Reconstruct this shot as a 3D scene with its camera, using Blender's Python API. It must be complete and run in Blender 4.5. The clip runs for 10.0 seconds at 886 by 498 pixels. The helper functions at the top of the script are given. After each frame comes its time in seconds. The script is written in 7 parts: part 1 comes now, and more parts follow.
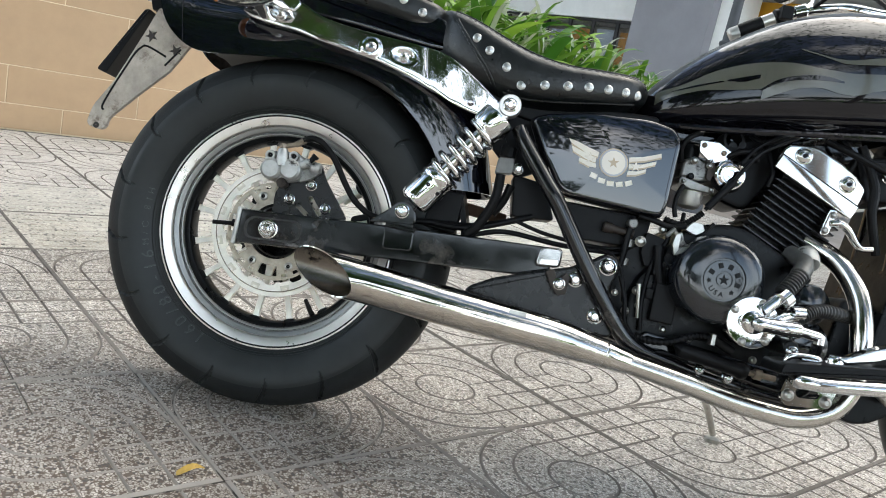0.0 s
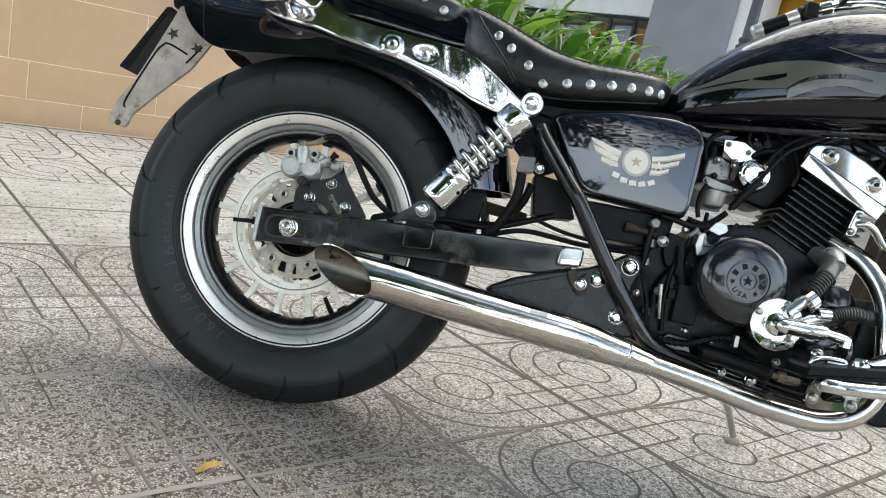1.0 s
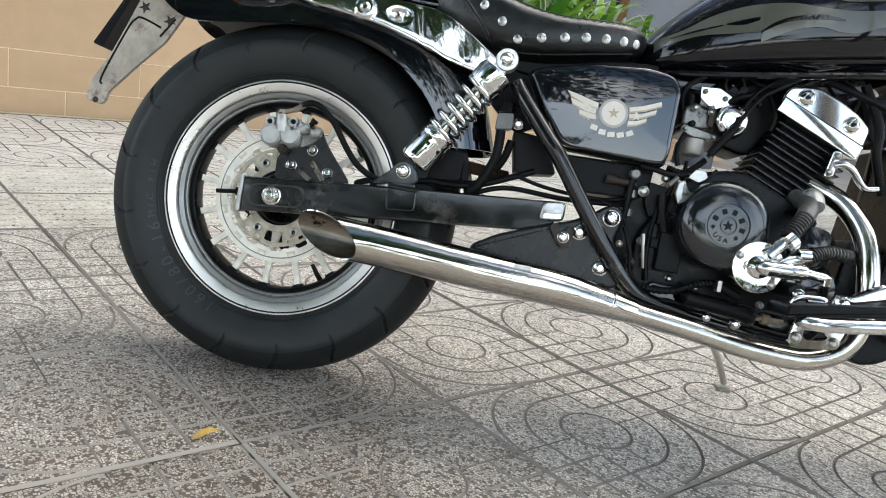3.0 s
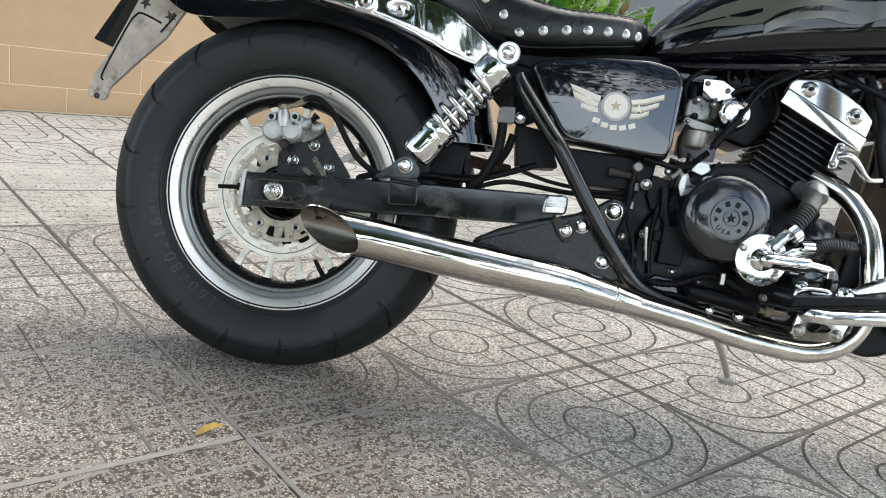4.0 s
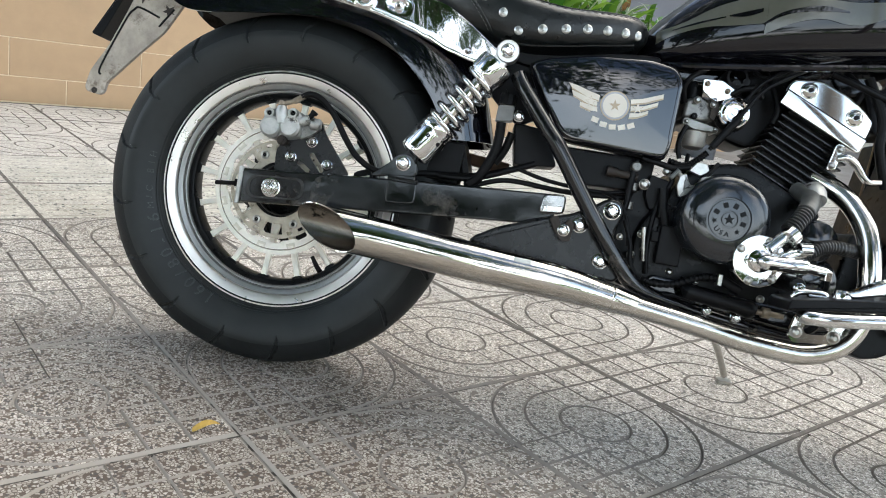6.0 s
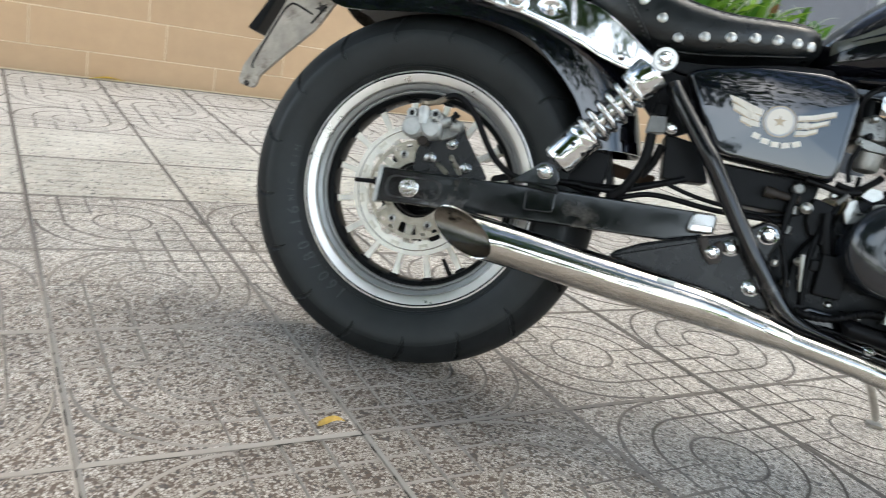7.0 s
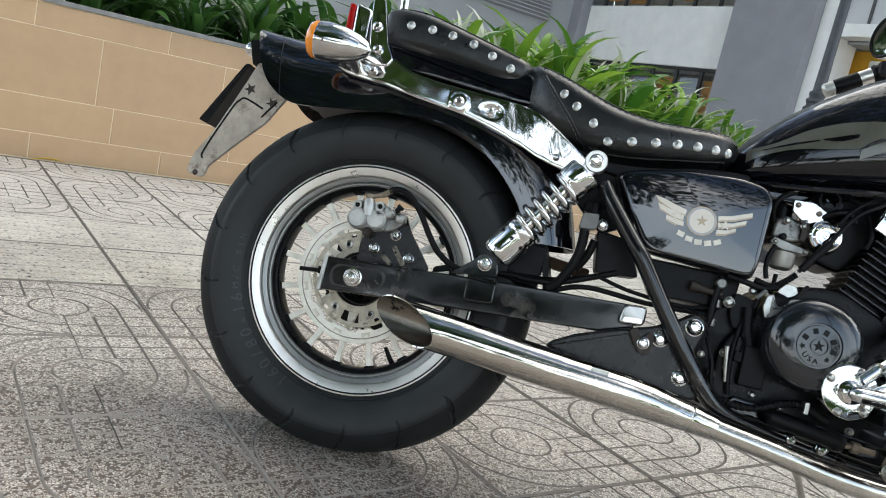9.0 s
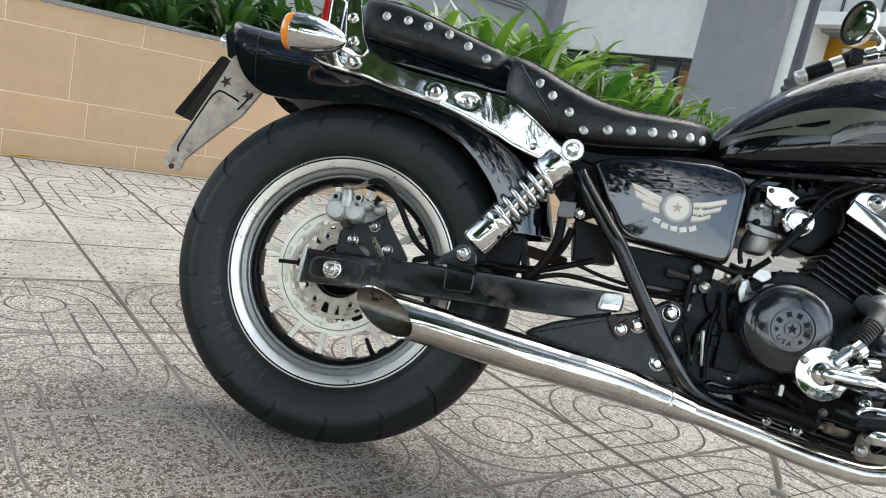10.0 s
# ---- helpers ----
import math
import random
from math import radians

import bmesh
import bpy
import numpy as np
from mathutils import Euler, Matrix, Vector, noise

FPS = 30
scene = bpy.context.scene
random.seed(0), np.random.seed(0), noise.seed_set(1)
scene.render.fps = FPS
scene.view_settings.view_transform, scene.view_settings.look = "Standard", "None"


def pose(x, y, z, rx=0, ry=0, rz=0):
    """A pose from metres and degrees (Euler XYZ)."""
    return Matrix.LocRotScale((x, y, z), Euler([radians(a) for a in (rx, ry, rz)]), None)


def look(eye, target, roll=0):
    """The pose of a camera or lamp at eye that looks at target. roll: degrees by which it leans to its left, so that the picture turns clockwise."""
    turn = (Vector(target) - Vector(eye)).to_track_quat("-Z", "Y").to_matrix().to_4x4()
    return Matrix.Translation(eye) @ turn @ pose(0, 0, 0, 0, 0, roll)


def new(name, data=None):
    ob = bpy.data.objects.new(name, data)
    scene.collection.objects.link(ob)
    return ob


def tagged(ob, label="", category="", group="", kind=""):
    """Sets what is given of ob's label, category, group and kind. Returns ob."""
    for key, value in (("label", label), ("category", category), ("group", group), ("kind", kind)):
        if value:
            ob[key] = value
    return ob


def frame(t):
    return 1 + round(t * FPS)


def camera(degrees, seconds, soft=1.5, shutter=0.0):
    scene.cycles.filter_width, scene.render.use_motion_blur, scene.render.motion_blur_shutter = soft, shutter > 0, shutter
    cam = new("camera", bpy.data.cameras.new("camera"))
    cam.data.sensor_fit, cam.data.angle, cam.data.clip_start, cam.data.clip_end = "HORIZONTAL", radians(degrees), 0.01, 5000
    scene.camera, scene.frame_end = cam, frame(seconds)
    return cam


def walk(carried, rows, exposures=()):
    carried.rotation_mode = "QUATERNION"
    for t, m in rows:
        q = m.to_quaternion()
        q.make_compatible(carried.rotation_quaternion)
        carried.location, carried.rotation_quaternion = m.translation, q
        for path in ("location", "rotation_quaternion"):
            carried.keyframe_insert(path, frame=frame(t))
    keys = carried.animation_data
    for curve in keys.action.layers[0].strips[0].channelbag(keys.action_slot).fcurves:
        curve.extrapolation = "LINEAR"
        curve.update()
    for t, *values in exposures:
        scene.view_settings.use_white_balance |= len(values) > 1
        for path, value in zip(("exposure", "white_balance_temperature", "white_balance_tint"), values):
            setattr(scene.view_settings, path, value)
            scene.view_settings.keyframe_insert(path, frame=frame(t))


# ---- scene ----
cam = camera(60.4, 10.0, 1.0, 0.3)
PATH = [
    (0, (-0.477, -1.348, 0.635), (0.808, 0.128, 0.222), 12.0),
    (0.5, (-0.477, -1.348, 0.634), (0.808, 0.128, 0.222), 12.3),
    (1, (-0.481, -1.337, 0.636), (0.775, 0.16, 0.206), 12.1),
    (1.5, (-0.476, -1.344, 0.634), (0.768, 0.158, 0.192), 11.8),
    (2, (-0.477, -1.357, 0.632), (0.781, 0.131, 0.18), 11.1),
    (2.5, (-0.471, -1.364, 0.624), (0.793, 0.112, 0.147), 10.1),
    (4, (-0.469, -1.363, 0.621), (0.786, 0.107, 0.11), 9.1),
    (4.5, (-0.473, -1.364, 0.625), (0.785, 0.105, 0.116), 9.2),
    (5, (-0.474, -1.365, 0.625), (0.788, 0.101, 0.119), 9.2),
    (6.5, (-0.46, -1.353, 0.627), (0.78, 0.123, 0.096), 10.2),
    (6.6, (-0.461, -1.349, 0.623), (0.756, 0.146, 0.091), 10.2),
    (6.8, (-0.445, -1.352, 0.631), (0.647, 0.222, 0.059), 10.2),
    (7, (-0.472, -1.313, 0.631), (0.535, 0.312, 0.045), 11.2),
    (7.1, (-0.442, -1.328, 0.655), (0.517, 0.319, 0.049), 11.5),
    (7.2, (-0.478, -1.318, 0.673), (0.547, 0.292, 0.075), 12.5),
    (7.3, (-0.485, -1.321, 0.689), (0.562, 0.293, 0.144), 12.5),
    (7.5, (-0.486, -1.343, 0.642), (0.573, 0.315, 0.282), 12.1),
    (8, (-0.49, -1.34, 0.644), (0.596, 0.304, 0.299), 11.9),
    (8.5, (-0.487, -1.343, 0.646), (0.617, 0.289, 0.302), 12.1),
    (9, (-0.491, -1.34, 0.648), (0.633, 0.279, 0.303), 12.6),
    (9.5, (-0.495, -1.344, 0.656), (0.655, 0.255, 0.31), 13.9),
    (10, (-0.491, -1.347, 0.647), (0.675, 0.239, 0.292), 12.0),
]
walk(cam, [(t, look(eye, target, roll)) for t, eye, target, roll in PATH], [(0, 0.56), (2.0, 0.58), (4.0, 0.61), (6.6, 0.60), (7.0, 0.60), (7.6, 0.47), (8.4, 0.36), (9.0, 0.38), (9.5, 0.51), (10, 0.51)])

# ---- world and sun ----
world = bpy.data.worlds.new("world")
scene.world = world
world.use_nodes = True
wn, wl = world.node_tree.nodes, world.node_tree.links
wn.clear()
sky = wn.new("ShaderNodeTexSky")
sky.sky_type, sky.sun_disc = "NISHITA", False
sky.sun_elevation, sky.sun_rotation = radians(50), radians(87)
sky.dust_density, sky.air_density = 2.5, 1.0
coord = wn.new("ShaderNodeTexCoord")
clouds = wn.new("ShaderNodeTexNoise")
clouds.inputs["Scale"].default_value, clouds.inputs["Detail"].default_value = 2.6, 6
wl.new(coord.outputs["Generated"], clouds.inputs["Vector"])
cramp = wn.new("ShaderNodeValToRGB")
cramp.color_ramp.elements[0].position, cramp.color_ramp.elements[1].position = 0.50, 0.64
wl.new(clouds.outputs["Fac"], cramp.inputs["Fac"])
cmix = wn.new("ShaderNodeMix")
cmix.data_type = "RGBA"
# humid haze whitens the sky towards the horizon
split = wn.new("ShaderNodeSeparateXYZ")
wl.new(coord.outputs["Generated"], split.inputs["Vector"])
haze = wn.new("ShaderNodeMapRange")
haze.interpolation_type = "SMOOTHSTEP"
haze.inputs["From Min"].default_value, haze.inputs["From Max"].default_value = 0.16, 0.74
haze.inputs["To Min"].default_value, haze.inputs["To Max"].default_value = 0.92, 0.0
wl.new(split.outputs["Z"], haze.inputs["Value"])
wl.new(cramp.outputs["Color"], cmix.inputs["Factor"])
wl.new(sky.outputs["Color"], cmix.inputs["A"])
cmix.inputs["B"].default_value = (15.0, 14.9, 14.8, 1)
cmix2 = wn.new("ShaderNodeMix")
cmix2.data_type = "RGBA"
wl.new(haze.outputs["Result"], cmix2.inputs["Factor"])
wl.new(cmix.outputs["Result"], cmix2.inputs["A"])
hramp = wn.new("ShaderNodeValToRGB")
for stop, tone in ((0.0, (15.0, 15.0, 15.0)), (0.22, (11.9, 13.9, 15.3)), (0.44, (8.2, 11.3, 14.9)), (1.0, (8.0, 11.3, 15.1))):
    e = hramp.color_ramp.elements.new(stop) if 0 < stop < 1 else hramp.color_ramp.elements[0 if stop == 0 else -1]
    e.color = (*[c / 20 for c in tone], 1)
hscale = wn.new("ShaderNodeVectorMath")
hscale.operation = "SCALE"
hscale.inputs["Scale"].default_value = 20
wl.new(split.outputs["Z"], hramp.inputs["Fac"])
wl.new(hramp.outputs["Color"], hscale.inputs[0])
wl.new(hscale.outputs[0], cmix2.inputs["B"])
back = wn.new("ShaderNodeBackground")
back.inputs["Strength"].default_value = 0.175
wl.new(cmix2.outputs["Result"], back.inputs["Color"])
wout = wn.new("ShaderNodeOutputWorld")
wl.new(back.outputs["Background"], wout.inputs["Surface"])

sun = new("sun", bpy.data.lights.new("sun", "SUN"))
sun.data.energy, sun.data.angle, sun.data.color = 2.8, radians(80), (1.0, 0.965, 0.825)
sun.matrix_world = look((11.0, 0.6, 13.5), (0, 0, 0))


# ---- materials ----
def mat(name, color, rough=0.5, metal=0.0, noise_scale=0, noise_amt=0.0, bump=0.0, bump_scale=200, coat=0.0, rough_amt=0.0, random_amt=0.0, spec=0.5):
    """A principled material with optional two-scale colour variation, fine relief and uneven gloss."""
    m = bpy.data.materials.new(name)
    m.use_nodes = True
    n, l = m.node_tree.nodes, m.node_tree.links
    p = n["Principled BSDF"]
    p.inputs["Base Color"].default_value = (*color, 1)
    p.inputs["Roughness"].default_value = rough
    p.inputs["Metallic"].default_value = metal
    p.inputs["Specular IOR Level"].default_value = spec
    if coat:
        p.inputs["Coat Weight"].default_value, p.inputs["Coat Roughness"].default_value = coat, 0.03
    tc = n.new("ShaderNodeTexCoord")
    if noise_scale:
        t = n.new("ShaderNodeTexNoise")
        t.inputs["Scale"].default_value, t.inputs["Detail"].default_value, t.inputs["Roughness"].default_value = noise_scale, 8, 0.65
        l.new(tc.outputs["Object"], t.inputs["Vector"])
        r = n.new("ShaderNodeMapRange")
        r.inputs["From Min"].default_value, r.inputs["From Max"].default_value = 0.3, 0.7
        r.inputs["To Min"].default_value, r.inputs["To Max"].default_value = 1 - noise_amt, 1 + noise_amt
        l.new(t.outputs["Fac"], r.inputs["Value"])
        hsv = n.new("ShaderNodeHueSaturation")
        hsv.inputs["Color"].default_value = (*color, 1)
        l.new(r.outputs["Result"], hsv.inputs["Value"])
        l.new(hsv.outputs["Color"], p.inputs["Base Color"])
        if random_amt:
            info = n.new("ShaderNodeObjectInfo")
            rr = n.new("ShaderNodeMapRange")
            rr.inputs["To Min"].default_value, rr.inputs["To Max"].default_value = 1 - random_amt, 1 + random_amt
            l.new(info.outputs["Random"], rr.inputs["Value"])
            mul = n.new("ShaderNodeMath")
            mul.operation = "MULTIPLY"
            l.new(r.outputs["Result"], mul.inputs[0])
            l.new(rr.outputs["Result"], mul.inputs[1])
            l.new(mul.outputs[0], hsv.inputs["Value"])
        if rough_amt:
            q = n.new("ShaderNodeMapRange")
            q.inputs["From Min"].default_value, q.inputs["From Max"].default_value = 0.35, 0.65
            q.inputs["To Min"].default_value, q.inputs["To Max"].default_value = max(0.02, rough - rough_amt), rough + rough_amt
            l.new(t.outputs["Fac"], q.inputs["Value"])
            l.new(q.outputs["Result"], p.inputs["Roughness"])
    if bump:
        t2 = n.new("ShaderNodeTexNoise")
        t2.inputs["Scale"].default_value, t2.inputs["Detail"].default_value = bump_scale, 4
        l.new(tc.outputs["Object"], t2.inputs["Vector"])
        b = n.new("ShaderNodeBump")
        b.inputs["Strength"].default_value, b.inputs["Distance"].default_value = bump, 0.002
        l.new(t2.outputs["Fac"], b.inputs["Height"])
        l.new(b.outputs["Normal"], p.inputs["Normal"])
    return m


def worn(m, color, scale=9.0, low=0.56, high=0.66, rough=0.5):
    """Rubbed patches and fine scratches over a paint."""
    n, l = m.node_tree.nodes, m.node_tree.links
    p = n["Principled BSDF"]
    tc, t, r = n.new("ShaderNodeTexCoord"), n.new("ShaderNodeTexNoise"), n.new("ShaderNodeMapRange")
    t.inputs["Scale"].default_value, t.inputs["Detail"].default_value, t.inputs["Roughness"].default_value = scale, 10, 0.72
    l.new(tc.outputs["Object"], t.inputs["Vector"])
    r.inputs["From Min"].default_value, r.inputs["From Max"].default_value = low, high
    l.new(t.outputs["Fac"], r.inputs["Value"])
    mix = n.new("ShaderNodeMix")
    mix.data_type = "RGBA"
    l.new(r.outputs["Result"], mix.inputs["Factor"])
    l.new(p.inputs["Base Color"].links[0].from_socket, mix.inputs["A"])
    mix.inputs["B"].default_value = (*color, 1)
    l.new(mix.outputs["Result"], p.inputs["Base Color"])
    return m


def terrazzo(name, matrix_color, chip_a, chip_b, scale=95, tint=0.18, gloss=0.46):
    """Cement tile with crushed marble chips, worn and dirty, each tile a little different."""
    m = bpy.data.materials.new(name)
    m.use_nodes = True
    n, l = m.node_tree.nodes, m.node_tree.links
    p = n["Principled BSDF"]
    p.inputs["Roughness"].default_value, p.inputs["Specular IOR Level"].default_value = gloss, 0.22
    tc, info = n.new("ShaderNodeTexCoord"), n.new("ShaderNodeObjectInfo")
    off = n.new("ShaderNodeVectorMath")
    off.operation = "MULTIPLY_ADD"
    l.new(info.outputs["Random"], off.inputs[0])
    off.inputs[1].default_value = (37, 23, 11)
    l.new(tc.outputs["Object"], off.inputs[2])
    warp = n.new("ShaderNodeTexNoise")
    warp.inputs["Scale"].default_value = 120
    l.new(off.outputs[0], warp.inputs["Vector"])
    wadd = n.new("ShaderNodeVectorMath")
    wadd.operation = "MULTIPLY_ADD"
    l.new(warp.outputs["Color"], wadd.inputs[0])
    wadd.inputs[1].default_value = (0.0035, 0.0035, 0.0035)
    l.new(off.outputs[0], wadd.inputs[2])
    v = n.new("ShaderNodeTexVoronoi")
    v.inputs["Scale"].default_value = scale
    l.new(wadd.outputs[0], v.inputs["Vector"])
    edge = n.new("ShaderNodeTexVoronoi")
    edge.feature = "DISTANCE_TO_EDGE"
    edge.inputs["Scale"].default_value = scale
    l.new(wadd.outputs[0], edge.inputs["Vector"])
    sep = n.new("ShaderNodeSeparateColor")
    l.new(v.outputs["Color"], sep.inputs["Color"])
    keep = n.new("ShaderNodeMath")
    keep.operation = "GREATER_THAN"
    keep.inputs[1].default_value = 0.13
    l.new(sep.outputs["Red"], keep.inputs[0])
    em = n.new("ShaderNodeMapRange")
    em.inputs["From Min"].default_value, em.inputs["From Max"].default_value = 0.07, 0.11
    l.new(edge.outputs["Distance"], em.inputs["Value"])
    chip = n.new("ShaderNodeMath")
    chip.operation = "MULTIPLY"
    l.new(keep.outputs[0], chip.inputs[0])
    l.new(em.outputs["Result"], chip.inputs[1])
    # mostly pale chips, some dull, a few dark grey
    cc = n.new("ShaderNodeValToRGB")
    cc.color_ramp.elements[0].color = (*chip_a, 1)
    for stop, tone in ((0.62, chip_b), (0.84, chip_b), (0.88, (0.14, 0.135, 0.13))):
        e = cc.color_ramp.elements.new(stop)
        e.color = (*tone, 1)
    cc.color_ramp.elements[-1].color = (0.12, 0.115, 0.11, 1)
    l.new(sep.outputs["Green"], cc.inputs["Fac"])
    mm = n.new("ShaderNodeMix")
    mm.data_type = "RGBA"
    l.new(chip.outputs[0], mm.inputs["Factor"])
    mm.inputs["A"].default_value = (*matrix_color, 1)
    l.new(cc.outputs["Color"], mm.inputs["B"])
    dirt = n.new("ShaderNodeTexNoise")
    dirt.inputs["Scale"].default_value, dirt.inputs["Detail"].default_value, dirt.inputs["Roughness"].default_value = 5, 8, 0.7
    l.new(off.outputs[0], dirt.inputs["Vector"])
    dr = n.new("ShaderNodeMapRange")
    dr.inputs["From Min"].default_value, dr.inputs["From Max"].default_value = 0.3, 0.7
    dr.inputs["To Min"].default_value, dr.inputs["To Max"].default_value = 0.72, 1.12
    l.new(dirt.outputs["Fac"], dr.inputs["Value"])
    rr = n.new("ShaderNodeMapRange")
    rr.inputs["To Min"].default_value, rr.inputs["To Max"].default_value = 1 - tint, 1 + tint
    l.new(info.outputs["Random"], rr.inputs["Value"])
    mul = n.new("ShaderNodeMath")
    mul.operation = "MULTIPLY"
    l.new(dr.outputs["Result"], mul.inputs[0])
    l.new(rr.outputs["Result"], mul.inputs[1])
    hsv = n.new("ShaderNodeHueSaturation")
    l.new(mm.outputs["Result"], hsv.inputs["Color"])
    l.new(mul.outputs[0], hsv.inputs["Value"])
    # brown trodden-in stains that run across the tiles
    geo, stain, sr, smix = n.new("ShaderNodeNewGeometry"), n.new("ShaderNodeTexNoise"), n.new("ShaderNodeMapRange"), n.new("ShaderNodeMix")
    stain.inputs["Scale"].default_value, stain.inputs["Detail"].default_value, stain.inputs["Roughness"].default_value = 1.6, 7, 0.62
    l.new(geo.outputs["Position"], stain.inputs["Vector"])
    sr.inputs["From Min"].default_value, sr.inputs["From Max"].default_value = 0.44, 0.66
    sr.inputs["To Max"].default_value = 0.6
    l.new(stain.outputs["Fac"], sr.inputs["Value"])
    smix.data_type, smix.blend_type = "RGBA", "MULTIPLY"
    # grime and soft shade, both put into the colour, deepen towards the open forecourt
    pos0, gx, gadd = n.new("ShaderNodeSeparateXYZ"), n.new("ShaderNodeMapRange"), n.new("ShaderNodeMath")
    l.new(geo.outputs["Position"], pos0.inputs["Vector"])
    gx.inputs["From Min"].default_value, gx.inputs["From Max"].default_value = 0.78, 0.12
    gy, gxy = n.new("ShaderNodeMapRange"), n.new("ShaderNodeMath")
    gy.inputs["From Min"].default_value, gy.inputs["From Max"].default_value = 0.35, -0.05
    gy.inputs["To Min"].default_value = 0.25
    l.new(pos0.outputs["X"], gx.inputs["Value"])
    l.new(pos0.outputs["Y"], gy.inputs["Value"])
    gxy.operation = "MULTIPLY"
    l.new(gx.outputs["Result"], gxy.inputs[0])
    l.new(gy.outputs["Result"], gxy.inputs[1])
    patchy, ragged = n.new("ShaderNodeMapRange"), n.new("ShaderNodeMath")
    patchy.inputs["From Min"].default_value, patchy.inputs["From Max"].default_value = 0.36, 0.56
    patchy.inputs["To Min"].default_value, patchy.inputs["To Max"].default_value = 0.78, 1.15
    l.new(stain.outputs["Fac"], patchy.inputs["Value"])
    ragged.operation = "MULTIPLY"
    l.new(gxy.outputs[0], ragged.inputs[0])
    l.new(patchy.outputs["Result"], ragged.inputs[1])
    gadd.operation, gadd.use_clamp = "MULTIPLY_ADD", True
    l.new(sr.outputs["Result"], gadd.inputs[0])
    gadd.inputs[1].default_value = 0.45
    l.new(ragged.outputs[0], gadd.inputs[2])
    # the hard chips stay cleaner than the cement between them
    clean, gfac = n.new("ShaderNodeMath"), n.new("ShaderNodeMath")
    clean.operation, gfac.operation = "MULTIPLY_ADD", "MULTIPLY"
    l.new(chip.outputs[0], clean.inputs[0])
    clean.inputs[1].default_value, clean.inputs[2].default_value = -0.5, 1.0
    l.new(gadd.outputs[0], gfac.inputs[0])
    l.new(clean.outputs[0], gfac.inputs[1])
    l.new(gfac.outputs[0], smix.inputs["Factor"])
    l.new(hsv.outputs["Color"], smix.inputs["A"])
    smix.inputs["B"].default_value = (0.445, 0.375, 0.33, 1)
    # the colour turns paler towards the planter wall
    pos, dy, pale_mix = n.new("ShaderNodeSeparateXYZ"), n.new("ShaderNodeMapRange"), n.new("ShaderNodeMix")
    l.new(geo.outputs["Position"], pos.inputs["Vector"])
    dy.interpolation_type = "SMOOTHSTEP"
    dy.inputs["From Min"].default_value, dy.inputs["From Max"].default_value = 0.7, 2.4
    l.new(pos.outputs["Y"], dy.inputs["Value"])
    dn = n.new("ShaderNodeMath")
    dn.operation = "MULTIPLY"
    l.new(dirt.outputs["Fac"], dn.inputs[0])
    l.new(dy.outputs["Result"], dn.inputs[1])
    pale_mix.data_type = "RGBA"
    l.new(dn.outputs[0], pale_mix.inputs["Factor"])
    l.new(smix.outputs["Result"], pale_mix.inputs["A"])
    pale_mix.inputs["B"].default_value = (0.68, 0.66, 0.635, 1)
    l.new(pale_mix.outputs["Result"], p.inputs["Base Color"])
    b = n.new("ShaderNodeBump")
    b.inputs["Strength"].default_value, b.inputs["Distance"].default_value = 0.35, 0.001
    l.new(chip.outputs[0], b.inputs["Height"])
    l.new(b.outputs["Normal"], p.inputs["Normal"])
    return m


M = {}
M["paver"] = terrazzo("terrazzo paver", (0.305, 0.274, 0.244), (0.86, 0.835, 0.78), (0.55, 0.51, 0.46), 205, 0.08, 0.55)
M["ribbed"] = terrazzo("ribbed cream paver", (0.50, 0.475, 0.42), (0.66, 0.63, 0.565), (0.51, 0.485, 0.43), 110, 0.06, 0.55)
def grimy(name, dark, pale, crack):
    """Cement in the joints and grooves, paler where fine dirt is trodden in, with dark cracks."""
    m = mat(name, dark, 0.92, 0, 30, 0.3, 0.5, 250)
    n, l = m.node_tree.nodes, m.node_tree.links
    p = n["Principled BSDF"]
    geo, split, ramp, mix = n.new("ShaderNodeNewGeometry"), n.new("ShaderNodeSeparateXYZ"), n.new("ShaderNodeMapRange"), n.new("ShaderNodeMix")
    l.new(geo.outputs["Position"], split.inputs["Vector"])
    ramp.inputs["From Min"].default_value, ramp.inputs["From Max"].default_value = 0.95, 0.0
    l.new(split.outputs["X"], ramp.inputs["Value"])
    front, both = n.new("ShaderNodeMapRange"), n.new("ShaderNodeMath")
    front.inputs["From Min"].default_value, front.inputs["From Max"].default_value = 0.65, 0.05
    l.new(split.outputs["Y"], front.inputs["Value"])
    both.operation = "MULTIPLY"
    l.new(ramp.outputs["Result"], both.inputs[0])
    l.new(front.outputs["Result"], both.inputs[1])
    mix.data_type = "RGBA"
    l.new(both.outputs[0], mix.inputs["Factor"])
    l.new(p.inputs["Base Color"].links[0].from_socket, mix.inputs["A"])
    mix.inputs["B"].default_value = (*pale, 1)
    t, r, out = n.new("ShaderNodeTexNoise"), n.new("ShaderNodeMapRange"), n.new("ShaderNodeMix")
    t.inputs["Scale"].default_value, t.inputs["Detail"].default_value = 34, 6
    l.new(geo.outputs["Position"], t.inputs["Vector"])
    r.inputs["From Min"].default_value, r.inputs["From Max"].default_value = crack, crack + 0.05
    l.new(t.outputs["Fac"], r.inputs["Value"])
    out.data_type = "RGBA"
    l.new(r.outputs["Result"], out.inputs["Factor"])
    l.new(mix.outputs["Result"], out.inputs["A"])
    out.inputs["B"].default_value = (0.06, 0.052, 0.045, 1)
    l.new(out.outputs["Result"], p.inputs["Base Color"])
    return m


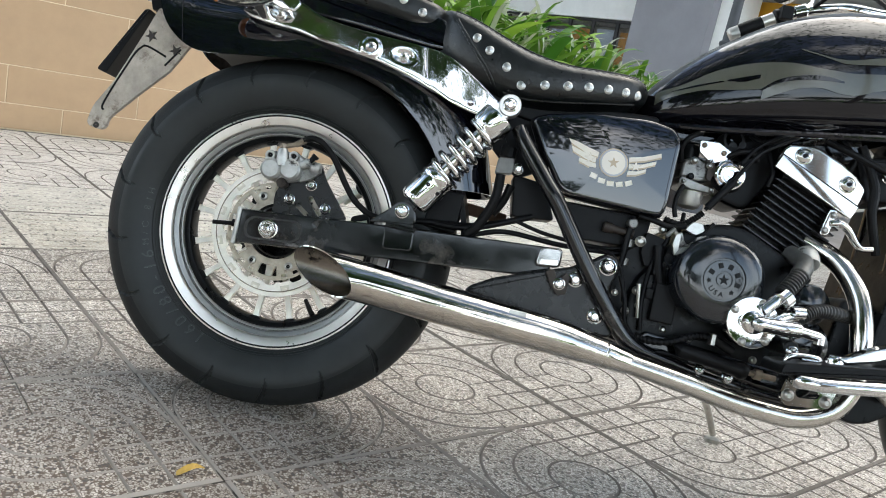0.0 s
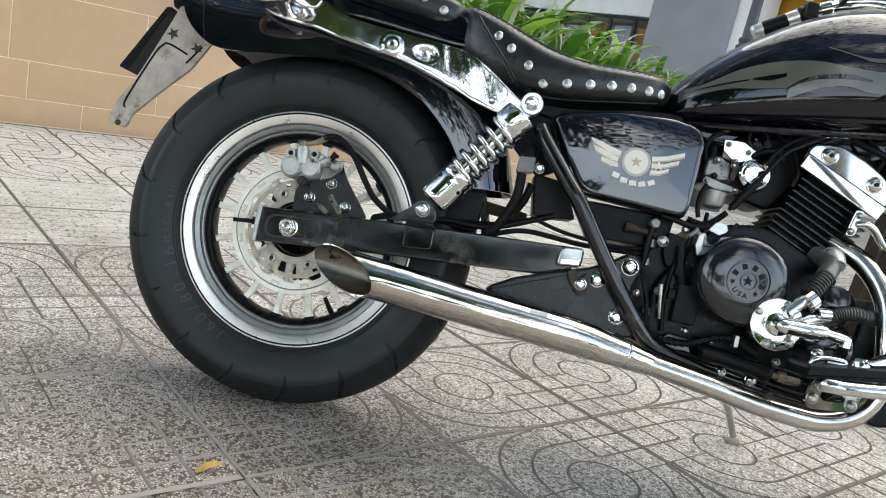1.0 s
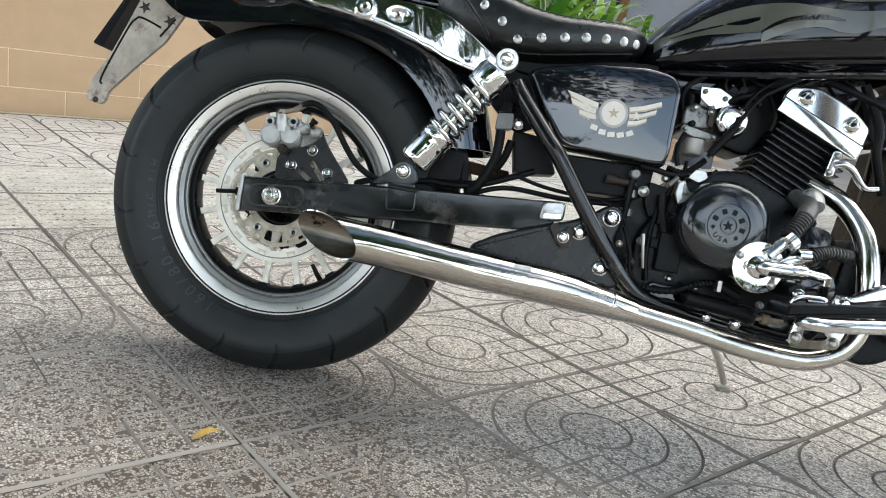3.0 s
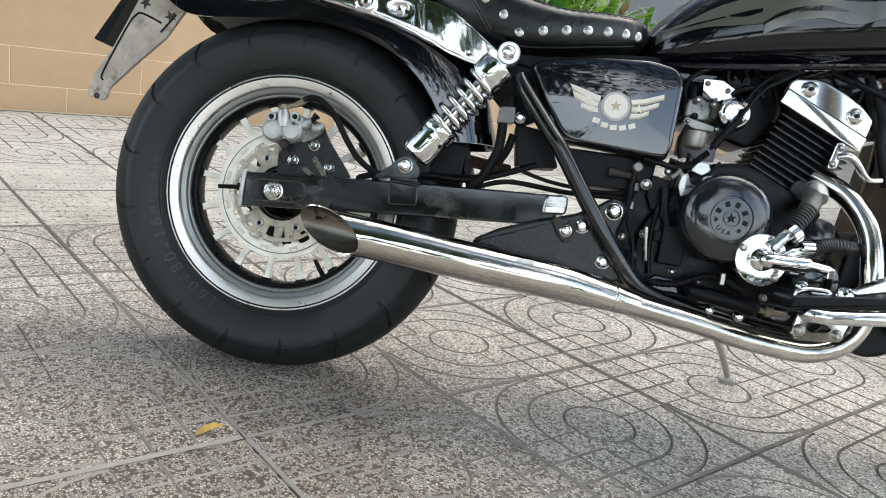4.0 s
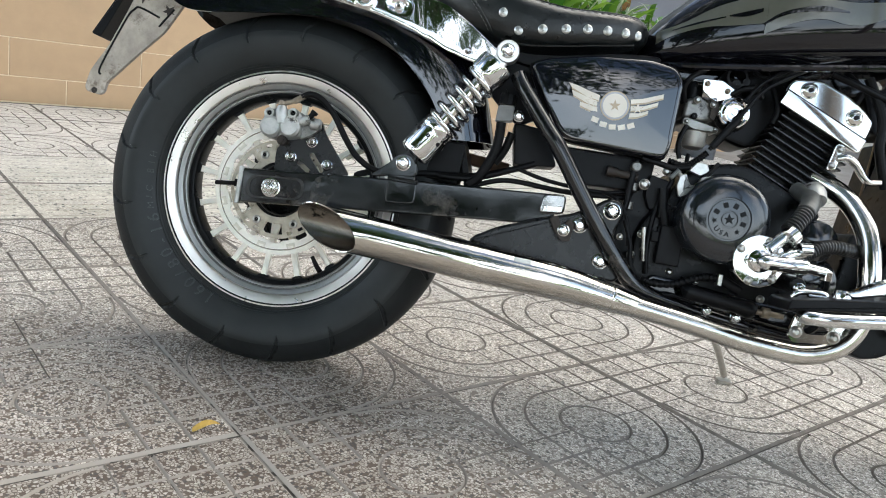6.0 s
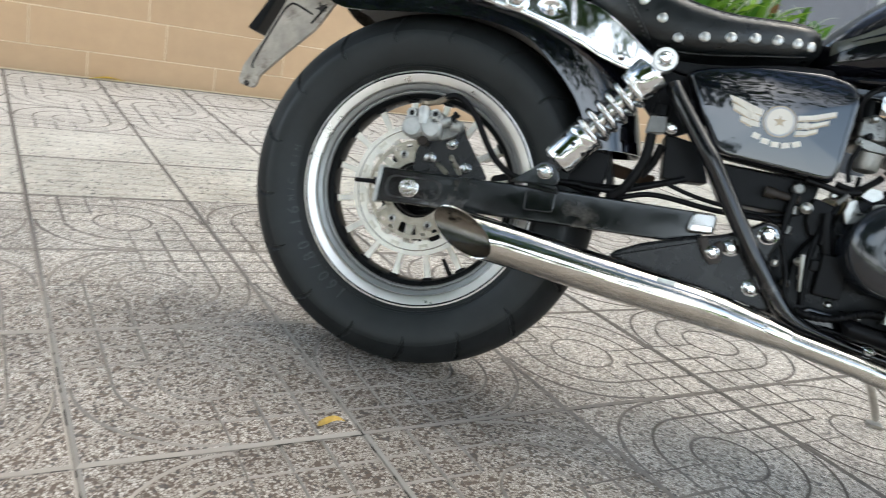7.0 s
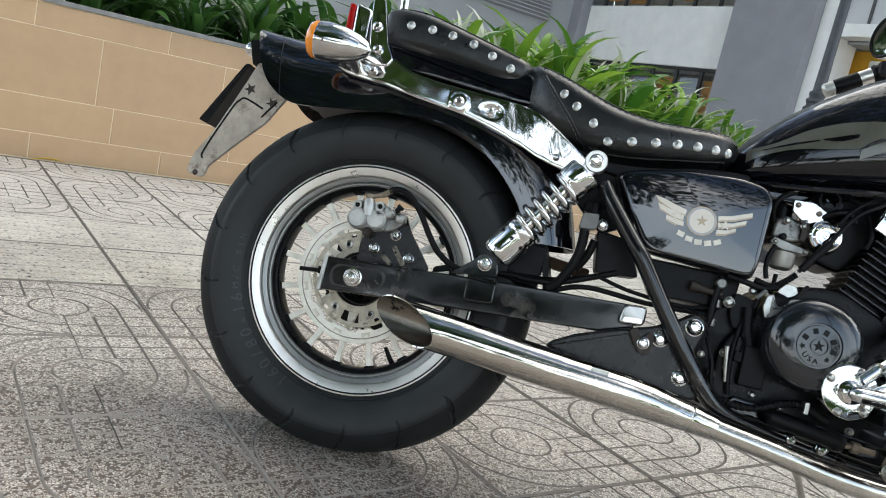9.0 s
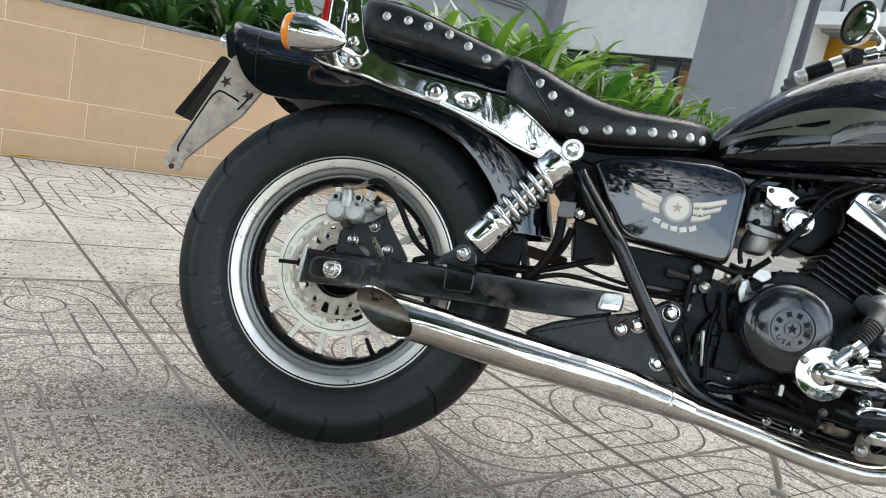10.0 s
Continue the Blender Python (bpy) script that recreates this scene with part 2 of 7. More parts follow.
M["groove"] = grimy("groove grime", (0.175, 0.156, 0.14), (0.33, 0.295, 0.26), 0.72)
M["joint"] = grimy("joint cement", (0.10, 0.09, 0.08), (0.235, 0.212, 0.186), 0.53)
M["wall_tile"] = mat("tan wall tile", (0.50, 0.332, 0.192), 0.55, 0, 9, 0.06, 0.15, 400, random_amt=0.05)
M["grout"] = mat("pale grout", (0.74, 0.60, 0.41), 0.9, 0, 40, 0.12)
M["coping"] = mat("grey stone coping", (0.22, 0.22, 0.22), 0.7, 0, 20, 0.2, 0.3, 200)
M["soil"] = mat("planter soil", (0.03, 0.022, 0.016), 1.0, 0, 30, 0.4, 0.8, 60)
M["plaster_light"] = mat("light grey plaster", (0.86, 0.865, 0.83), 0.8, 0, 3, 0.06, 0.15, 150)
M["plaster_dark"] = mat("dark grey plaster", (0.285, 0.285, 0.305), 0.75, 0, 2, 0.08, 0.15, 150)
M["plaster_mid"] = mat("mid grey plaster", (0.36, 0.378, 0.385), 0.8, 0, 3, 0.07, 0.15, 150)
M["black"] = mat("gloss black paint", (0.0035, 0.004, 0.0075), 0.04, 0, 12, 0.3, coat=0.9, spec=0.6)
M["tank_black"] = mat("polished black tank paint", (0.004, 0.004, 0.006), 0.05, 0, 12, 0.3, coat=0.2, spec=0.4)
M["frame_black"] = mat("worn black frame paint with reflection smears", (0.006, 0.0065, 0.0075), 0.09, 0, 25, 0.5, 0.05, 22, rough_amt=0.05, spec=0.62)
# rubbed scuffs, and smears of reflected ground put into the colour
worn(M["frame_black"], (0.085, 0.075, 0.065), 11, 0.56, 0.68)
M["plate_black"] = mat("dull black pressed steel", (0.010, 0.010, 0.0105), 0.28, 0, 25, 0.5, 0.05, 150, rough_amt=0.08, spec=0.36)
M["satin"] = mat("satin black engine paint", (0.0045, 0.005, 0.0055), 0.36, 0, 30, 0.4, 0.12, 300, rough_amt=0.12, spec=0.16)
M["fin"] = mat("worn black fin paint", (0.009, 0.009, 0.010), 0.3, 0, 40, 0.4, 0.08, 200, rough_amt=0.08, spec=0.5)
worn(M["fin"], (0.07, 0.07, 0.068), 22, 0.60, 0.72)
M["clutch"] = mat("grey black engine cover", (0.010, 0.012, 0.015), 0.10, 0.0, 60, 0.5, 0.025, 250, rough_amt=0.05, spec=0.75)
M["chrome"] = mat("chrome", (0.70, 0.70, 0.69), 0.045, 1.0, 15, 0.05, rough_amt=0.015)
M["stay_chrome"] = mat("slightly rippled chrome", (0.74, 0.74, 0.73), 0.045, 1.0, 15, 0.05, 0.10, 13, rough_amt=0.015)
for node in M["stay_chrome"].node_tree.nodes:
    if node.type == "TEX_NOISE" and node.inputs["Scale"].default_value == 13:
        node.inputs["Detail"].default_value = 0
M["steel"] = mat("polished exhaust steel", (0.63, 0.605, 0.56), 0.06, 1.0, 20, 0.06, rough_amt=0.02)


def streaked(m, stretch=(3, 120, 120), strength=0.10):
    """Fine lengthwise polishing streaks that break up the reflections."""
    n, l = m.node_tree.nodes, m.node_tree.links
    tc, mp, t, b = n.new("ShaderNodeTexCoord"), n.new("ShaderNodeMapping"), n.new("ShaderNodeTexNoise"), n.new("ShaderNodeBump")
    mp.inputs["Scale"].default_value = stretch
    t.inputs["Scale"].default_value, t.inputs["Detail"].default_value = 1.0, 4
    l.new(tc.outputs["Object"], mp.inputs["Vector"])
    l.new(mp.outputs["Vector"], t.inputs["Vector"])
    b.inputs["Strength"].default_value, b.inputs["Distance"].default_value = strength, 0.004
    l.new(t.outputs["Fac"], b.inputs["Height"])
    l.new(b.outputs["Normal"], n["Principled BSDF"].inputs["Normal"])
    return m


streaked(M["steel"])
M["header"] = mat("dulled exhaust steel", (0.60, 0.57, 0.52), 0.15, 1.0, 20, 0.10, rough_amt=0.05)
M["bolt_bright"] = mat("bright plated steel", (0.66, 0.65, 0.62), 0.16, 1.0, 60, 0.12)
M["rubbed"] = mat("rubbed black steel", (0.030, 0.029, 0.028), 0.22, 0.3, 40, 0.5, 0.05, 150, rough_amt=0.08)
M["bolt_steel"] = mat("grey plated bolt steel", (0.42, 0.41, 0.38), 0.3, 1.0, 60, 0.2)
M["alloy"] = mat("brushed rim alloy", (0.73, 0.70, 0.66), 0.30, 0.9, 30, 0.05, rough_amt=0.03)
M["cast"] = mat("grey cast alloy", (0.50, 0.50, 0.48), 0.42, 0.75, 40, 0.25, 0.2, 300)
worn(M["cast"], (0.06, 0.055, 0.05), 38, 0.585, 0.66)
M["carb"] = mat("dull carburettor alloy", (0.24, 0.235, 0.22), 0.40, 0.75, 60, 0.35, 0.2, 300)
worn(M["carb"], (0.02, 0.018, 0.016), 30, 0.52, 0.62)
M["tread"] = mat("matt tread rubber", (0.0115, 0.0128, 0.013), 0.62, 0, 25, 0.3, 0.2, 400, spec=0.25)
M["disc"] = mat("cream painted disc", (0.92, 0.875, 0.775), 0.42, 0.0, 30, 0.15, 0.05, 200)
M["disc_dirty"] = mat("rusty carrier metal", (0.25, 0.205, 0.155), 0.5, 0.6, 50, 0.4, 0.1, 200)
M["rubber"] = mat("tyre rubber", (0.0195, 0.0218, 0.022), 0.46, 0, 14, 0.25, 0.12, 500, rough_amt=0.08, spec=0.30)
M["plastic"] = mat("black plastic", (0.0035, 0.0035, 0.004), 0.42, 0, 20, 0.3, 0.1, 200, spec=0.16)
M["hose_grey"] = mat("dusty grey rubber hose", (0.020, 0.020, 0.0195), 0.34, 0, 30, 0.3, 0.1, 200, spec=0.5)
M["stud"] = mat("tarnished stud metal", (0.52, 0.52, 0.50), 0.32, 1.0, 90, 0.25)
M["leather"] = mat("black leather", (0.0045, 0.006, 0.0065), 0.36, 0, 40, 0.3, 0.45, 120, rough_amt=0.10, spec=0.5)
M["flame"] = mat("grey flame paint", (0.085, 0.085, 0.068), 0.14, 0, 12, 0.15, coat=0.3, spec=0.4)
M["orange"] = mat("amber lens", (0.85, 0.26, 0.01), 0.2, 0, 30, 0.05, coat=0.6)
M["red"] = mat("red lens", (0.45, 0.012, 0.012), 0.15, 0, 30, 0.05, coat=0.6)
M["dusty"] = mat("dusty grey plastic", (0.41, 0.36, 0.30), 0.85, 0, 22, 0.35, 0.3, 150)
worn(M["dusty"], (0.13, 0.095, 0.07), 16, 0.56, 0.66)
M["decal"] = mat("cream emblem print", (0.66, 0.60, 0.50), 0.3, 0, 30, 0.05, coat=0.5)
M["decal_gold"] = mat("dull gold emblem print", (0.40, 0.30, 0.18), 0.3, 0, 30, 0.05, coat=0.5)
M["decal_grey"] = mat("grey emblem print", (0.34, 0.34, 0.35), 0.3, 0, 30, 0.05, coat=0.5)


# ---- mesh helpers ----
def part(name, bm, material, parent=None, label="", angle=35):
    """Links a bmesh as one mesh object under a thing or a part."""
    me = bpy.data.meshes.new(name)
    bmesh.ops.recalc_face_normals(bm, faces=bm.faces)
    for f in bm.faces:
        f.smooth = True
    bm.to_mesh(me)
    bm.free()
    me.set_sharp_from_angle(angle=radians(angle))
    for m in material if isinstance(material, (list, tuple)) else [material]:
        me.materials.append(m)
    ob = new(name, me)
    if len(me.polygons) < 1500:
        wnm = ob.modifiers.new("even shading", "WEIGHTED_NORMAL")
        wnm.keep_sharp = True
    if parent:
        ob.parent = parent
    if label:
        tagged(ob, label)
    return ob


def spline(points, steps=8):
    """Catmull-Rom points through the given ones."""
    pts = [Vector(p) for p in points]
    out = []
    for i in range(len(pts) - 1):
        p0, p1, p2 = pts[max(i - 1, 0)], pts[i], pts[i + 1]
        p3 = pts[min(i + 2, len(pts) - 1)]
        for k in range(steps):
            t = k / steps
            out.append(0.5 * ((2 * p1) + (p2 - p0) * t + (2 * p0 - 5 * p1 + 4 * p2 - p3) * t * t + (3 * p1 - p0 - 3 * p2 + p3) * t ** 3))
    return out + [pts[-1]]


def ring_skin(bm, rings, cap=True, closed=False):
    """Skins rings of equal length."""
    vs = [[bm.verts.new(p) for p in r] for r in rings]
    n = len(vs[0])
    for i in range(len(vs) if closed else len(vs) - 1):
        a, b = vs[i], vs[(i + 1) % len(vs)]
        for k in range(n):
            bm.faces.new((a[k], a[(k + 1) % n], b[(k + 1) % n], b[k]))
    if cap and not closed:
        bm.faces.new(vs[0])
        bm.faces.new(vs[-1])
    return vs


def tube(bm, points, radius, segs=12, steps=8, smooth=True, cap=True):
    """A round tube through points; radius is a number or one per given point."""
    pts = spline(points, steps) if smooth else [Vector(p) for p in points]
    if isinstance(radius, (int, float)):
        rad = [radius] * len(pts)
    else:
        rad = [v.x for v in spline([(r, 0, 0) for r in radius], steps)] if smooth else list(radius)
    up, rings = None, []
    for i, p in enumerate(pts):
        d = (pts[min(i + 1, len(pts) - 1)] - pts[max(i - 1, 0)]).normalized()
        if up is None:
            up = d.orthogonal().normalized()
        up = (up - d * up.dot(d)).normalized()
        side = d.cross(up)
        rings.append([p + rad[i] * (math.cos(a) * up + math.sin(a) * side) for a in (2 * math.pi * k / segs for k in range(segs))])
    ring_skin(bm, rings, cap)
    return bm


def lathe(bm, profile, segs=48, m=Matrix(), axis="Y", closed=False, wobble=None):
    """Turns (radius, height) pairs round an axis."""
    rings = []
    for k in range(segs):
        a = 2 * math.pi * k / segs
        ring = []
        for j, (r, h) in enumerate(profile):
            if wobble:
                off = wobble(k, j)
                r, h = (r + off[0], h + off[1]) if isinstance(off, tuple) else (r + off, h)
            c, s = r * math.cos(a), r * math.sin(a)
            v = Vector((c, h, s)) if axis == "Y" else Vector((c, s, h)) if axis == "Z" else Vector((h, c, s))
            ring.append(m @ v)
        rings.append(ring)
    vs = [[bm.verts.new(p) for p in r] for r in rings]
    n = len(profile)
    for k in range(segs):
        a, b = vs[k], vs[(k + 1) % segs]
        for j in range(n if closed else n - 1):
            q = (j + 1) % n
            bm.faces.new((a[j], a[q], b[q], b[j]))
    return bm


def prism(bm, outline, y0, y1, bevel=0.0, segs=2, m=Matrix()):
    """An outline of (x, z) pairs made solid from y0 to y1, with rounded edges."""
    a = [bm.verts.new(m @ Vector((x, y0, z))) for x, z in outline]
    b = [bm.verts.new(m @ Vector((x, y1, z))) for x, z in outline]
    n = len(a)
    faces = [bm.faces.new(a), bm.faces.new(b)]
    faces += [bm.faces.new((a[i], a[(i + 1) % n], b[(i + 1) % n], b[i])) for i in range(n)]
    bmesh.ops.recalc_face_normals(bm, faces=faces)
    if bevel:
        edges = [e for f in faces[:2] for e in f.edges]
        bmesh.ops.bevel(bm, geom=edges, offset=bevel, segments=segs, affect="EDGES", profile=0.5)
    return bm


def holed(bm, outline, holes, y0, y1):
    """A plate of (x, z) outline with openings cut through it, from y0 to y1."""
    edges = []
    for loop in [outline] + list(holes):
        vs = [bm.verts.new((x, y0, z)) for x, z in loop]
        edges += [bm.edges.new((vs[i], vs[(i + 1) % len(vs)])) for i in range(len(vs))]
    fill = bmesh.ops.triangle_fill(bm, edges=edges, use_beauty=True, use_dissolve=False)
    faces = [g for g in fill["geom"] if isinstance(g, bmesh.types.BMFace)]
    out = bmesh.ops.extrude_face_region(bm, geom=faces, use_keep_orig=True)
    for g in out["geom"]:
        if isinstance(g, bmesh.types.BMVert):
            g.co.y = y1
    return bm


def pill(x0, z0, x1, z1, r, n=6):
    """A slot outline with round ends."""
    a = math.atan2(z1 - z0, x1 - x0)
    out = [(x1 + r * math.cos(a + math.pi * (k / n - 0.5)), z1 + r * math.sin(a + math.pi * (k / n - 0.5))) for k in range(n + 1)]
    return out + [(x0 + r * math.cos(a + math.pi * (k / n + 0.5)), z0 + r * math.sin(a + math.pi * (k / n + 0.5))) for k in range(n + 1)]


def box(bm, x0, x1, y0, y1, z0, z1, bevel=0.0, segs=2, m=Matrix()):
    vs = [bm.verts.new(m @ Vector((x, y, z))) for x in (x0, x1) for y in (y0, y1) for z in (z0, z1)]
    fs = [bm.faces.new([vs[i] for i in q]) for q in ((0, 1, 3, 2), (4, 6, 7, 5), (0, 4, 5, 1), (2, 3, 7, 6), (0, 2, 6, 4), (1, 5, 7, 3))]
    bmesh.ops.recalc_face_normals(bm, faces=fs)
    if bevel:
        bmesh.ops.bevel(bm, geom=list({e for f in fs for e in f.edges}), offset=bevel, segments=segs, affect="EDGES", profile=0.5)
    return bm


def rounded(points, radius, steps=4):
    """An outline of (x, z) pairs with its corners rounded."""
    out, n = [], len(points)
    for i in range(n):
        p0, p, p1 = Vector(points[i - 1]), Vector(points[i]), Vector(points[(i + 1) % n])
        r0, r1 = min(radius, (p0 - p).length * 0.45), min(radius, (p1 - p).length * 0.45)
        a, b = p + (p0 - p).normalized() * r0, p + (p1 - p).normalized() * r1
        for k in range(steps + 1):
            t = k / steps
            out.append(tuple((1 - t) ** 2 * a + 2 * t * (1 - t) * p + t * t * b))
    return out


def table(rows, x):
    """Smooth values between rows of (x, a, b, ...)."""
    xs = [r[0] for r in rows]
    x = min(max(x, xs[0]), xs[-1])
    i = max(k for k in range(len(xs)) if xs[k] <= x)
    i = min(i, len(xs) - 2)
    t = (x - xs[i]) / (xs[i + 1] - xs[i])
    out = []
    for c in range(1, len(rows[0])):
        p1, p2 = rows[i][c], rows[i + 1][c]
        d = xs[i + 1] - xs[i]
        s1 = (p2 - rows[i - 1][c]) / (xs[i + 1] - xs[i - 1]) * d if i > 0 else p2 - p1
        s2 = (rows[i + 2][c] - p1) / (xs[i + 2] - xs[i]) * d if i + 2 < len(xs) else p2 - p1
        out.append((2 * t ** 3 - 3 * t * t + 1) * p1 + (t ** 3 - 2 * t * t + t) * s1 + (3 * t * t - 2 * t ** 3) * p2 + (t ** 3 - t * t) * s2)
    return out


def bolt(name, x, y, z, r, parent, material=None, depth=0.008, hexed=False, label=""):
    """A domed or hexagonal bolt head with its washer, facing the right side of the bike."""
    bm = bmesh.new()
    m = Matrix.Translation((x, y, z))
    lathe(bm, [(0.0005, 0.001), (r * 1.14, 0.001), (r * 1.14, -0.0015), (r * 0.98, -0.002)], 20, m)
    if hexed:
        prism(bm, [(r * math.cos(math.pi * k / 3), r * math.sin(math.pi * k / 3)) for k in range(6)], -0.0015, -depth, r * 0.12, 1, m)
        lathe(bm, [(r * 0.62, -depth + 0.001), (r * 0.55, -depth - 0.002), (0.0005, -depth - 0.003)], 16, m)
    else:
        lathe(bm, [(r * 0.95, -0.001), (r * 0.95, -depth * 0.55), (r * 0.75, -depth * 0.85), (r * 0.45, -depth), (r * 0.4, -depth * 0.8), (0.0005, -depth * 0.8)], 20, m)
    return part(name, bm, material or M["chrome"], parent, label)


# ---- ground, wall, planter, building ----
bm = bmesh.new()
bmesh.ops.create_grid(bm, x_segments=4, y_segments=4, size=150, matrix=Matrix.Translation((0, 0, -0.016)))
ground = part("ground", bm, mat("old concrete ground", (0.30, 0.27, 0.245), 0.9, 0, 2, 0.2, 0.4, 60))
tagged(ground, "worn grey concrete ground round the paved forecourt", "ground", kind="structure")

TILE, COL0, COL1, ROW0, ROW1 = 0.4, -6, 15, -5, 7
bm = bmesh.new()
box(bm, COL0 * TILE, COL1 * TILE, ROW0 * TILE, 2.85, -0.015, -0.0045)
pavement = part("pavement", bm, M["joint"])
tagged(pavement, "forecourt paved with square grooved terrazzo tiles", "pavement", kind="structure")

# the tan wall of the planter, with its own tiles
WALL_Y, WALL_X0, WALL_X1 = 2.85, -4.0, 6.4
bm = bmesh.new()
box(bm, WALL_X0, WALL_X1, WALL_Y + 0.0022, WALL_Y + 0.16, -0.01, 0.748)
wall = part("wall_planter", bm, M["grout"])
tagged(wall, "low planter wall clad in tan ceramic tiles", "wall", kind="structure")
LEN = 0.615
for z0, z1, start in ((0.0, 0.124, 0.503), (0.124, 0.306, 0.246), (0.306, 0.631, 0.157), (0.631, 0.746, 0.467)):
    bm = bmesh.new()
    box(bm, 0.0025, LEN - 0.0025, 0.0, 0.010, z0 + 0.0025, z1 - 0.0025, 0.0012, 1)
    first = None
    x = start - LEN * math.ceil((start - WALL_X0) / LEN)
    while x < WALL_X1:
        if first is None:
            first = part("wall_tile", bm, M["wall_tile"], wall)
            ob = first
        else:
            ob = new("wall_tile", first.data)
            ob.parent = wall
        ob.location = (x, WALL_Y + random.uniform(-0.0006, 0.0006), 0)
        x += LEN
bm = bmesh.new()
box(bm, WALL_X0, WALL_X1, WALL_Y - 0.012, WALL_Y + 0.18, 0.748, 0.772, 0.004, 2)
tagged(part("trim", bm, M["coping"]), "thin grey stone coping on the planter wall", "coping", kind="structure")
bm = bmesh.new()
bmesh.ops.create_grid(bm, x_segments=60, y_segments=10, size=1)
for v in bm.verts:
    v.co = Vector((WALL_X0 + (v.co.x + 1) / 2 * (WALL_X1 - WALL_X0), WALL_Y + 0.15 + (v.co.y + 1) / 2 * 1.5, 0.66 + random.uniform(-0.02, 0.02)))
tagged(part("soil", bm, M["soil"]), "dark planter soil under the leaves", "soil", kind="stuff")


def leaf_mesh(length, width, rise, droop, seed):
    """One long arching strap leaf, folded along its midrib."""
    rnd = random.Random(seed)
    bm = bmesh.new()
    rows, n = [], 9
    side = rnd.uniform(-0.06, 0.06)
    for i in range(n + 1):
        t = i / n
        out = length * (0.25 * t + 0.75 * t * t * droop)
        up = rise * (t * 1.25 - 0.75 * droop * t ** 3)
        w = width * (0.45 + 0.9 * t) * (1 - t ** 3) ** 0.8 * 0.5 + 0.0008
        c = Vector((out, side * t * t, up))
        rows.append([bm.verts.new(c + Vector((0, -w, w * 0.35))), bm.verts.new(c), bm.verts.new(c + Vector((0, w, w * 0.35)))])
    for a, b in zip(rows, rows[1:]):
        bm.faces.new((a[0], a[1], b[1], b[0]))
        bm.faces.new((a[1], a[2], b[2], b[1]))
    me = bpy.data.meshes.new("leaf")
    bmesh.ops.recalc_face_normals(bm, faces=bm.faces)
    for f in bm.faces:
        f.smooth = True
    bm.to_mesh(me)
    bm.free()
    return me


def leaf_material(name, a, b):
    m = mat(name, a, 0.38, 0, 6, 0.25, random_amt=0.0)
    n, l = m.node_tree.nodes, m.node_tree.links
    info, mix = n.new("ShaderNodeObjectInfo"), n.new("ShaderNodeMix")
    mix.data_type = "RGBA"
    mix.inputs["A"].default_value, mix.inputs["B"].default_value = (*a, 1), (*b, 1)
    l.new(info.outputs["Random"], mix.inputs["Factor"])
    l.new(mix.outputs["Result"], n["Principled BSDF"].inputs["Base Color"])
    tr, add = n.new("ShaderNodeBsdfTranslucent"), n.new("ShaderNodeMixShader")
    l.new(mix.outputs["Result"], tr.inputs["Color"])
    add.inputs[0].default_value = 0.3
    l.new(n["Principled BSDF"].outputs[0], add.inputs[1])
    l.new(tr.outputs[0], add.inputs[2])
    l.new(add.outputs[0], n["Material Output"].inputs["Surface"])
    return m


M["leaf"] = leaf_material("strap leaf", (0.035, 0.15, 0.014), (0.28, 0.47, 0.055))
M["leaf_pale"] = leaf_material("pale striped leaf", (0.36, 0.42, 0.27), (0.66, 0.68, 0.56))
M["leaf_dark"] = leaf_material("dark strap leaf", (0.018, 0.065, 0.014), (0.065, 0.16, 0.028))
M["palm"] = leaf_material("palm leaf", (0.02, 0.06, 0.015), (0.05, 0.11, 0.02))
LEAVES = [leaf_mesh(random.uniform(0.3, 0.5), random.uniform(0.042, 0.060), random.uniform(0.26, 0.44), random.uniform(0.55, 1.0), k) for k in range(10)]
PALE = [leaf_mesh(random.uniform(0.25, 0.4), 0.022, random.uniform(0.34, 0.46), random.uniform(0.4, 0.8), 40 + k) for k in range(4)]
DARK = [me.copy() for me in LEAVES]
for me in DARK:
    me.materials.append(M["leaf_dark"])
for me in LEAVES:
    me.materials.append(M["leaf"])
for me in PALE:
    me.materials.append(M["leaf_pale"])


def plant(x, y, z, size, count, pale, seed):
    rnd = random.Random(seed)
    root = new("strap_leaf_plant")
    root.matrix_world = pose(x, y, z)
    tagged(root, "tuft of long arching green strap leaves in the planter" if pale < 0.3 else "tuft of green and pale striped strap leaves", "plant", "planter plants")
    for k in range(count):
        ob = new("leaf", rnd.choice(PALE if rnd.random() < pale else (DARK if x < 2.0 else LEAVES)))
        ob.parent = root
        s = size * rnd.uniform(0.7, 1.2)
        ob.matrix_local = pose(0, 0, 0, 0, rnd.uniform(-22, 14), 0) @ Matrix()
        ob.matrix_local = pose(rnd.uniform(-.03, .03), rnd.uniform(-.03, .03), 0, 0, 0, k * 137.5 + rnd.uniform(-20, 20)) @ pose(0, 0, 0, rnd.uniform(-12, 12), rnd.uniform(-30, 10), 0) @ Matrix.Diagonal((s, s, s, 1))
    return root


seed = 0
x = -1.6
while x < 5.7:
    for row in range(4):
        seed += 1
        big = 1.1 if x < 2.0 else 1.62 - max(0.0, x - 3.9) * 0.33
        plant(x + random.uniform(-0.1, 0.1) + row * 0.12, 3.12 + row * 0.36 + random.uniform(-0.05, 0.05), 0.66, big * random.uniform(0.85, 1.2), 30 if x < 3.2 else 36, 0.0 if x < 2.2 else 0.34, seed)
    x += 0.33

# grey building far behind: spandrel wall, pillar, side wall with louvre, shop corner
building = new("office_building")
tagged(building, "grey plastered office building with a broad dark pillar", "building")


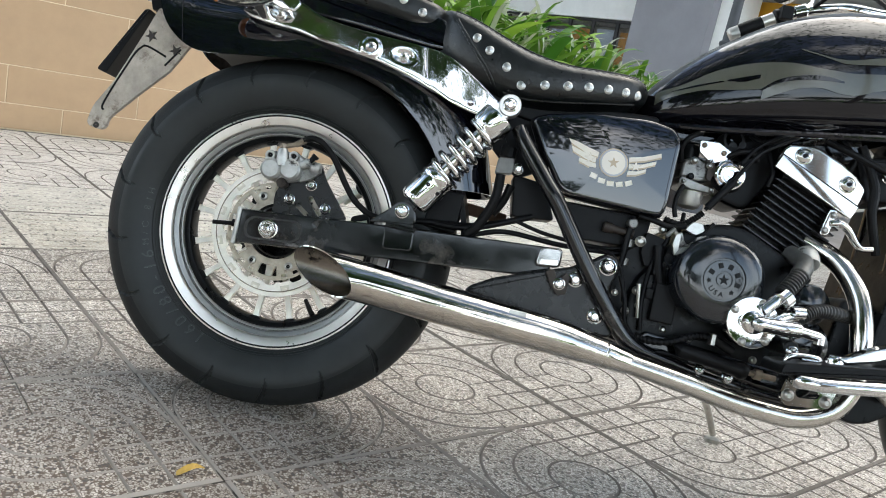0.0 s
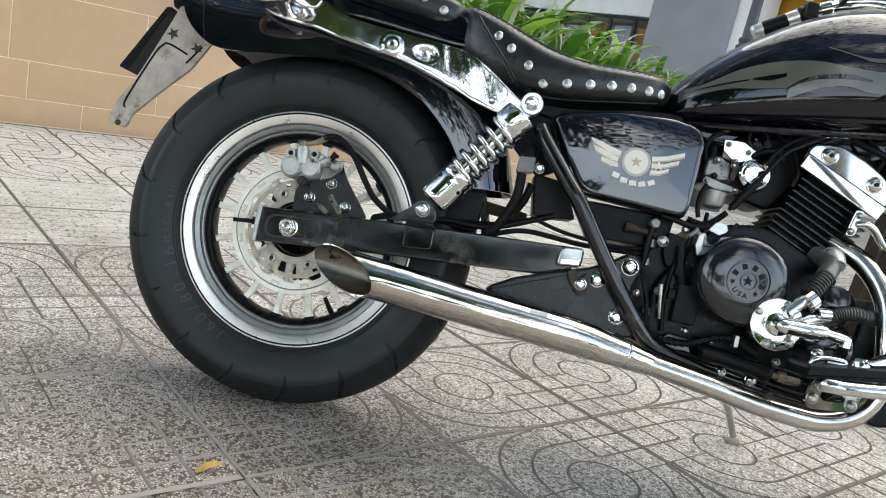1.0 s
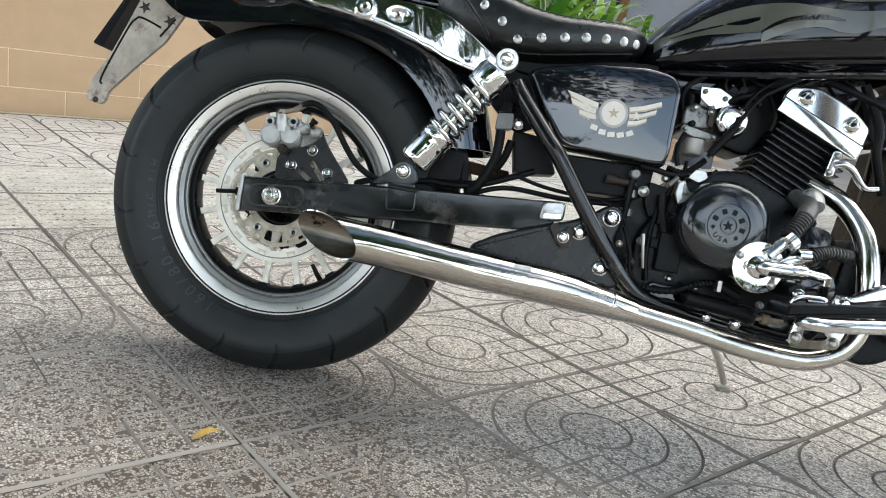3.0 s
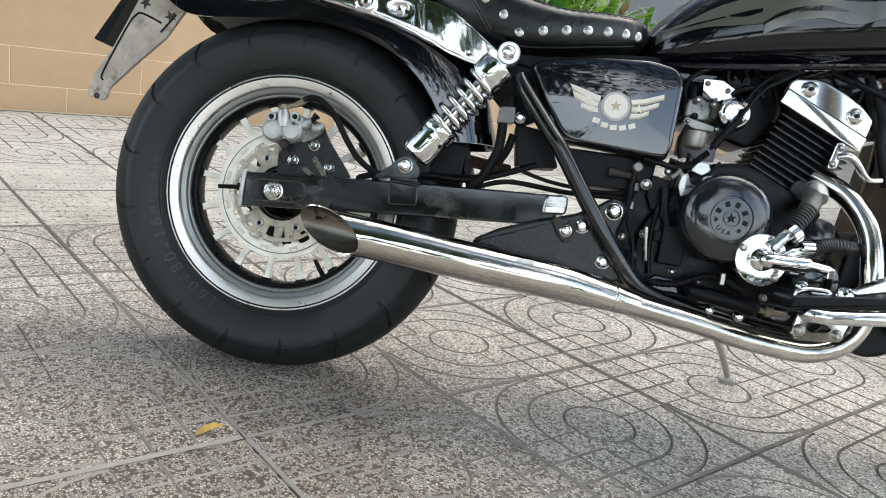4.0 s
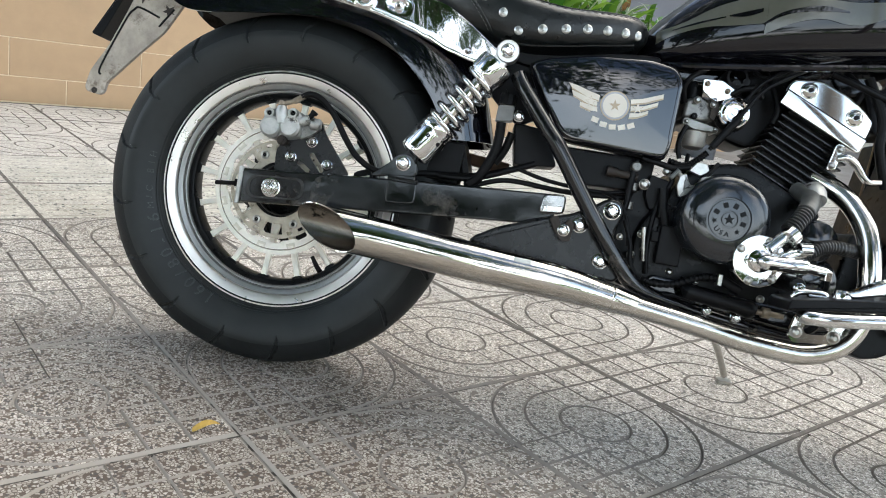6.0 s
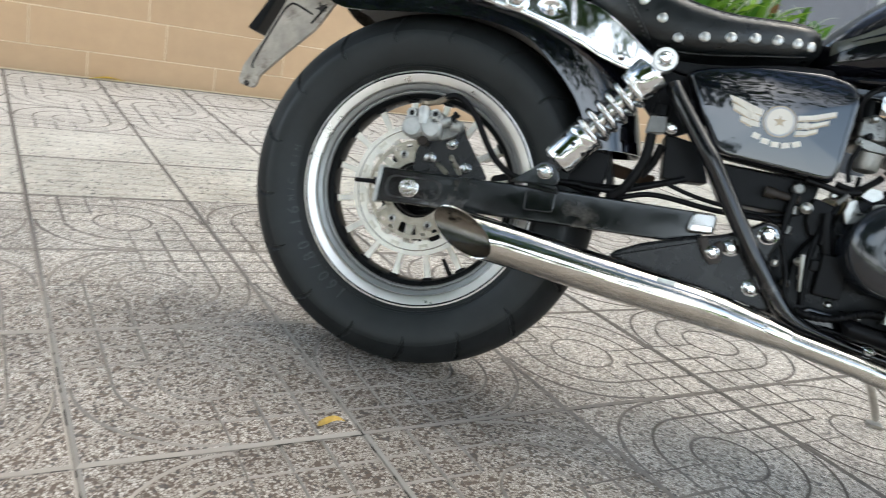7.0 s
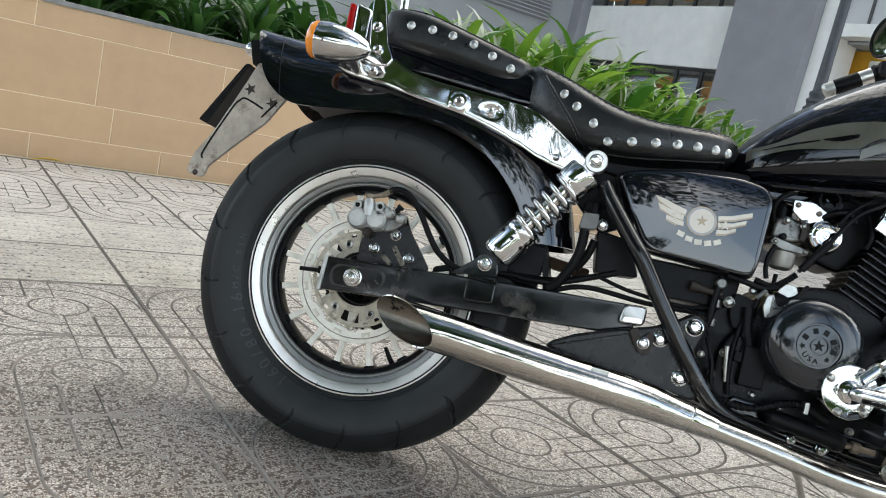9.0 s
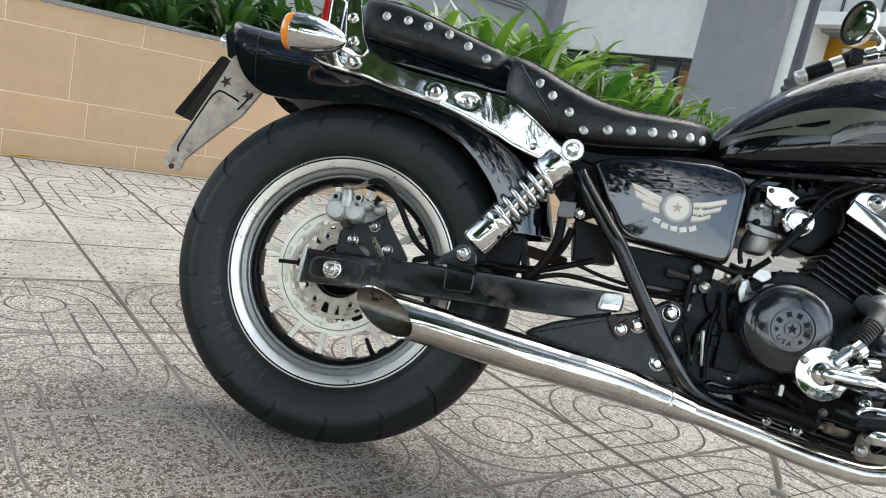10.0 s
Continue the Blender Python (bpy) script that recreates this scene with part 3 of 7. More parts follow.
def slab(name, x0, x1, y0, y1, z0, z1, material, parent=building, label="", bevel=0.01):
    bm = bmesh.new()
    box(bm, x0, x1, y0, y1, z0, z1, bevel, 1)
    return part(name, bm, material, parent, label)


slab("spandrel", 11.0, 11.3, 7.7, 12.0, 2.45, 3.57, M["plaster_light"], label="light grey spandrel panel")
slab("spandrel", 11.0, 11.3, 7.7, 12.0, 4.75, 6.0, M["plaster_light"], label="light grey spandrel panel")
slab("spandrel", 11.0, 11.3, 7.7, 12.0, -0.01, 1.15, M["plaster_light"], label="light grey spandrel panel")
slab("pillar", 10.55, 11.6, 6.12, 7.66, -0.01, 10.5, M["plaster_dark"], label="broad dark grey pillar")
slab("pillar_edge", 10.75, 11.5, 5.86, 6.12, -0.01, 10.5, M["plaster_light"])
slab("side_wall", 2.0, 11.3, 12.0, 12.3, -0.01, 10.5, M["plaster_mid"], label="grey side wall")
slab("corner_strip", 10.72, 11.0, 11.7, 12.0, -0.01, 10.5, M["plaster_dark"])
slab("upper_wall", 11.0, 11.3, 7.7, 12.0, 7.2, 10.5, M["plaster_light"])
slab("back_wall", 13.6, 13.8, -4, 12.2, -0.01, 10.5, M["plaster_mid"])
slab("roof", 10.5, 13.8, -4, 12.3, 10.5, 10.8, M["plaster_mid"])
glassm = mat("window glass", (0.05, 0.055, 0.06), 0.05, 0, 3, 0.3, spec=0.8)
gn, gl = glassm.node_tree.nodes, glassm.node_tree.links
gt, gm = gn.new("ShaderNodeBsdfTransparent"), gn.new("ShaderNodeMixShader")
gm.inputs[0].default_value = 0.8
gl.new(gn["Principled BSDF"].outputs[0], gm.inputs[1])
gl.new(gt.outputs[0], gm.inputs[2])
gl.new(gm.outputs[0], gn["Material Output"].inputs["Surface"])
frame_m = mat("dark window frame", (0.03, 0.03, 0.032), 0.4, 0, 20, 0.2)
room_m = mat("shop interior", (0.50, 0.46, 0.38), 0.8, 0, 2, 0.4)
for z0, z1 in ((1.15, 2.45), (3.57, 4.75), (6.0, 7.2)):
    slab("room_wall", 11.9, 12.0, 7.7, 12.0, z0, z1, room_m)
    slab("room_ceiling", 11.3, 12.0, 7.7, 12.0, z1, z1 + 0.06, M["plaster_light"])
    slab("room_floor", 11.3, 12.0, 7.7, 12.0, z0 - 0.06, z0, M["plaster_mid"])
    slab("room_side", 11.3, 11.9, 12.0, 12.06, z0 - 0.06, z1 + 0.06, M["plaster_mid"])
    slab("room_side", 11.3, 11.9, 7.64, 7.7, z0 - 0.06, z1 + 0.06, M["plaster_mid"])
    n = 7
    for k in range(n):
        y0, y1 = 7.78 + k * 0.6, 7.78 + (k + 1) * 0.6
        win = slab("window", 11.06, 11.12, y1 - 0.035, y1 + 0.035, z0, z1, frame_m)
        slab("pane", 11.08, 11.09, y0 + 0.035, y1 - 0.035, z0 + 0.04, z1 - 0.04, glassm, win, bevel=0)
    slab("window_head", 11.04, 11.14, 7.7, 12.0, z1 - 0.05, z1 - 0.002, frame_m)
orange_m, paper_m = mat("orange cloth", (0.65, 0.32, 0.07), 0.8, 0, 8, 0.4), mat("pale blue paper", (0.62, 0.70, 0.80), 0.7, 0, 20, 0.1)
for y0, y1, z0, z1, pm in ((8.06, 8.32, 1.3, 2.25, orange_m), (8.47, 8.90, 1.5, 2.28, paper_m), (9.08, 9.55, 1.7, 2.26, orange_m), (9.72, 10.1, 1.6, 2.2, paper_m), (9.0, 9.3, 3.7, 4.2, orange_m), (10.2, 10.7, 3.65, 4.1, orange_m), (11.0, 11.4, 3.7, 4.3, orange_m)):
    slab("poster", 11.14, 11.15, y0, y1, z0, z1, pm, bevel=0.003)
# chipped paint on the spandrel
bm = bmesh.new()
prism(bm, [(10.40, 2.71), (10.45, 2.70), (10.56, 2.76), (10.64, 2.83), (10.55, 2.83), (10.43, 2.79)], 10.992, 10.999, m=Matrix(((0, 1, 0, 0), (1, 0, 0, 0), (0, 0, 1, 0), (0, 0, 0, 1))))
tagged(part("paint_chip", bm, mat("white filler", (0.82, 0.82, 0.80), 0.8, 0, 8, 0.1)), "white chipped patch on the grey spandrel wall", "paint patch")
# louvre on the side wall
louvre = slab("louvre", 6.9, 10.15, 11.96, 11.998, 3.0, 4.4, M["plaster_dark"], label="ventilation louvre with grey blades")
for k in range(18):
    bm = bmesh.new()
    box(bm, 6.95, 10.1, -0.04, 0.004, -0.012, 0.012, 0.003, 1)
    blade = part("blade", bm, M["plaster_mid"], louvre)
    blade.matrix_local = pose(0, 11.955, 3.05 + k * 0.077, 35, 0, 0)
# shop corner beyond the pillar
slab("balcony_band", 10.9, 11.2, -3.0, 5.86, 3.1, 3.3, M["plaster_light"], label="light balcony edge")
slab("upper_front", 11.0, 11.2, -3.0, 5.86, 3.3, 10.5, mat("pale shop front", (0.55, 0.56, 0.57), 0.6, 0, 3, 0.05))
slab("shop_sign", 11.7, 11.75, 5.2, 6.2, 2.2, 3.05, mat("orange yellow sign board", (0.75, 0.40, 0.03), 0.5, 0, 5, 0.06), label="orange yellow sign board")
slab("shop_front", 12.4, 12.5, -3.0, 6.0, -0.01, 3.1, mat("bright shop wall", (0.62, 0.58, 0.5), 0.6, 0, 2, 0.15))

for k in range(14):
    slab("mullion", 10.97, 11.0, -2.6 + 0.62 * k, -2.55 + 0.62 * k, 3.3, 5.2, frame_m)
slab("shop_shelf", 12.0, 12.3, 2.0, 5.7, 1.6, 2.1, M["plaster_light"])
slab("sign_badge", 11.66, 11.70, 5.45, 5.68, 2.55, 2.9, M["plaster_light"], label="white badge on the sign board")
slab("soffit", 11.2, 13.6, -3.0, 5.86, 3.05, 3.1, M["plaster_mid"])


def spiky_bush(x, y, z, r, seed):
    """A round bush of thin stiff leaves."""
    rnd = random.Random(seed)
    root = new("spiky_bush")
    root.matrix_world = pose(x, y, z)
    tagged(root, "round dark green bush of thin spiky leaves", "bush")
    thin = leaf_mesh(0.30, 0.012, 0.16, 0.5, 91)
    thin.materials.append(M["leaf_dark"])
    for k in range(110):
        ob = new("leaf", thin)
        ob.parent = root
        s = r / 0.3 * rnd.uniform(0.75, 1.1)
        ob.matrix_local = pose(0, 0, 0, 0, 0, rnd.uniform(0, 360)) @ pose(0, 0, 0, rnd.uniform(-20, 20), rnd.uniform(-75, 25), 0) @ Matrix.Diagonal((s, s, s, 1))
    return root


spiky_bush(5.05, 3.75, 0.95, 0.34, 5)
spiky_bush(5.5, 4.1, 0.9, 0.30, 6)

# lamp post
post = new("lamp_post")
tagged(post, "dark grey cast iron lamp post with a ringed base", "lamp post")
post.matrix_world = pose(5.57, 2.51, 0)
iron = mat("dark grey cast iron", (0.05, 0.055, 0.065), 0.45, 0.2, 20, 0.2, 0.1, 100)
bm = bmesh.new()
FAR = 1.35
lathe(bm, [(r * FAR, z * FAR - 0.175) for r, z in [(0.13, 0.125), (0.13, 0.25), (0.10, 0.3), (0.095, 0.95), (0.088, 1.0), (0.068, 1.07), (0.056, 1.085), (0.056, 1.10), (0.064, 1.11), (0.064, 1.13), (0.050, 1.14), (0.050, 1.155), (0.058, 1.165), (0.058, 1.18), (0.044, 1.19), (0.044, 1.20), (0.050, 1.21), (0.050, 1.225), (0.036, 1.235)]], 24, axis="Z")
part("base", bm, iron, post)
bm = bmesh.new()
lathe(bm, [(r * FAR, z * FAR - 0.175) for r, z in [(0.036, 1.2), (0.032, 1.5), (0.028, 4.0), (0.0005, 4.02)]], 20, axis="Z")
part("shaft", bm, iron, post)

# dry leaf on the pavement
bm = bmesh.new()
for k in range(7):
    t = k / 6
    w = 0.0105 * math.sin(math.pi * (0.12 + 0.86 * t)) ** 0.8 * (1.15 - 0.8 * t) + 0.0006
    for s in (-1, 0, 1):
        bm.verts.new((t * 0.040 - 0.018, s * w + 0.010 * t * t, 0.005 + 0.017 * math.sin(math.pi * min(1.0, 0.08 + 0.80 * t)) - abs(s) * w * 0.75))
bm.verts.ensure_lookup_table()
for k in range(6):
    for j in range(2):
        a = k * 3 + j
        bm.faces.new([bm.verts[i] for i in (a, a + 1, a + 4, a + 3)])
dry = part("dry_leaf", bm, worn(mat("yellow dry leaf", (0.50, 0.31, 0.06), 0.6, 0, 60, 0.35), (0.17, 0.075, 0.02), 70, 0.55, 0.68))
dry.matrix_world = pose(-0.03, -0.376, -0.003, 0, 0, -25)
tagged(dry, "curled yellow dry leaf lying on the pavement", "leaf")


bark = mat("grey bark", (0.13, 0.11, 0.09), 0.9, 0, 15, 0.3, 0.6, 40)


def tree(x, y, h, r, seed, leaves=200):
    """A street tree: tapered trunk, limbs, and a ragged crown of small leaves."""
    rnd = random.Random(seed)
    root = new("street_tree")
    root.matrix_world = pose(x, y, -0.016)
    tagged(root, "street tree with a tapered trunk and a ragged leafy crown", "tree", "street trees")
    bm = bmesh.new()
    tube(bm, [(0, 0, 0), (0.05, 0.02, h * 0.3), (-0.03, 0.06, h * 0.6), (0.02, 0, h * 0.85)], [0.17, 0.13, 0.10, 0.04], 12, 4)
    trunk = part("trunk", bm, bark, root)
    tips = []
    for k in range(9 if r < 5 else 16):
        a, z0 = k * 2.4 + rnd.uniform(-.3, .3), h * rnd.uniform(0.42, 0.7)
        l = r * rnd.uniform(0.6, 1.0)
        tip = Vector((l * math.cos(a), l * math.sin(a), z0 + h * rnd.uniform(0.08, 0.26)))
        bm = bmesh.new()
        tube(bm, [(0, 0.03, z0), tip * 0.5 + Vector((0, 0, z0 * 0.5 + 0.15)), tip], [0.06, 0.04, 0.012], 8, 4)
        part("limb", bm, bark, root)
        tips += [tip, tip * 0.62 + Vector((0, 0, z0 * 0.4 + 0.2))]
    bm = bmesh.new()
    for c in tips:
        for _ in range(leaves):
            d = Vector((rnd.gauss(0, 1), rnd.gauss(0, 1), rnd.gauss(0, 0.6))) * r * 0.2
            o = c + d
            u = Vector((rnd.uniform(-1, 1), rnd.uniform(-1, 1), rnd.uniform(-0.6, 0.6))).normalized()
            w = u.orthogonal().normalized()
            s = rnd.uniform(0.07, 0.14) * (1.0 if r < 5 else 1.4)
            bm.faces.new([bm.verts.new(o + q) for q in (u * s, w * s * 0.45, -u * s, -w * s * 0.45)])
    crown = part("crown", bm, M["palm"], root)
    return root


for k, (tx, ty, th, tr) in enumerate(((3.2, -6.8, 11.0, 3.2), (-1.6, -7.6, 14.0, 4.2), (-2.7, 1.7, 9.4, 3.4), (-2.2, 6.2, 7.0, 2.2), (-1.3, 5.3, 12.0, 6.6), (-5.4, -3.4, 11.5, 3.0), (-4.9, -1.5, 4.3, 1.6), (-7.4, -1.6, 6.6, 2.2), (-9.0, -6.0, 13.5, 3.2), (-13, -11, 6.0, 2.6), (-12.6, -13.6, 5.6, 2.4), (-8.5, -18, 3.2, 2.2), (-4.5, -19, 3.0, 2.2), (-0.5, -20, 3.4, 2.2), (4, -19, 4.6, 2.6), (-15.5, -7.5, 6.0, 2.6), (9, -19, 5.2, 2.6), (-17, -3, 5, 2.6), (-6.6, -4.1, 7.4, 3.2))):
    tree(tx, ty, th, tr, 70 + k, 620 if th == 7.4 else 200)

# clipped hedge along the street, behind the forecourt
rnd = random.Random(17)
bm = bmesh.new()
for k in range(5200):
    a = radians(rnd.uniform(150, 300))
    d = rnd.uniform(11.0, 12.2)
    p = Vector((d * math.cos(a), d * math.sin(a), rnd.uniform(0.0, 1.15) + 0.12 * math.sin(a * 31)))
    u = Vector((rnd.uniform(-1, 1), rnd.uniform(-1, 1), rnd.uniform(-0.6, 1))).normalized()
    w = u.orthogonal().normalized()
    q = rnd.uniform(0.09, 0.17)
    bm.faces.new([bm.verts.new(p + e) for e in (u * q, w * q * 0.5, -u * q, -w * q * 0.5)])
hedge = part("hedge", bm, M["leaf"])
tagged(hedge, "clipped green hedge along the street edge", "hedge", kind="stuff")

# long yellow leaf at the foot of the wall
bm = bmesh.new()
for k in range(9):
    t = k / 8
    w = 0.011 * math.sin(math.pi * (0.06 + 0.9 * t)) + 0.0005
    for q in (-1, 0, 1):
        bm.verts.new((t * 0.17 - 0.085, q * w, 0.006 + 0.012 * math.sin(3 * t) + abs(q) * w * 0.5))
bm.verts.ensure_lookup_table()
for k in range(8):
    for j in range(2):
        i = k * 3 + j
        bm.faces.new([bm.verts[q] for q in (i, i + 1, i + 4, i + 3)])
fallen = part("fallen_leaf", bm, mat("bright yellow fallen leaf", (0.62, 0.40, 0.03), 0.55, 0, 40, 0.2))
fallen.matrix_world = pose(-0.02, 2.80, -0.004, 0, 0, 3)
tagged(fallen, "long bright yellow fallen leaf by the wall", "leaf")


# ---- the motorcycle ----
bike = new("motorcycle")
bike.matrix_world = pose(0.1572, -0.1614, 0.0, -12.22, 0, -43.137)
tagged(bike, "black and chrome cruiser motorcycle leaning on its side stand", "motorcycle")
AX, AZ = 0.0, 0.319


# rear wheel
HOOKS, SEGS = 17, 816
side = [(0.2115, -0.044), (0.2135, -0.0505), (0.2165, -0.0550), (0.232, -0.064), (0.252, -0.071), (0.2605, -0.0722), (0.2665, -0.0726), (0.272, -0.0722), (0.2755, -0.0712), (0.280, -0.0693), (0.286, -0.0660), (0.293, -0.0610), (0.299, -0.0555), (0.305, -0.0485), (0.310, -0.041), (0.3160, -0.027), (0.3188, -0.012)]
side = side[:6] + [(r, table(side, r)[0]) for r in (0.2605 + 0.0018 * i for i in range(1, 31))] + side[-2:]
prof = side + [(0.3192, 0.0)] + [(r, -y) for r, y in reversed(side)]


def tread(k, j):
    """Hooked cuts from the sidewall out into the shoulder, on both sides of the tyre."""
    r, y = prof[j]
    if not 0.262 < r < 0.312:
        return 0.0
    d = (k * 360 / SEGS - 4.2) % (360 / HOOKS)
    width = 0.45 + 50 * max(0.0, min(r, 0.285) - 0.262) - 30 * max(0.0, r - 0.292)
    if d > width:
        return 0.0
    out = math.copysign(1, y)
    return (-0.001, -0.002 * out) if r < 0.272 else (-0.0032, -0.0024 * out)


bm = bmesh.new()
lathe(bm, prof, SEGS, pose(AX, 0, AZ), wobble=tread)
# the cuts sweep round as they climb the shoulder
for i, v in enumerate(bm.verts):
    sweep = radians(4.6 * min(1.0, max(0.0, prof[i % len(prof)][0] - 0.268) / 0.045) ** 1.3)
    v.co = Matrix.Translation((AX, 0, AZ)) @ Matrix.Rotation(sweep, 4, "Y") @ Matrix.Translation((-AX, 0, -AZ)) @ v.co
for f in bm.faces:
    p = f.calc_center_median()
    if math.hypot(p.x - AX, p.z - AZ) > 0.2790:
        f.material_index = 1
tyre = part("rear_tyre", bm, [M["rubber"], M["tread"]], bike, "wide black rubber rear tyre", 28)
# raised lines on the sidewall
bm = bmesh.new()
for r, y in ((0.2175, -0.0556), (0.2215, -0.0580)):
    lathe(bm, [(r - 0.0012, y + 0.002), (r, y - 0.0012), (r + 0.0012, y + 0.002)], 120, pose(AX, 0, AZ))
part("sidewall_rib", bm, M["rubber"], tyre)

def rim_side(k):
    """The polished lip of one side of the rim, k = -1 near, 1 far."""
    pts = [(0.1905, 0.0385), (0.1912, 0.0425), (0.1930, 0.0445), (0.2010, 0.0470), (0.2066, 0.0480), (0.2072, 0.0455), (0.2092, 0.0455), (0.2096, 0.0492), (0.2120, 0.0490), (0.2126, 0.0440), (0.2110, 0.0380), (0.1950, 0.0300)]
    return [(r, k * y) for r, y in pts]


def rim_step(k):
    """The duller machined step inside the lip, down to a thin bright bead."""
    pts = [(0.1750, 0.0265), (0.1765, 0.0300), (0.1785, 0.0305), (0.1795, 0.0280), (0.1812, 0.0280), (0.1825, 0.0325), (0.1860, 0.0350), (0.1903, 0.0360), (0.1903, 0.0300), (0.1800, 0.0220)]
    return [(r, k * y) for r, y in pts]


bm = bmesh.new()
lathe(bm, rim_side(-1), 160, pose(AX, 0, AZ), closed=True)
lathe(bm, rim_side(1), 120, pose(AX, 0, AZ), closed=True)
rim = part("rear_rim", bm, M["alloy"], bike, "brushed alloy rim edge", 25)
bm = bmesh.new()
lathe(bm, rim_step(-1), 160, pose(AX, 0, AZ), closed=True)
lathe(bm, rim_step(1), 120, pose(AX, 0, AZ), closed=True)
part("rim_step", bm, mat("dull machined alloy", (0.30, 0.30, 0.29), 0.38, 0.7, 30, 0.10, rough_amt=0.04), rim, "dull machined step of the rim", 25)
bm = bmesh.new()
lathe(bm, [(0.1785, -0.0262), (0.1735, -0.0262), (0.1715, -0.0225), (0.1670, -0.020), (0.1645, -0.014), (0.1640, 0.0), (0.1645, 0.014), (0.1670, 0.020), (0.1735, 0.0262), (0.1785, 0.0262), (0.190, 0.0)], 120, pose(AX, 0, AZ), closed=True)
part("rim_well", bm, M["satin"], rim, "black painted rim well")
bm = bmesh.new()
lathe(bm, [(0.1797, -0.0272), (0.1800, -0.0282), (0.1815, -0.0278), (0.1818, -0.0268)], 120, pose(AX, 0, AZ))
lathe(bm, [(0.2066, -0.0474), (0.2070, -0.0484), (0.2093, -0.0486), (0.2097, -0.0474)], 160, pose(AX, 0, AZ))
part("rim_line", bm, M["plastic"], rim, "dark line round the rim")
spoke = tab = None
for k in range(16):
    if spoke is None:
        bm = bmesh.new()
        prism(bm, [(-0.0090, 0.058), (0.0090, 0.058), (0.0060, 0.085), (0.0056, 0.113), (0.0052, 0.150), (0.0062, 0.164), (-0.0062, 0.164), (-0.0052, 0.150), (-0.0056, 0.113), (-0.0060, 0.085)], -0.012, -0.002, 0.001, 1)
        spoke = part("spoke", bm, M["disc"], rim)
        bm = bmesh.new()
        prism(bm, rounded([(-0.013, 0.168), (-0.008, 0.1605), (0.008, 0.1605), (0.013, 0.168)], 0.003, 2), -0.015, 0.002, 0.001, 1)
        tab = part("spoke_tab", bm, M["satin"], rim, "black tab that holds a spoke")
        pair = (spoke, tab)
    else:
        pair = (new("spoke", spoke.data), new("spoke_tab", tab.data))
        for ob in pair:
            ob.parent = rim
    for ob in pair:
        ob.matrix_local = pose(AX, 0, AZ) @ pose(0, 0, 0, 0, 22.5 * k + 4.5, 0)
bm = bmesh.new()
lathe(bm, [(0.0445, -0.036), (0.047, -0.032), (0.047, -0.014), (0.060, -0.012), (0.062, -0.006), (0.060, -0.001), (0.05, 0.004), (0.05, 0.035), (0.02, 0.036)], 48, pose(AX, 0, AZ))
part("hub", bm, M["satin"], bike, "black wheel hub")
# brake disc: outer ring with a stepped inner edge, and a slotted carrier bolted to the hub
bm = bmesh.new()
lathe(bm, [(0.0925, -0.046), (0.1105, -0.046), (0.1110, -0.0452), (0.1175, -0.0452), (0.1180, -0.0445), (0.1180, -0.042), (0.0925, -0.042)], 144, pose(AX, 0, AZ), closed=True, wobble=lambda k, j: 0.0045 if j in (0, 6) and k % 12 < 5 else 0.0)
disc = part("brake_disc", bm, M["disc"], bike, "pale steel brake disc", 30)
step_m = mat("worn step paint", (0.70, 0.65, 0.54), 0.45, 0, 40, 0.25)
for k in range(12):
    bm = bmesh.new()
    prism(bm, [(-0.0078, 0.0985), (0.0078, 0.0985), (0.0074, 0.1075), (0.0045, 0.1080), (0.0045, 0.1035), (-0.0045, 0.1035), (-0.0045, 0.1080), (-0.0074, 0.1075)], -0.0478, -0.0456)
    ob = part("raised_step", bm, step_m, disc)
    ob.matrix_local = pose(AX, 0, AZ) @ pose(0, 0, 0, 0, 30 * k + 9, 0)
bm = bmesh.new()
lathe(bm, [(0.1080, -0.0461), (0.1084, -0.0468), (0.1094, -0.0468), (0.1098, -0.0461)], 120, pose(AX, 0, AZ))
part("wear_line", bm, M["disc_dirty"], disc)


def arc_slot(a0, a1, r0, r1, n=6):
    """The outline of a window between two radii and two angles."""
    up = [(AX + r1 * math.cos(radians(a0 + (a1 - a0) * i / n)), AZ + r1 * math.sin(radians(a0 + (a1 - a0) * i / n))) for i in range(n + 1)]
    return up + [(AX + r0 * math.cos(radians(a1 - (a1 - a0) * i / n)), AZ + r0 * math.sin(radians(a1 - (a1 - a0) * i / n))) for i in range(n + 1)]


circle = lambda r, n=72: [(AX + r * math.cos(2 * math.pi * k / n), AZ + r * math.sin(2 * math.pi * k / n)) for k in range(n)]
bm = bmesh.new()
wide = [arc_slot(60 * k + 17, 60 * k + 43, 0.062, 0.081) for k in range(6)]
small = [arc_slot(60 * k + a, 60 * k + a + 7, 0.0775, 0.0835, 2) for k in range(6) for a in (-11, 4)]
holed(bm, circle(0.0885), [circle(0.050, 48)] + wide + small, -0.0475, -0.0435)
carrier = part("disc_carrier", bm, worn(mat("stained carrier steel", (0.42, 0.375, 0.30), 0.45, 0.5, 50, 0.3, 0.1, 200), (0.10, 0.07, 0.045), 45, 0.58, 0.68), disc, "rust-stained disc carrier")
for k in range(6):
    a = radians(60 * k + 2)
    bm = bmesh.new()
    m = pose(AX + 0.0672 * math.cos(a), -0.0475, AZ + 0.0672 * math.sin(a))
    lathe(bm, [(0.0035, 0.001), (0.0035, -0.0045), (0.0045, -0.0052), (0.0070, -0.0045), (0.0076, -0.001), (0.0076, 0.001)], 20, m)
    cb = part("carrier_bolt", bm, M["bolt_steel"], disc)
    bm = bmesh.new()
    lathe(bm, [(0.0036, -0.0030), (0.0005, -0.0030)], 12, m)
    part("socket", bm, M["plastic"], cb)

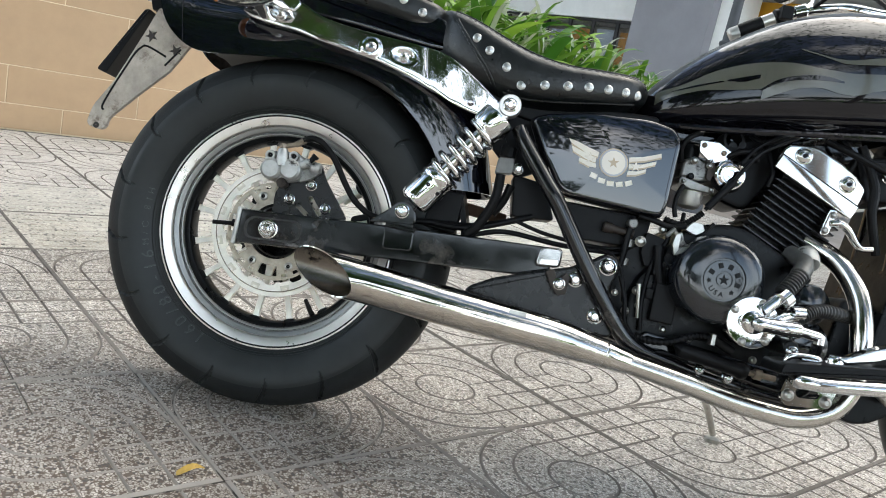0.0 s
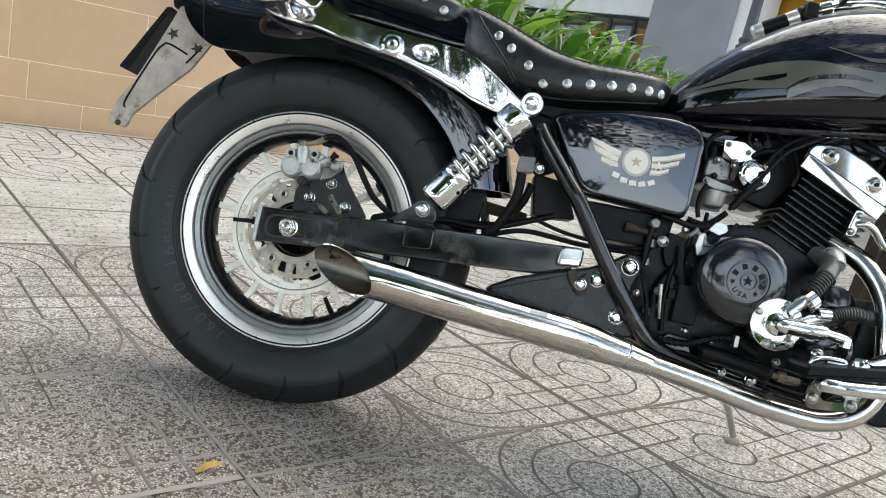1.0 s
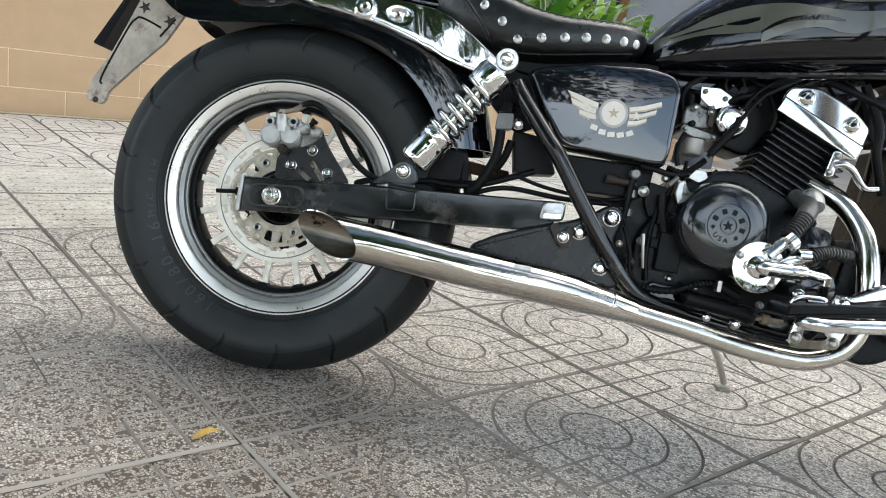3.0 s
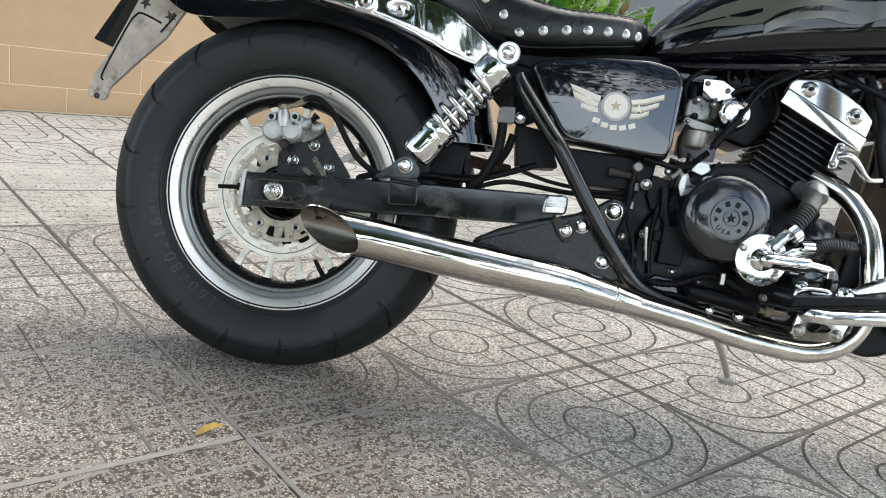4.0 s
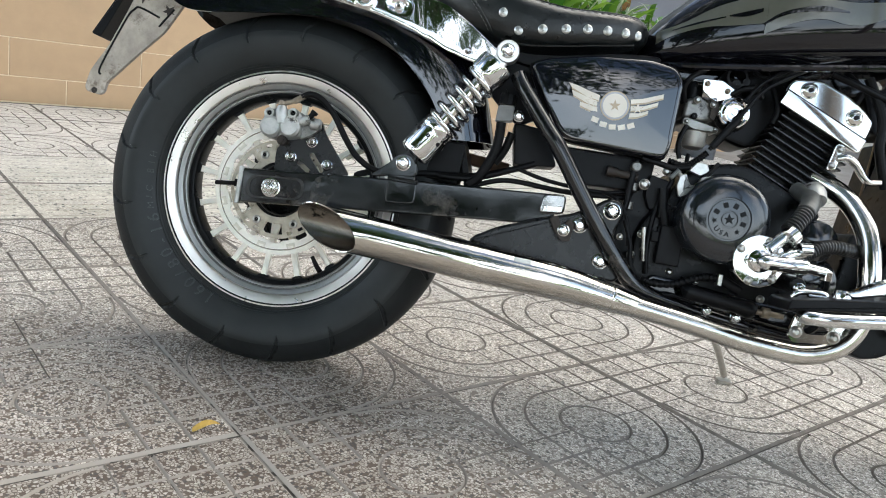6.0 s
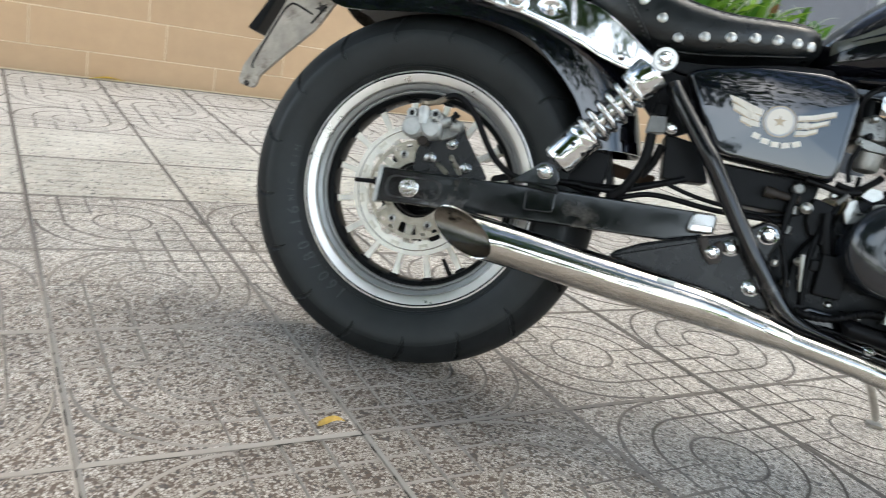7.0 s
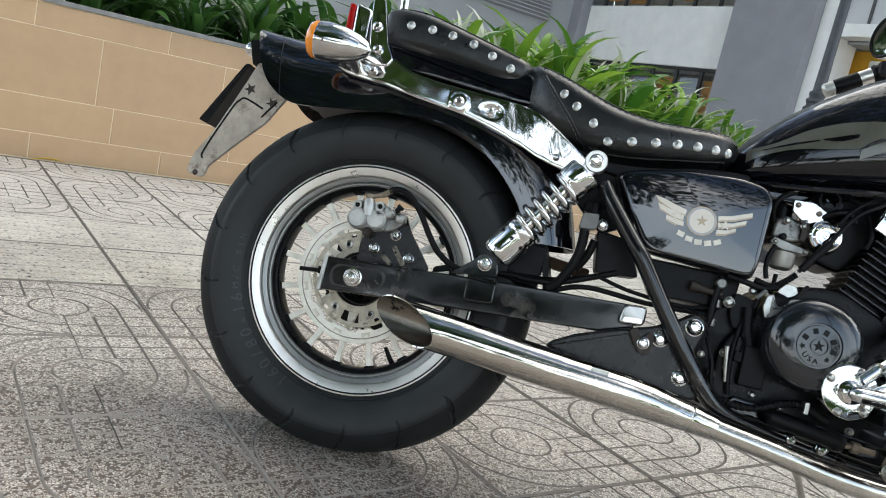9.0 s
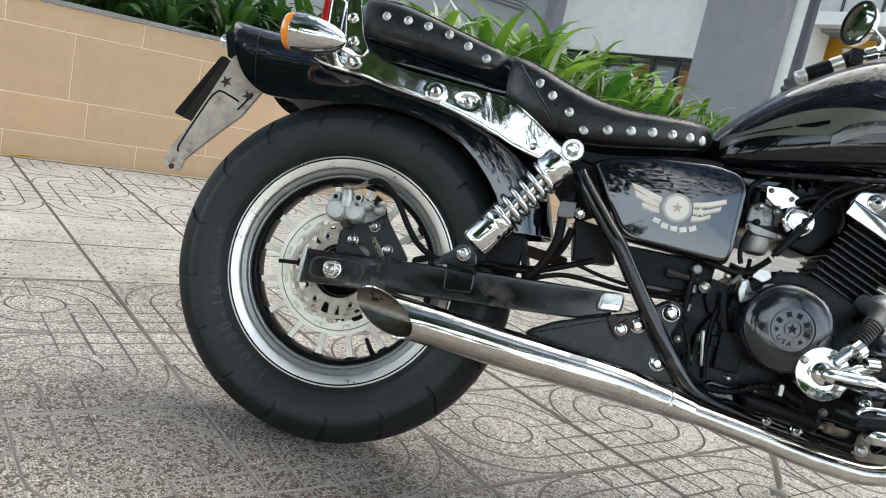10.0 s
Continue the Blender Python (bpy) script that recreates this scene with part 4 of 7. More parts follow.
# valve stem
bm = bmesh.new()
tube(bm, [(0, 0, 0.172), (0, -0.012, 0.155), (0, -0.016, 0.132)], [0.0052, 0.0048, 0.0036], 10, 4)
vs = part("valve_stem", bm, M["plastic"], rim)
vs.matrix_local = pose(AX, 0, AZ) @ pose(0, 0, 0, 0, 147, 0)

# swingarm, near and far arm
arm = [(-0.052, 0.346), (0.10, 0.361), (0.26, 0.377), (0.48, 0.394), (0.49, 0.342), (0.26, 0.3195), (0.10, 0.303), (-0.048, 0.287)]
bm = bmesh.new()
prism(bm, arm, -0.113, -0.082, 0.004)
swing = part("swingarm", bm, M["frame_black"], bike, "worn black box-section swingarm")
bm = bmesh.new()
prism(bm, arm, 0.082, 0.113, 0.004)
part("far_arm", bm, M["frame_black"], swing)
bm = bmesh.new()
tube(bm, [(0.345, -0.085, 0.362), (0.345, 0.085, 0.362)], 0.017, 14, 1, False)
part("cross_tube", bm, M["frame_black"], swing)
bm = bmesh.new()
box(bm, -0.056, -0.049, -0.117, -0.078, 0.284, 0.349, 0.002, 1)
part("end_plate", bm, M["cast"], swing, "bare grey end plate")
bm = bmesh.new()
tube(bm, [(-0.052, -0.100, 0.319), (-0.098, -0.100, 0.313)], 0.0038, 10, 1, False)
lathe(bm, [(0.0005, -0.064), (0.0075, -0.064), (0.0075, -0.056), (0.0005, -0.056)], 6, pose(0, -0.100, 0.3185), axis="X")
part("adjuster", bm, M["plastic"], swing)
bm = bmesh.new()
slot = rounded([(-0.038, 0.297), (0.060, 0.308), (0.060, 0.346), (-0.038, 0.337)], 0.02, 6)
slot_in = [((x - 0.011) * 0.90 + 0.011, (z - 0.322) * 0.84 + 0.322) for x, z in slot]
vo = [bm.verts.new((x, -0.1125, z)) for x, z in slot]
vm = [bm.verts.new((x, -0.1165, z)) for x, z in slot]
vi = [bm.verts.new((x, -0.1165, z)) for x, z in slot_in]
vb = [bm.verts.new((x, -0.1130, z)) for x, z in slot_in]
for a, b in ((vo, vm), (vm, vi), (vi, vb)):
    for i in range(len(a)):
        bm.faces.new((a[i], a[(i + 1) % len(a)], b[(i + 1) % len(a)], b[i]))
part("axle_pad", bm, M["rubbed"], swing, "black pad with rubbed edges")
bolt("axle_nut", 0.003, -0.1145, 0.321, 0.0145, swing, M["bolt_bright"], 0.010, True, "bright axle nut")
bm = bmesh.new()
lathe(bm, [(0.0075, -0.118), (0.0078, -0.130), (0.0068, -0.133), (0.0040, -0.134), (0.0035, -0.131), (0.0005, -0.131)], 20, pose(0.003, 0, 0.321))
part("axle_end", bm, M["bolt_bright"], swing)
bm = bmesh.new()
prism(bm, rounded([(0.200, 0.330), (0.250, 0.336), (0.248, 0.380), (0.198, 0.374)], 0.008), -0.1175, -0.110, 0.0025, 2)
box(bm, 0.198, 0.250, -0.1195, -0.110, 0.368, 0.379, 0.002, 1)
part("arm_bracket", bm, M["frame_black"], swing)
bm = bmesh.new()
prism(bm, rounded([(0.168, 0.370), (0.250, 0.382), (0.246, 0.405), (0.232, 0.416), (0.215, 0.412)], 0.01), -0.135, -0.118, 0.002)
prism(bm, rounded([(0.188, 0.374), (0.250, 0.380), (0.246, 0.403), (0.234, 0.414), (0.216, 0.412), (0.206, 0.400)], 0.01), -0.166, -0.161, 0.001, 1)
box(bm, 0.200, 0.248, -0.163, -0.112, 0.374, 0.380, 0.001, 1)
part("shock_bracket", bm, M["frame_black"], swing)
bm = bmesh.new()
prism(bm, rounded([(0.458, 0.357), (0.500, 0.362), (0.500, 0.396), (0.462, 0.392)], 0.010), -0.130, -0.108, 0.004, 3)
pad_metal = mat("scuffed cap metal", (0.36, 0.355, 0.345), 0.2, 1.0, 60, 0.25, 0.15, 60, rough_amt=0.08)
cap = part("chain_adjuster_cap", bm, pad_metal, swing, "scuffed chrome pivot cap")
bm = bmesh.new()
prism(bm, rounded([(0.4635, 0.3615), (0.496, 0.3655), (0.4955, 0.3755), (0.4645, 0.372)], 0.003), -0.1325, -0.128, 0.001, 1)
part("cap_lip", bm, M["bolt_bright"], cap)

# shock absorber
TOP, LOW = Vector((0.361, -0.150, 0.605)), Vector((0.226, -0.150, 0.398))
axis = (LOW - TOP).normalized()
SH = Matrix.Translation(TOP) @ axis.to_track_quat("Y", "X").to_matrix().to_4x4()
LEN_S = (LOW - TOP).length
bm = bmesh.new()
lathe(bm, [(0.013, 0.158), (0.0265, 0.160), (0.0285, 0.163), (0.0290, 0.168), (0.0290, 0.172), (0.0280, 0.174), (0.0280, 0.178), (0.0290, 0.180), (0.0290, 0.214), (0.0265, 0.223), (0.020, 0.227), (0.0005, 0.227)], 32, SH)
shock = part("shock_absorber", bm, M["chrome"], bike, "chrome shock absorber with coil spring")
for k in range(8):
    for h, r in ((0.187, 0.0035),):
        a = 2 * math.pi * k / 8
        bm = bmesh.new()
        lathe(bm, [(r, 0), (r, 0.0012), (0.0005, 0.0012)], 10)
        hole = part("hole", bm, M["plastic"], shock)
        hole.matrix_local = SH @ pose(0, h, 0, 0, 0, 0) @ pose(0, 0, 0, 0, -math.degrees(a), 0) @ pose(0.0285, 0, 0, 0, 0, -90)
bm = bmesh.new()
pts = [SH @ Vector((0.0255 * math.cos(a), 0.060 + 0.102 * a / (2 * math.pi * 5.5), 0.0255 * math.sin(a))) for a in (2 * math.pi * 5.5 * k / 240 for k in range(241))]
tube(bm, pts, 0.0045, 14, 1, False)
part("spring", bm, M["chrome"], shock, "bright coil spring")
bm = bmesh.new()
lathe(bm, [(0.018, 0.022), (0.0285, 0.024), (0.0300, 0.030), (0.0300, 0.050), (0.027, 0.056), (0.0265, 0.062), (0.013, 0.062)], 32, SH)
part("spring_cap", bm, M["chrome"], shock)
bm = bmesh.new()
lathe(bm, [(0.0125, 0.05), (0.0125, 0.112), (0.0105, 0.114), (0.0105, 0.17)], 24, SH)
part("damper_rod", bm, M["header"], shock, "dull steel damper rod")
bm = bmesh.new()
lathe(bm, [(0.008, -0.012), (0.0175, -0.012), (0.019, -0.009), (0.019, 0.009), (0.0175, 0.012), (0.008, 0.012)], 28, Matrix.Translation(TOP))
box(bm, -0.012, 0.012, 0.008, 0.026, -0.009, 0.009, 0.002, 1, SH)
part("shock_eye", bm, M["alloy"], shock)
bm = bmesh.new()
lathe(bm, [(0.008, -0.010), (0.0165, -0.010), (0.0165, 0.010), (0.008, 0.010)], 28, Matrix.Translation(LOW))
box(bm, -0.011, 0.011, LEN_S - 0.03, LEN_S - 0.006, -0.008, 0.008, 0.002, 1, SH)
part("shock_eye", bm, M["plate_black"], shock)
bolt("shock_bolt", TOP.x, TOP.y - 0.012, TOP.z, 0.0105, shock, M["chrome"], 0.010)
bolt("shock_bolt", LOW.x, LOW.y - 0.016, LOW.z, 0.0105, shock, M["chrome"], 0.010)

# exhaust: slash-cut muffler and header pipe
MY = -0.185
bm = bmesh.new()
cl = [(0.10, 0.2764, 0.0346), (0.20, 0.2712, 0.0332), (0.30, 0.2655, 0.0320), (0.40, 0.2600, 0.0312), (0.48, 0.2558, 0.0302), (0.52, 0.2528, 0.0288), (0.56, 0.2482, 0.0258), (0.59, 0.2448, 0.0230)]
S = 64
outer, inner = [], []
d = Vector((0.998, 0, -0.060)).normalized()
up = Vector((0.060, 0, 0.998)).normalized()
for i in range(41):
    x = 0.10 + (0.59 - 0.10) * i / 40
    zc, r = table(cl, x)
    ring = []
    for k in range(S):
        a = 2 * math.pi * k / S
        dy, dz = math.cos(a), math.sin(a)
        p = Vector((x, MY + r * dy, zc)) + up * (r * dz)
        cut = 0.122 - 0.053 * dy - 0.0227 * dz
        if x < 0.20:
            t = (x - 0.10) / 0.10
            nx = cut + (0.20 - cut) * t
            p += d * (nx - x)
        ring.append(p)
    outer.append(ring)
for i, (depth, fit) in enumerate(((0.0, 0.94), (0.015, 0.93), (0.05, 0.90), (0.09, 0.84))):
    ring = []
    for k in range(S):
        c = Vector((outer[0][k]))
        ctr = Vector((c.x, MY, table(cl, max(0.1, c.x))[0] if c.x > 0.1 else 0.2764 + (0.1 - c.x) * 0.06))
        ring.append(ctr + (c - ctr) * fit + d * depth)
    inner.append(ring)
ring_skin(bm, [inner[0]] + outer, cap=False)
muffler = part("muffler", bm, M["steel"], bike, "polished steel slash-cut muffler")
bm = bmesh.new()
ring_skin(bm, inner, cap=False)
vsl = [bm.verts.new(p) for p in inner[-1]]
bm.faces.new(vsl)
part("muffler_bore", bm, worn(mat("sooty bore", (0.21, 0.19, 0.165), 0.27, 0.95, 16, 0.3, 0.06, 90), (0.012, 0.010, 0.009), 34, 0.58, 0.64), muffler, "sooty brown bore")
bm = bmesh.new()
tube(bm, [(0.5895, MY, 0.2448), (0.590, MY, 0.2448), (0.5915, MY, 0.2446), (0.593, MY, 0.2444), (0.630, MY + 0.002, 0.2388), (0.6315, MY + 0.002, 0.2386), (0.632, MY + 0.002, 0.2385)], [0.0205, 0.0229, 0.0222, 0.0234, 0.0197, 0.0193, 0.0175], 48, 3, False)
part("collar", bm, M["steel"], muffler)
bm = bmesh.new()
tube(bm, [(0.58, MY, 0.2460), (0.635, MY + 0.002, 0.2382), (0.726, -0.181, 0.2268), (0.796, -0.178, 0.2160), (0.862, -0.177, 0.2105), (0.907, -0.175, 0.2110), (0.946, -0.174, 0.2240), (0.973, -0.172, 0.2470), (0.987, -0.170, 0.280), (0.992, -0.166, 0.315), (0.989, -0.158, 0.370), (0.984, -0.144, 0.412), (0.972, -0.126, 0.445), (0.955, -0.105, 0.471), (0.932, -0.082, 0.490), (0.90, -0.060, 0.505)], 0.0175, 24, 8)
part("header_pipe", bm, M["header"], bike, "polished steel exhaust header pipe")

# side cover with emblem
outline = [(0.400, 0.600), (0.425, 0.612), (0.510, 0.631), (0.600, 0.638), (0.640, 0.632), (0.654, 0.612), (0.652, 0.500), (0.646, 0.482), (0.630, 0.480), (0.485, 0.485), (0.468, 0.492), (0.430, 0.545)]
ol = rounded(outline, 0.012, 4)
bm = bmesh.new()
cx = sum(p[0] for p in ol) / len(ol)
cz = sum(p[1] for p in ol) / len(ol)
rings = []
def cover_face(x, z):
    """The gently domed face of the side cover."""
    return -0.1382 + (0.0068 if z > 0.552 else 0.0022) * ((z - 0.552) / 0.07) ** 2 + 0.0024 * ((x - 0.545) / 0.11) ** 2


for k, y in ((1.0, -0.075), (1.0, -0.112)):
    rings.append([(cx + (x - cx) * k, y, cz + (z - cz) * k) for x, z in ol])
for k, roll in ((0.996, 0.0085), (0.988, 0.0048), (0.976, 0.0020), (0.962, 0.0006), (0.945, 0.0), (0.90, 0.0), (0.82, 0.0), (0.72, 0.0), (0.62, 0.0), (0.52, 0.0), (0.42, 0.0), (0.32, 0.0), (0.22, 0.0), (0.12, 0.0), (0.04, 0.0)):
    ring = []
    for x, z in ol:
        x, z = cx + (x - cx) * k, cz + (z - cz) * k
        ring.append((x, cover_face(x, z) + roll, z))
    rings.append(ring)
ring_skin(bm, rings)
cover = part("side_cover", bm, M["black"], bike, "gloss black side cover with winged emblem", 60)
bm = bmesh.new()
ring_skin(bm, [[(cx + (x - cx) * k, y, cz + (z - cz) * k) for x, z in ol] for k, y in ((1.0, -0.114), (1.022, -0.113), (1.022, -0.106), (1.0, -0.105))], cap=False)
part("rubber_edge", bm, M["plastic"], cover)

EX, EZ, EY = 0.548, 0.552, -0.1392


def flat(name, outline, y, material, parent, thick=0.0006):
    bm = bmesh.new()
    prism(bm, outline, y, y + thick)
    bmesh.ops.triangulate(bm, faces=[f for f in bm.faces if len(f.verts) > 4])
    for v in bm.verts:
        v.co.y += cover_face(v.co.x, v.co.z) + 0.1382
    return part(name, bm, material, parent)


def star(cx, cz, r, a0=90):
    return [(cx + (r if k % 2 == 0 else r * 0.4) * math.cos(radians(a0 + 36 * k)), cz + (r if k % 2 == 0 else r * 0.4) * math.sin(radians(a0 + 36 * k))) for k in range(10)]


tilt = radians(8)
def E(u, w):
    return (EX + u * math.cos(tilt) - w * math.sin(tilt), EZ + u * math.sin(tilt) + w * math.cos(tilt))


def ring_of(r, n=30):
    return [E(r * math.cos(2 * math.pi * k / n), r * math.sin(2 * math.pi * k / n)) for k in range(n)]


flat("emblem_disc", ring_of(0.0240), EY, M["decal_gold"], cover)
flat("emblem_disc", ring_of(0.0222), EY - 0.0004, M["decal_grey"], cover)
flat("emblem_disc", ring_of(0.0196), EY - 0.0008, M["decal"], cover)
flat("emblem_star", [E(x, z) for x, z in star(0, 0, 0.0098)], EY - 0.0012, M["decal_gold"], cover)
# three feathers on each side, cream with a dull gold lower edge
LEFT = ([(0.4678, 0.5773), (0.4839, 0.5743), (0.5040, 0.5685), (0.5215, 0.5645), (0.5210, 0.5560), (0.5017, 0.5585), (0.4739, 0.5701)],
        [(0.4748, 0.5660), (0.4900, 0.5615), (0.5056, 0.5575), (0.5190, 0.5545), (0.5190, 0.5465), (0.5041, 0.5480), (0.4785, 0.5579)],
        [(0.4915, 0.5490), (0.5065, 0.5464), (0.5203, 0.5445), (0.5215, 0.5375), (0.5104, 0.5375), (0.4919, 0.5430)])
RIGHT = ([(0.5715, 0.5660), (0.5919, 0.5709), (0.6225, 0.5835), (0.6238, 0.5773), (0.5977, 0.5657), (0.5730, 0.5590)],
         [(0.5735, 0.5555), (0.5946, 0.5590), (0.6169, 0.5692), (0.6163, 0.5635), (0.5958, 0.5535), (0.5745, 0.5480)],
         [(0.5740, 0.5440), (0.5886, 0.5462), (0.6029, 0.5529), (0.6030, 0.5483), (0.5881, 0.5401), (0.5735, 0.5367)])
for wing in LEFT + RIGHT:
    flat("emblem_wing", wing, EY, M["decal"], cover)
    n = len(wing) // 2 + 1
    low = wing[n - 1 if wing in RIGHT else n:]
    mid = [(x + 0.0002, z - 0.0026) for x, z in low]
    flat("emblem_shade", low + mid[::-1], EY + 0.0003, M["decal_gold"], cover)
for x, z in ((0.5089, 0.5517), (0.5852, 0.5534)):
    flat("emblem_star", star(x, z, 0.0098, 98), EY - 0.0010, M["decal_gold"], cover)
    flat("emblem_star", star(x, z, 0.0085, 98), EY - 0.0014, M["decal"], cover)
# plain pale bars in an arc below the emblem
for x, z, turn in ((0.5205, 0.5245, -16), (0.5350, 0.5190, -7), (0.5500, 0.5172, 4), (0.5650, 0.5190, 14), (0.5795, 0.5240, 22)):
    c, q = math.cos(radians(turn + 4)), math.sin(radians(turn + 4))
    flat("emblem_bar", [(x + u * c - w * q, z + u * q + w * c) for u, w in ((-0.0058, -0.0042), (0.0058, -0.0042), (0.0058, 0.0042), (-0.0058, 0.0042))], EY, M["decal"], cover)

# rear fender
pairs = [((-0.276, 0.662), (-0.313, 0.738)), ((-0.246, 0.624), (-0.285, 0.736)), ((-0.195, 0.601), (-0.215, 0.733)), ((-0.107, 0.611), (-0.107, 0.736)), ((-0.024, 0.622), (-0.02, 0.736)), ((0.059, 0.6265), (0.065, 0.730)), ((0.135, 0.612), (0.152, 0.712)), ((0.190, 0.575), (0.235, 0.676)), ((0.234, 0.534), (0.293, 0.622)), ((0.264, 0.492), (0.335, 0.560)), ((0.290, 0.456), (0.368, 0.464))]
bs, ts = spline([(p[0][0], 0, p[0][1]) for p in pairs], 6), spline([(p[1][0], 0, p[1][1]) for p in pairs], 6)


def fender_ring(b, t, w, grow):
    ring = []
    for k in range(25):
        a = math.pi * k / 24
        c, s = math.cos(a), math.sin(a)
        y = -w * (abs(c) ** 0.62) * (1 if c > 0 else -1)
        f = s ** 0.7
        ring.append(b + (t - b) * f * grow + Vector((0, y, 0)))
    return ring


bm = bmesh.new()
rows_o = [fender_ring(b, t, 0.088 - max(0, 0.02 - 0.01 * i), 1.0) for i, (b, t) in enumerate(zip(bs, ts))]
rows_i = [fender_ring(b, t, 0.084 - max(0, 0.02 - 0.01 * i), 0.95) for i, (b, t) in enumerate(zip(bs, ts))]
vo = [[bm.verts.new(p) for p in r] for r in rows_o]
vi = [[bm.verts.new(p) for p in r] for r in rows_i]
for g in (vo, vi):
    for a, b in zip(g, g[1:]):
        for k in range(24):
            bm.faces.new((a[k], a[k + 1], b[k + 1], b[k]))
for a, b in ((vo[0], vi[0]), (vo[-1], vi[-1])):
    for k in range(24):
        bm.faces.new((a[k], a[k + 1], b[k + 1], b[k]))
for k in (0, 24):
    for i in range(len(vo) - 1):
        bm.faces.new((vo[i][k], vo[i + 1][k], vi[i + 1][k], vi[i][k]))
fender = part("rear_fender", bm, M["black"], bike, "gloss black steel rear fender", 50)
bm = bmesh.new()
seam = [rows_o[9][k] for k in range(0, 9)]
tube(bm, [p + Vector((0, -0.0003, 0)) for p in seam], 0.0008, 6, 2)
part("fender_seam", bm, M["plastic"], fender)
# inner mudguard
bm = bmesh.new()
rings = []
for k in range(31):
    a = radians(4 + 117 * k / 30)
    r = 0.336
    c = Vector((AX + r * math.cos(a), 0, AZ + r * math.sin(a)))
    o = Vector((math.cos(a), 0, math.sin(a)))
    rings.append([c + Vector((0, -0.066, 0)) - o * 0.004, c + Vector((0, -0.066, 0)) + o * 0.006, c + Vector((0, 0, 0)) + o * 0.012, c + Vector((0, 0.066, 0)) + o * 0.006, c + Vector((0, 0.066, 0)) - o * 0.004, c + Vector((0, 0, 0)) + o * 0.004])
ring_skin(bm, rings)
part("inner_mudguard", bm, M["plastic"], bike)

# chrome fender stay: a flat pressed plate with rolled edges, dished round the middle bolt
STAY_TOP = [(-0.122, 0.684), (-0.104, 0.700), (-0.078, 0.712), (-0.050, 0.7185), (-0.017, 0.7115), (-0.003, 0.7045), (0.016, 0.6975), (0.066, 0.6905), (0.130, 0.6870), (0.197, 0.6835), (0.222, 0.6815), (0.256, 0.6710), (0.296, 0.6480), (0.330, 0.6250), (0.355, 0.6080), (0.365, 0.600)]
STAY_LOW = [(-0.122, 0.680), (-0.104, 0.6725), (-0.060, 0.6675), (-0.028, 0.6655), (0.014, 0.6580), (0.067, 0.6510), (0.128, 0.6420), (0.194, 0.6250), (0.230, 0.6125), (0.264, 0.5995), (0.302, 0.5900), (0.330, 0.5870), (0.355, 0.5895), (0.365, 0.596)]


def stay_depth(x, z, v):
    """How far the plate's face lies in from its highest plane; v runs from -1 at the lower edge to 1 at the upper."""
    d = 0.0035 * max(0.0, -v - 0.62) ** 1.6 + 0.0125 * max(0.0, abs(v) - 0.80) ** 2
    r = math.hypot((x - 0.166) / 1.5, z - 0.660)
    d += 0.0034 * math.exp(-(r / 0.0105) ** 4)
    d += 0.0011 / (1 + math.exp(-(x - 0.206 + 0.25 * (z - 0.65)) / 0.0022))
    d += 0.0005 * math.sin((x - 0.21) * 95) * math.exp(-((x - 0.262) / 0.045) ** 2) * math.sin((z - 0.60) * 60 + x * 40)
    r = math.hypot(x - 0.1075, z - 0.664)
    d -= 0.0022 / (1 + math.exp((r - 0.0165) / 0.0007))
    return d


bm = bmesh.new()
rings = []
for i in range(151):
    x = -0.122 + 0.487 * i / 150
    zt, zb = table(STAY_TOP, x)[0], table(STAY_LOW, x)[0]
    ring = [(x, -0.090, zb)]
    for k in range(37):
        v = math.sin(math.pi / 2 * (2 * k / 36 - 1))
        z = (zt + zb) / 2 + v * (zt - zb) / 2
        ring.append((x, -0.1085 + stay_depth(x, z, v), z))
    ring.append((x, -0.090, zt))
    rings.append(ring)
ring_skin(bm, rings)
stay = part("fender_stay", bm, M["stay_chrome"], bike, "chromed fender stay with bolts", 40)
for x, z, r in ((0.1075, 0.664, 0.0095), (0.1660, 0.6600, 0.0070), (-0.0570, 0.6855, 0.0080), (0.2945, 0.6065, 0.0060)):
    bolt("stay_bolt", x, -0.1055 if x > 0.16 and x < 0.2 else -0.1075, z, r, stay, M["chrome"], 0.008)

# seats
def seat_ring(x, zb, zt, w, m):
    ring = []
    for k in range(32):
        a = 2 * math.pi * k / 32
        c, s = math.cos(a), math.sin(a)
        y = w * (abs(c) ** (0.55)) * (1 if c >= 0 else -1)
        z = (zt - zb) / 2 * (abs(s) ** 0.6) * (1 if s >= 0 else -1) + (zt + zb) / 2
        ring.append((x, y, z))
    return ring


FRONT = [(0.205, 0.700, 0.772, 0.060), (0.23, 0.668, 0.772, 0.095), (0.28, 0.640, 0.757, 0.118), (0.33, 0.628, 0.736, 0.130), (0.38, 0.620, 0.718, 0.138), (0.44, 0.625, 0.708, 0.142), (0.50, 0.636, 0.710, 0.138), (0.55, 0.647, 0.714, 0.122), (0.578, 0.658, 0.712, 0.100), (0.592, 0.676, 0.702, 0.07)]
bm = bmesh.new()
ring_skin(bm, [seat_ring(x, *table(FRONT, x), 0) for x in (0.205 + (0.592 - 0.205) * i / 40 for i in range(41))])
seat = part("front_seat", bm, M["leather"], bike, "studded black leather rider seat", 60)
REAR = [(-0.078, 0.752, 0.806, 0.05), (-0.060, 0.738, 0.820, 0.088), (0.0, 0.731, 0.822, 0.102), (0.06, 0.727, 0.810, 0.104), (0.12, 0.722, 0.794, 0.102), (0.17, 0.718, 0.781, 0.098), (0.205, 0.724, 0.772, 0.088), (0.222, 0.740, 0.764, 0.06)]
bm = bmesh.new()
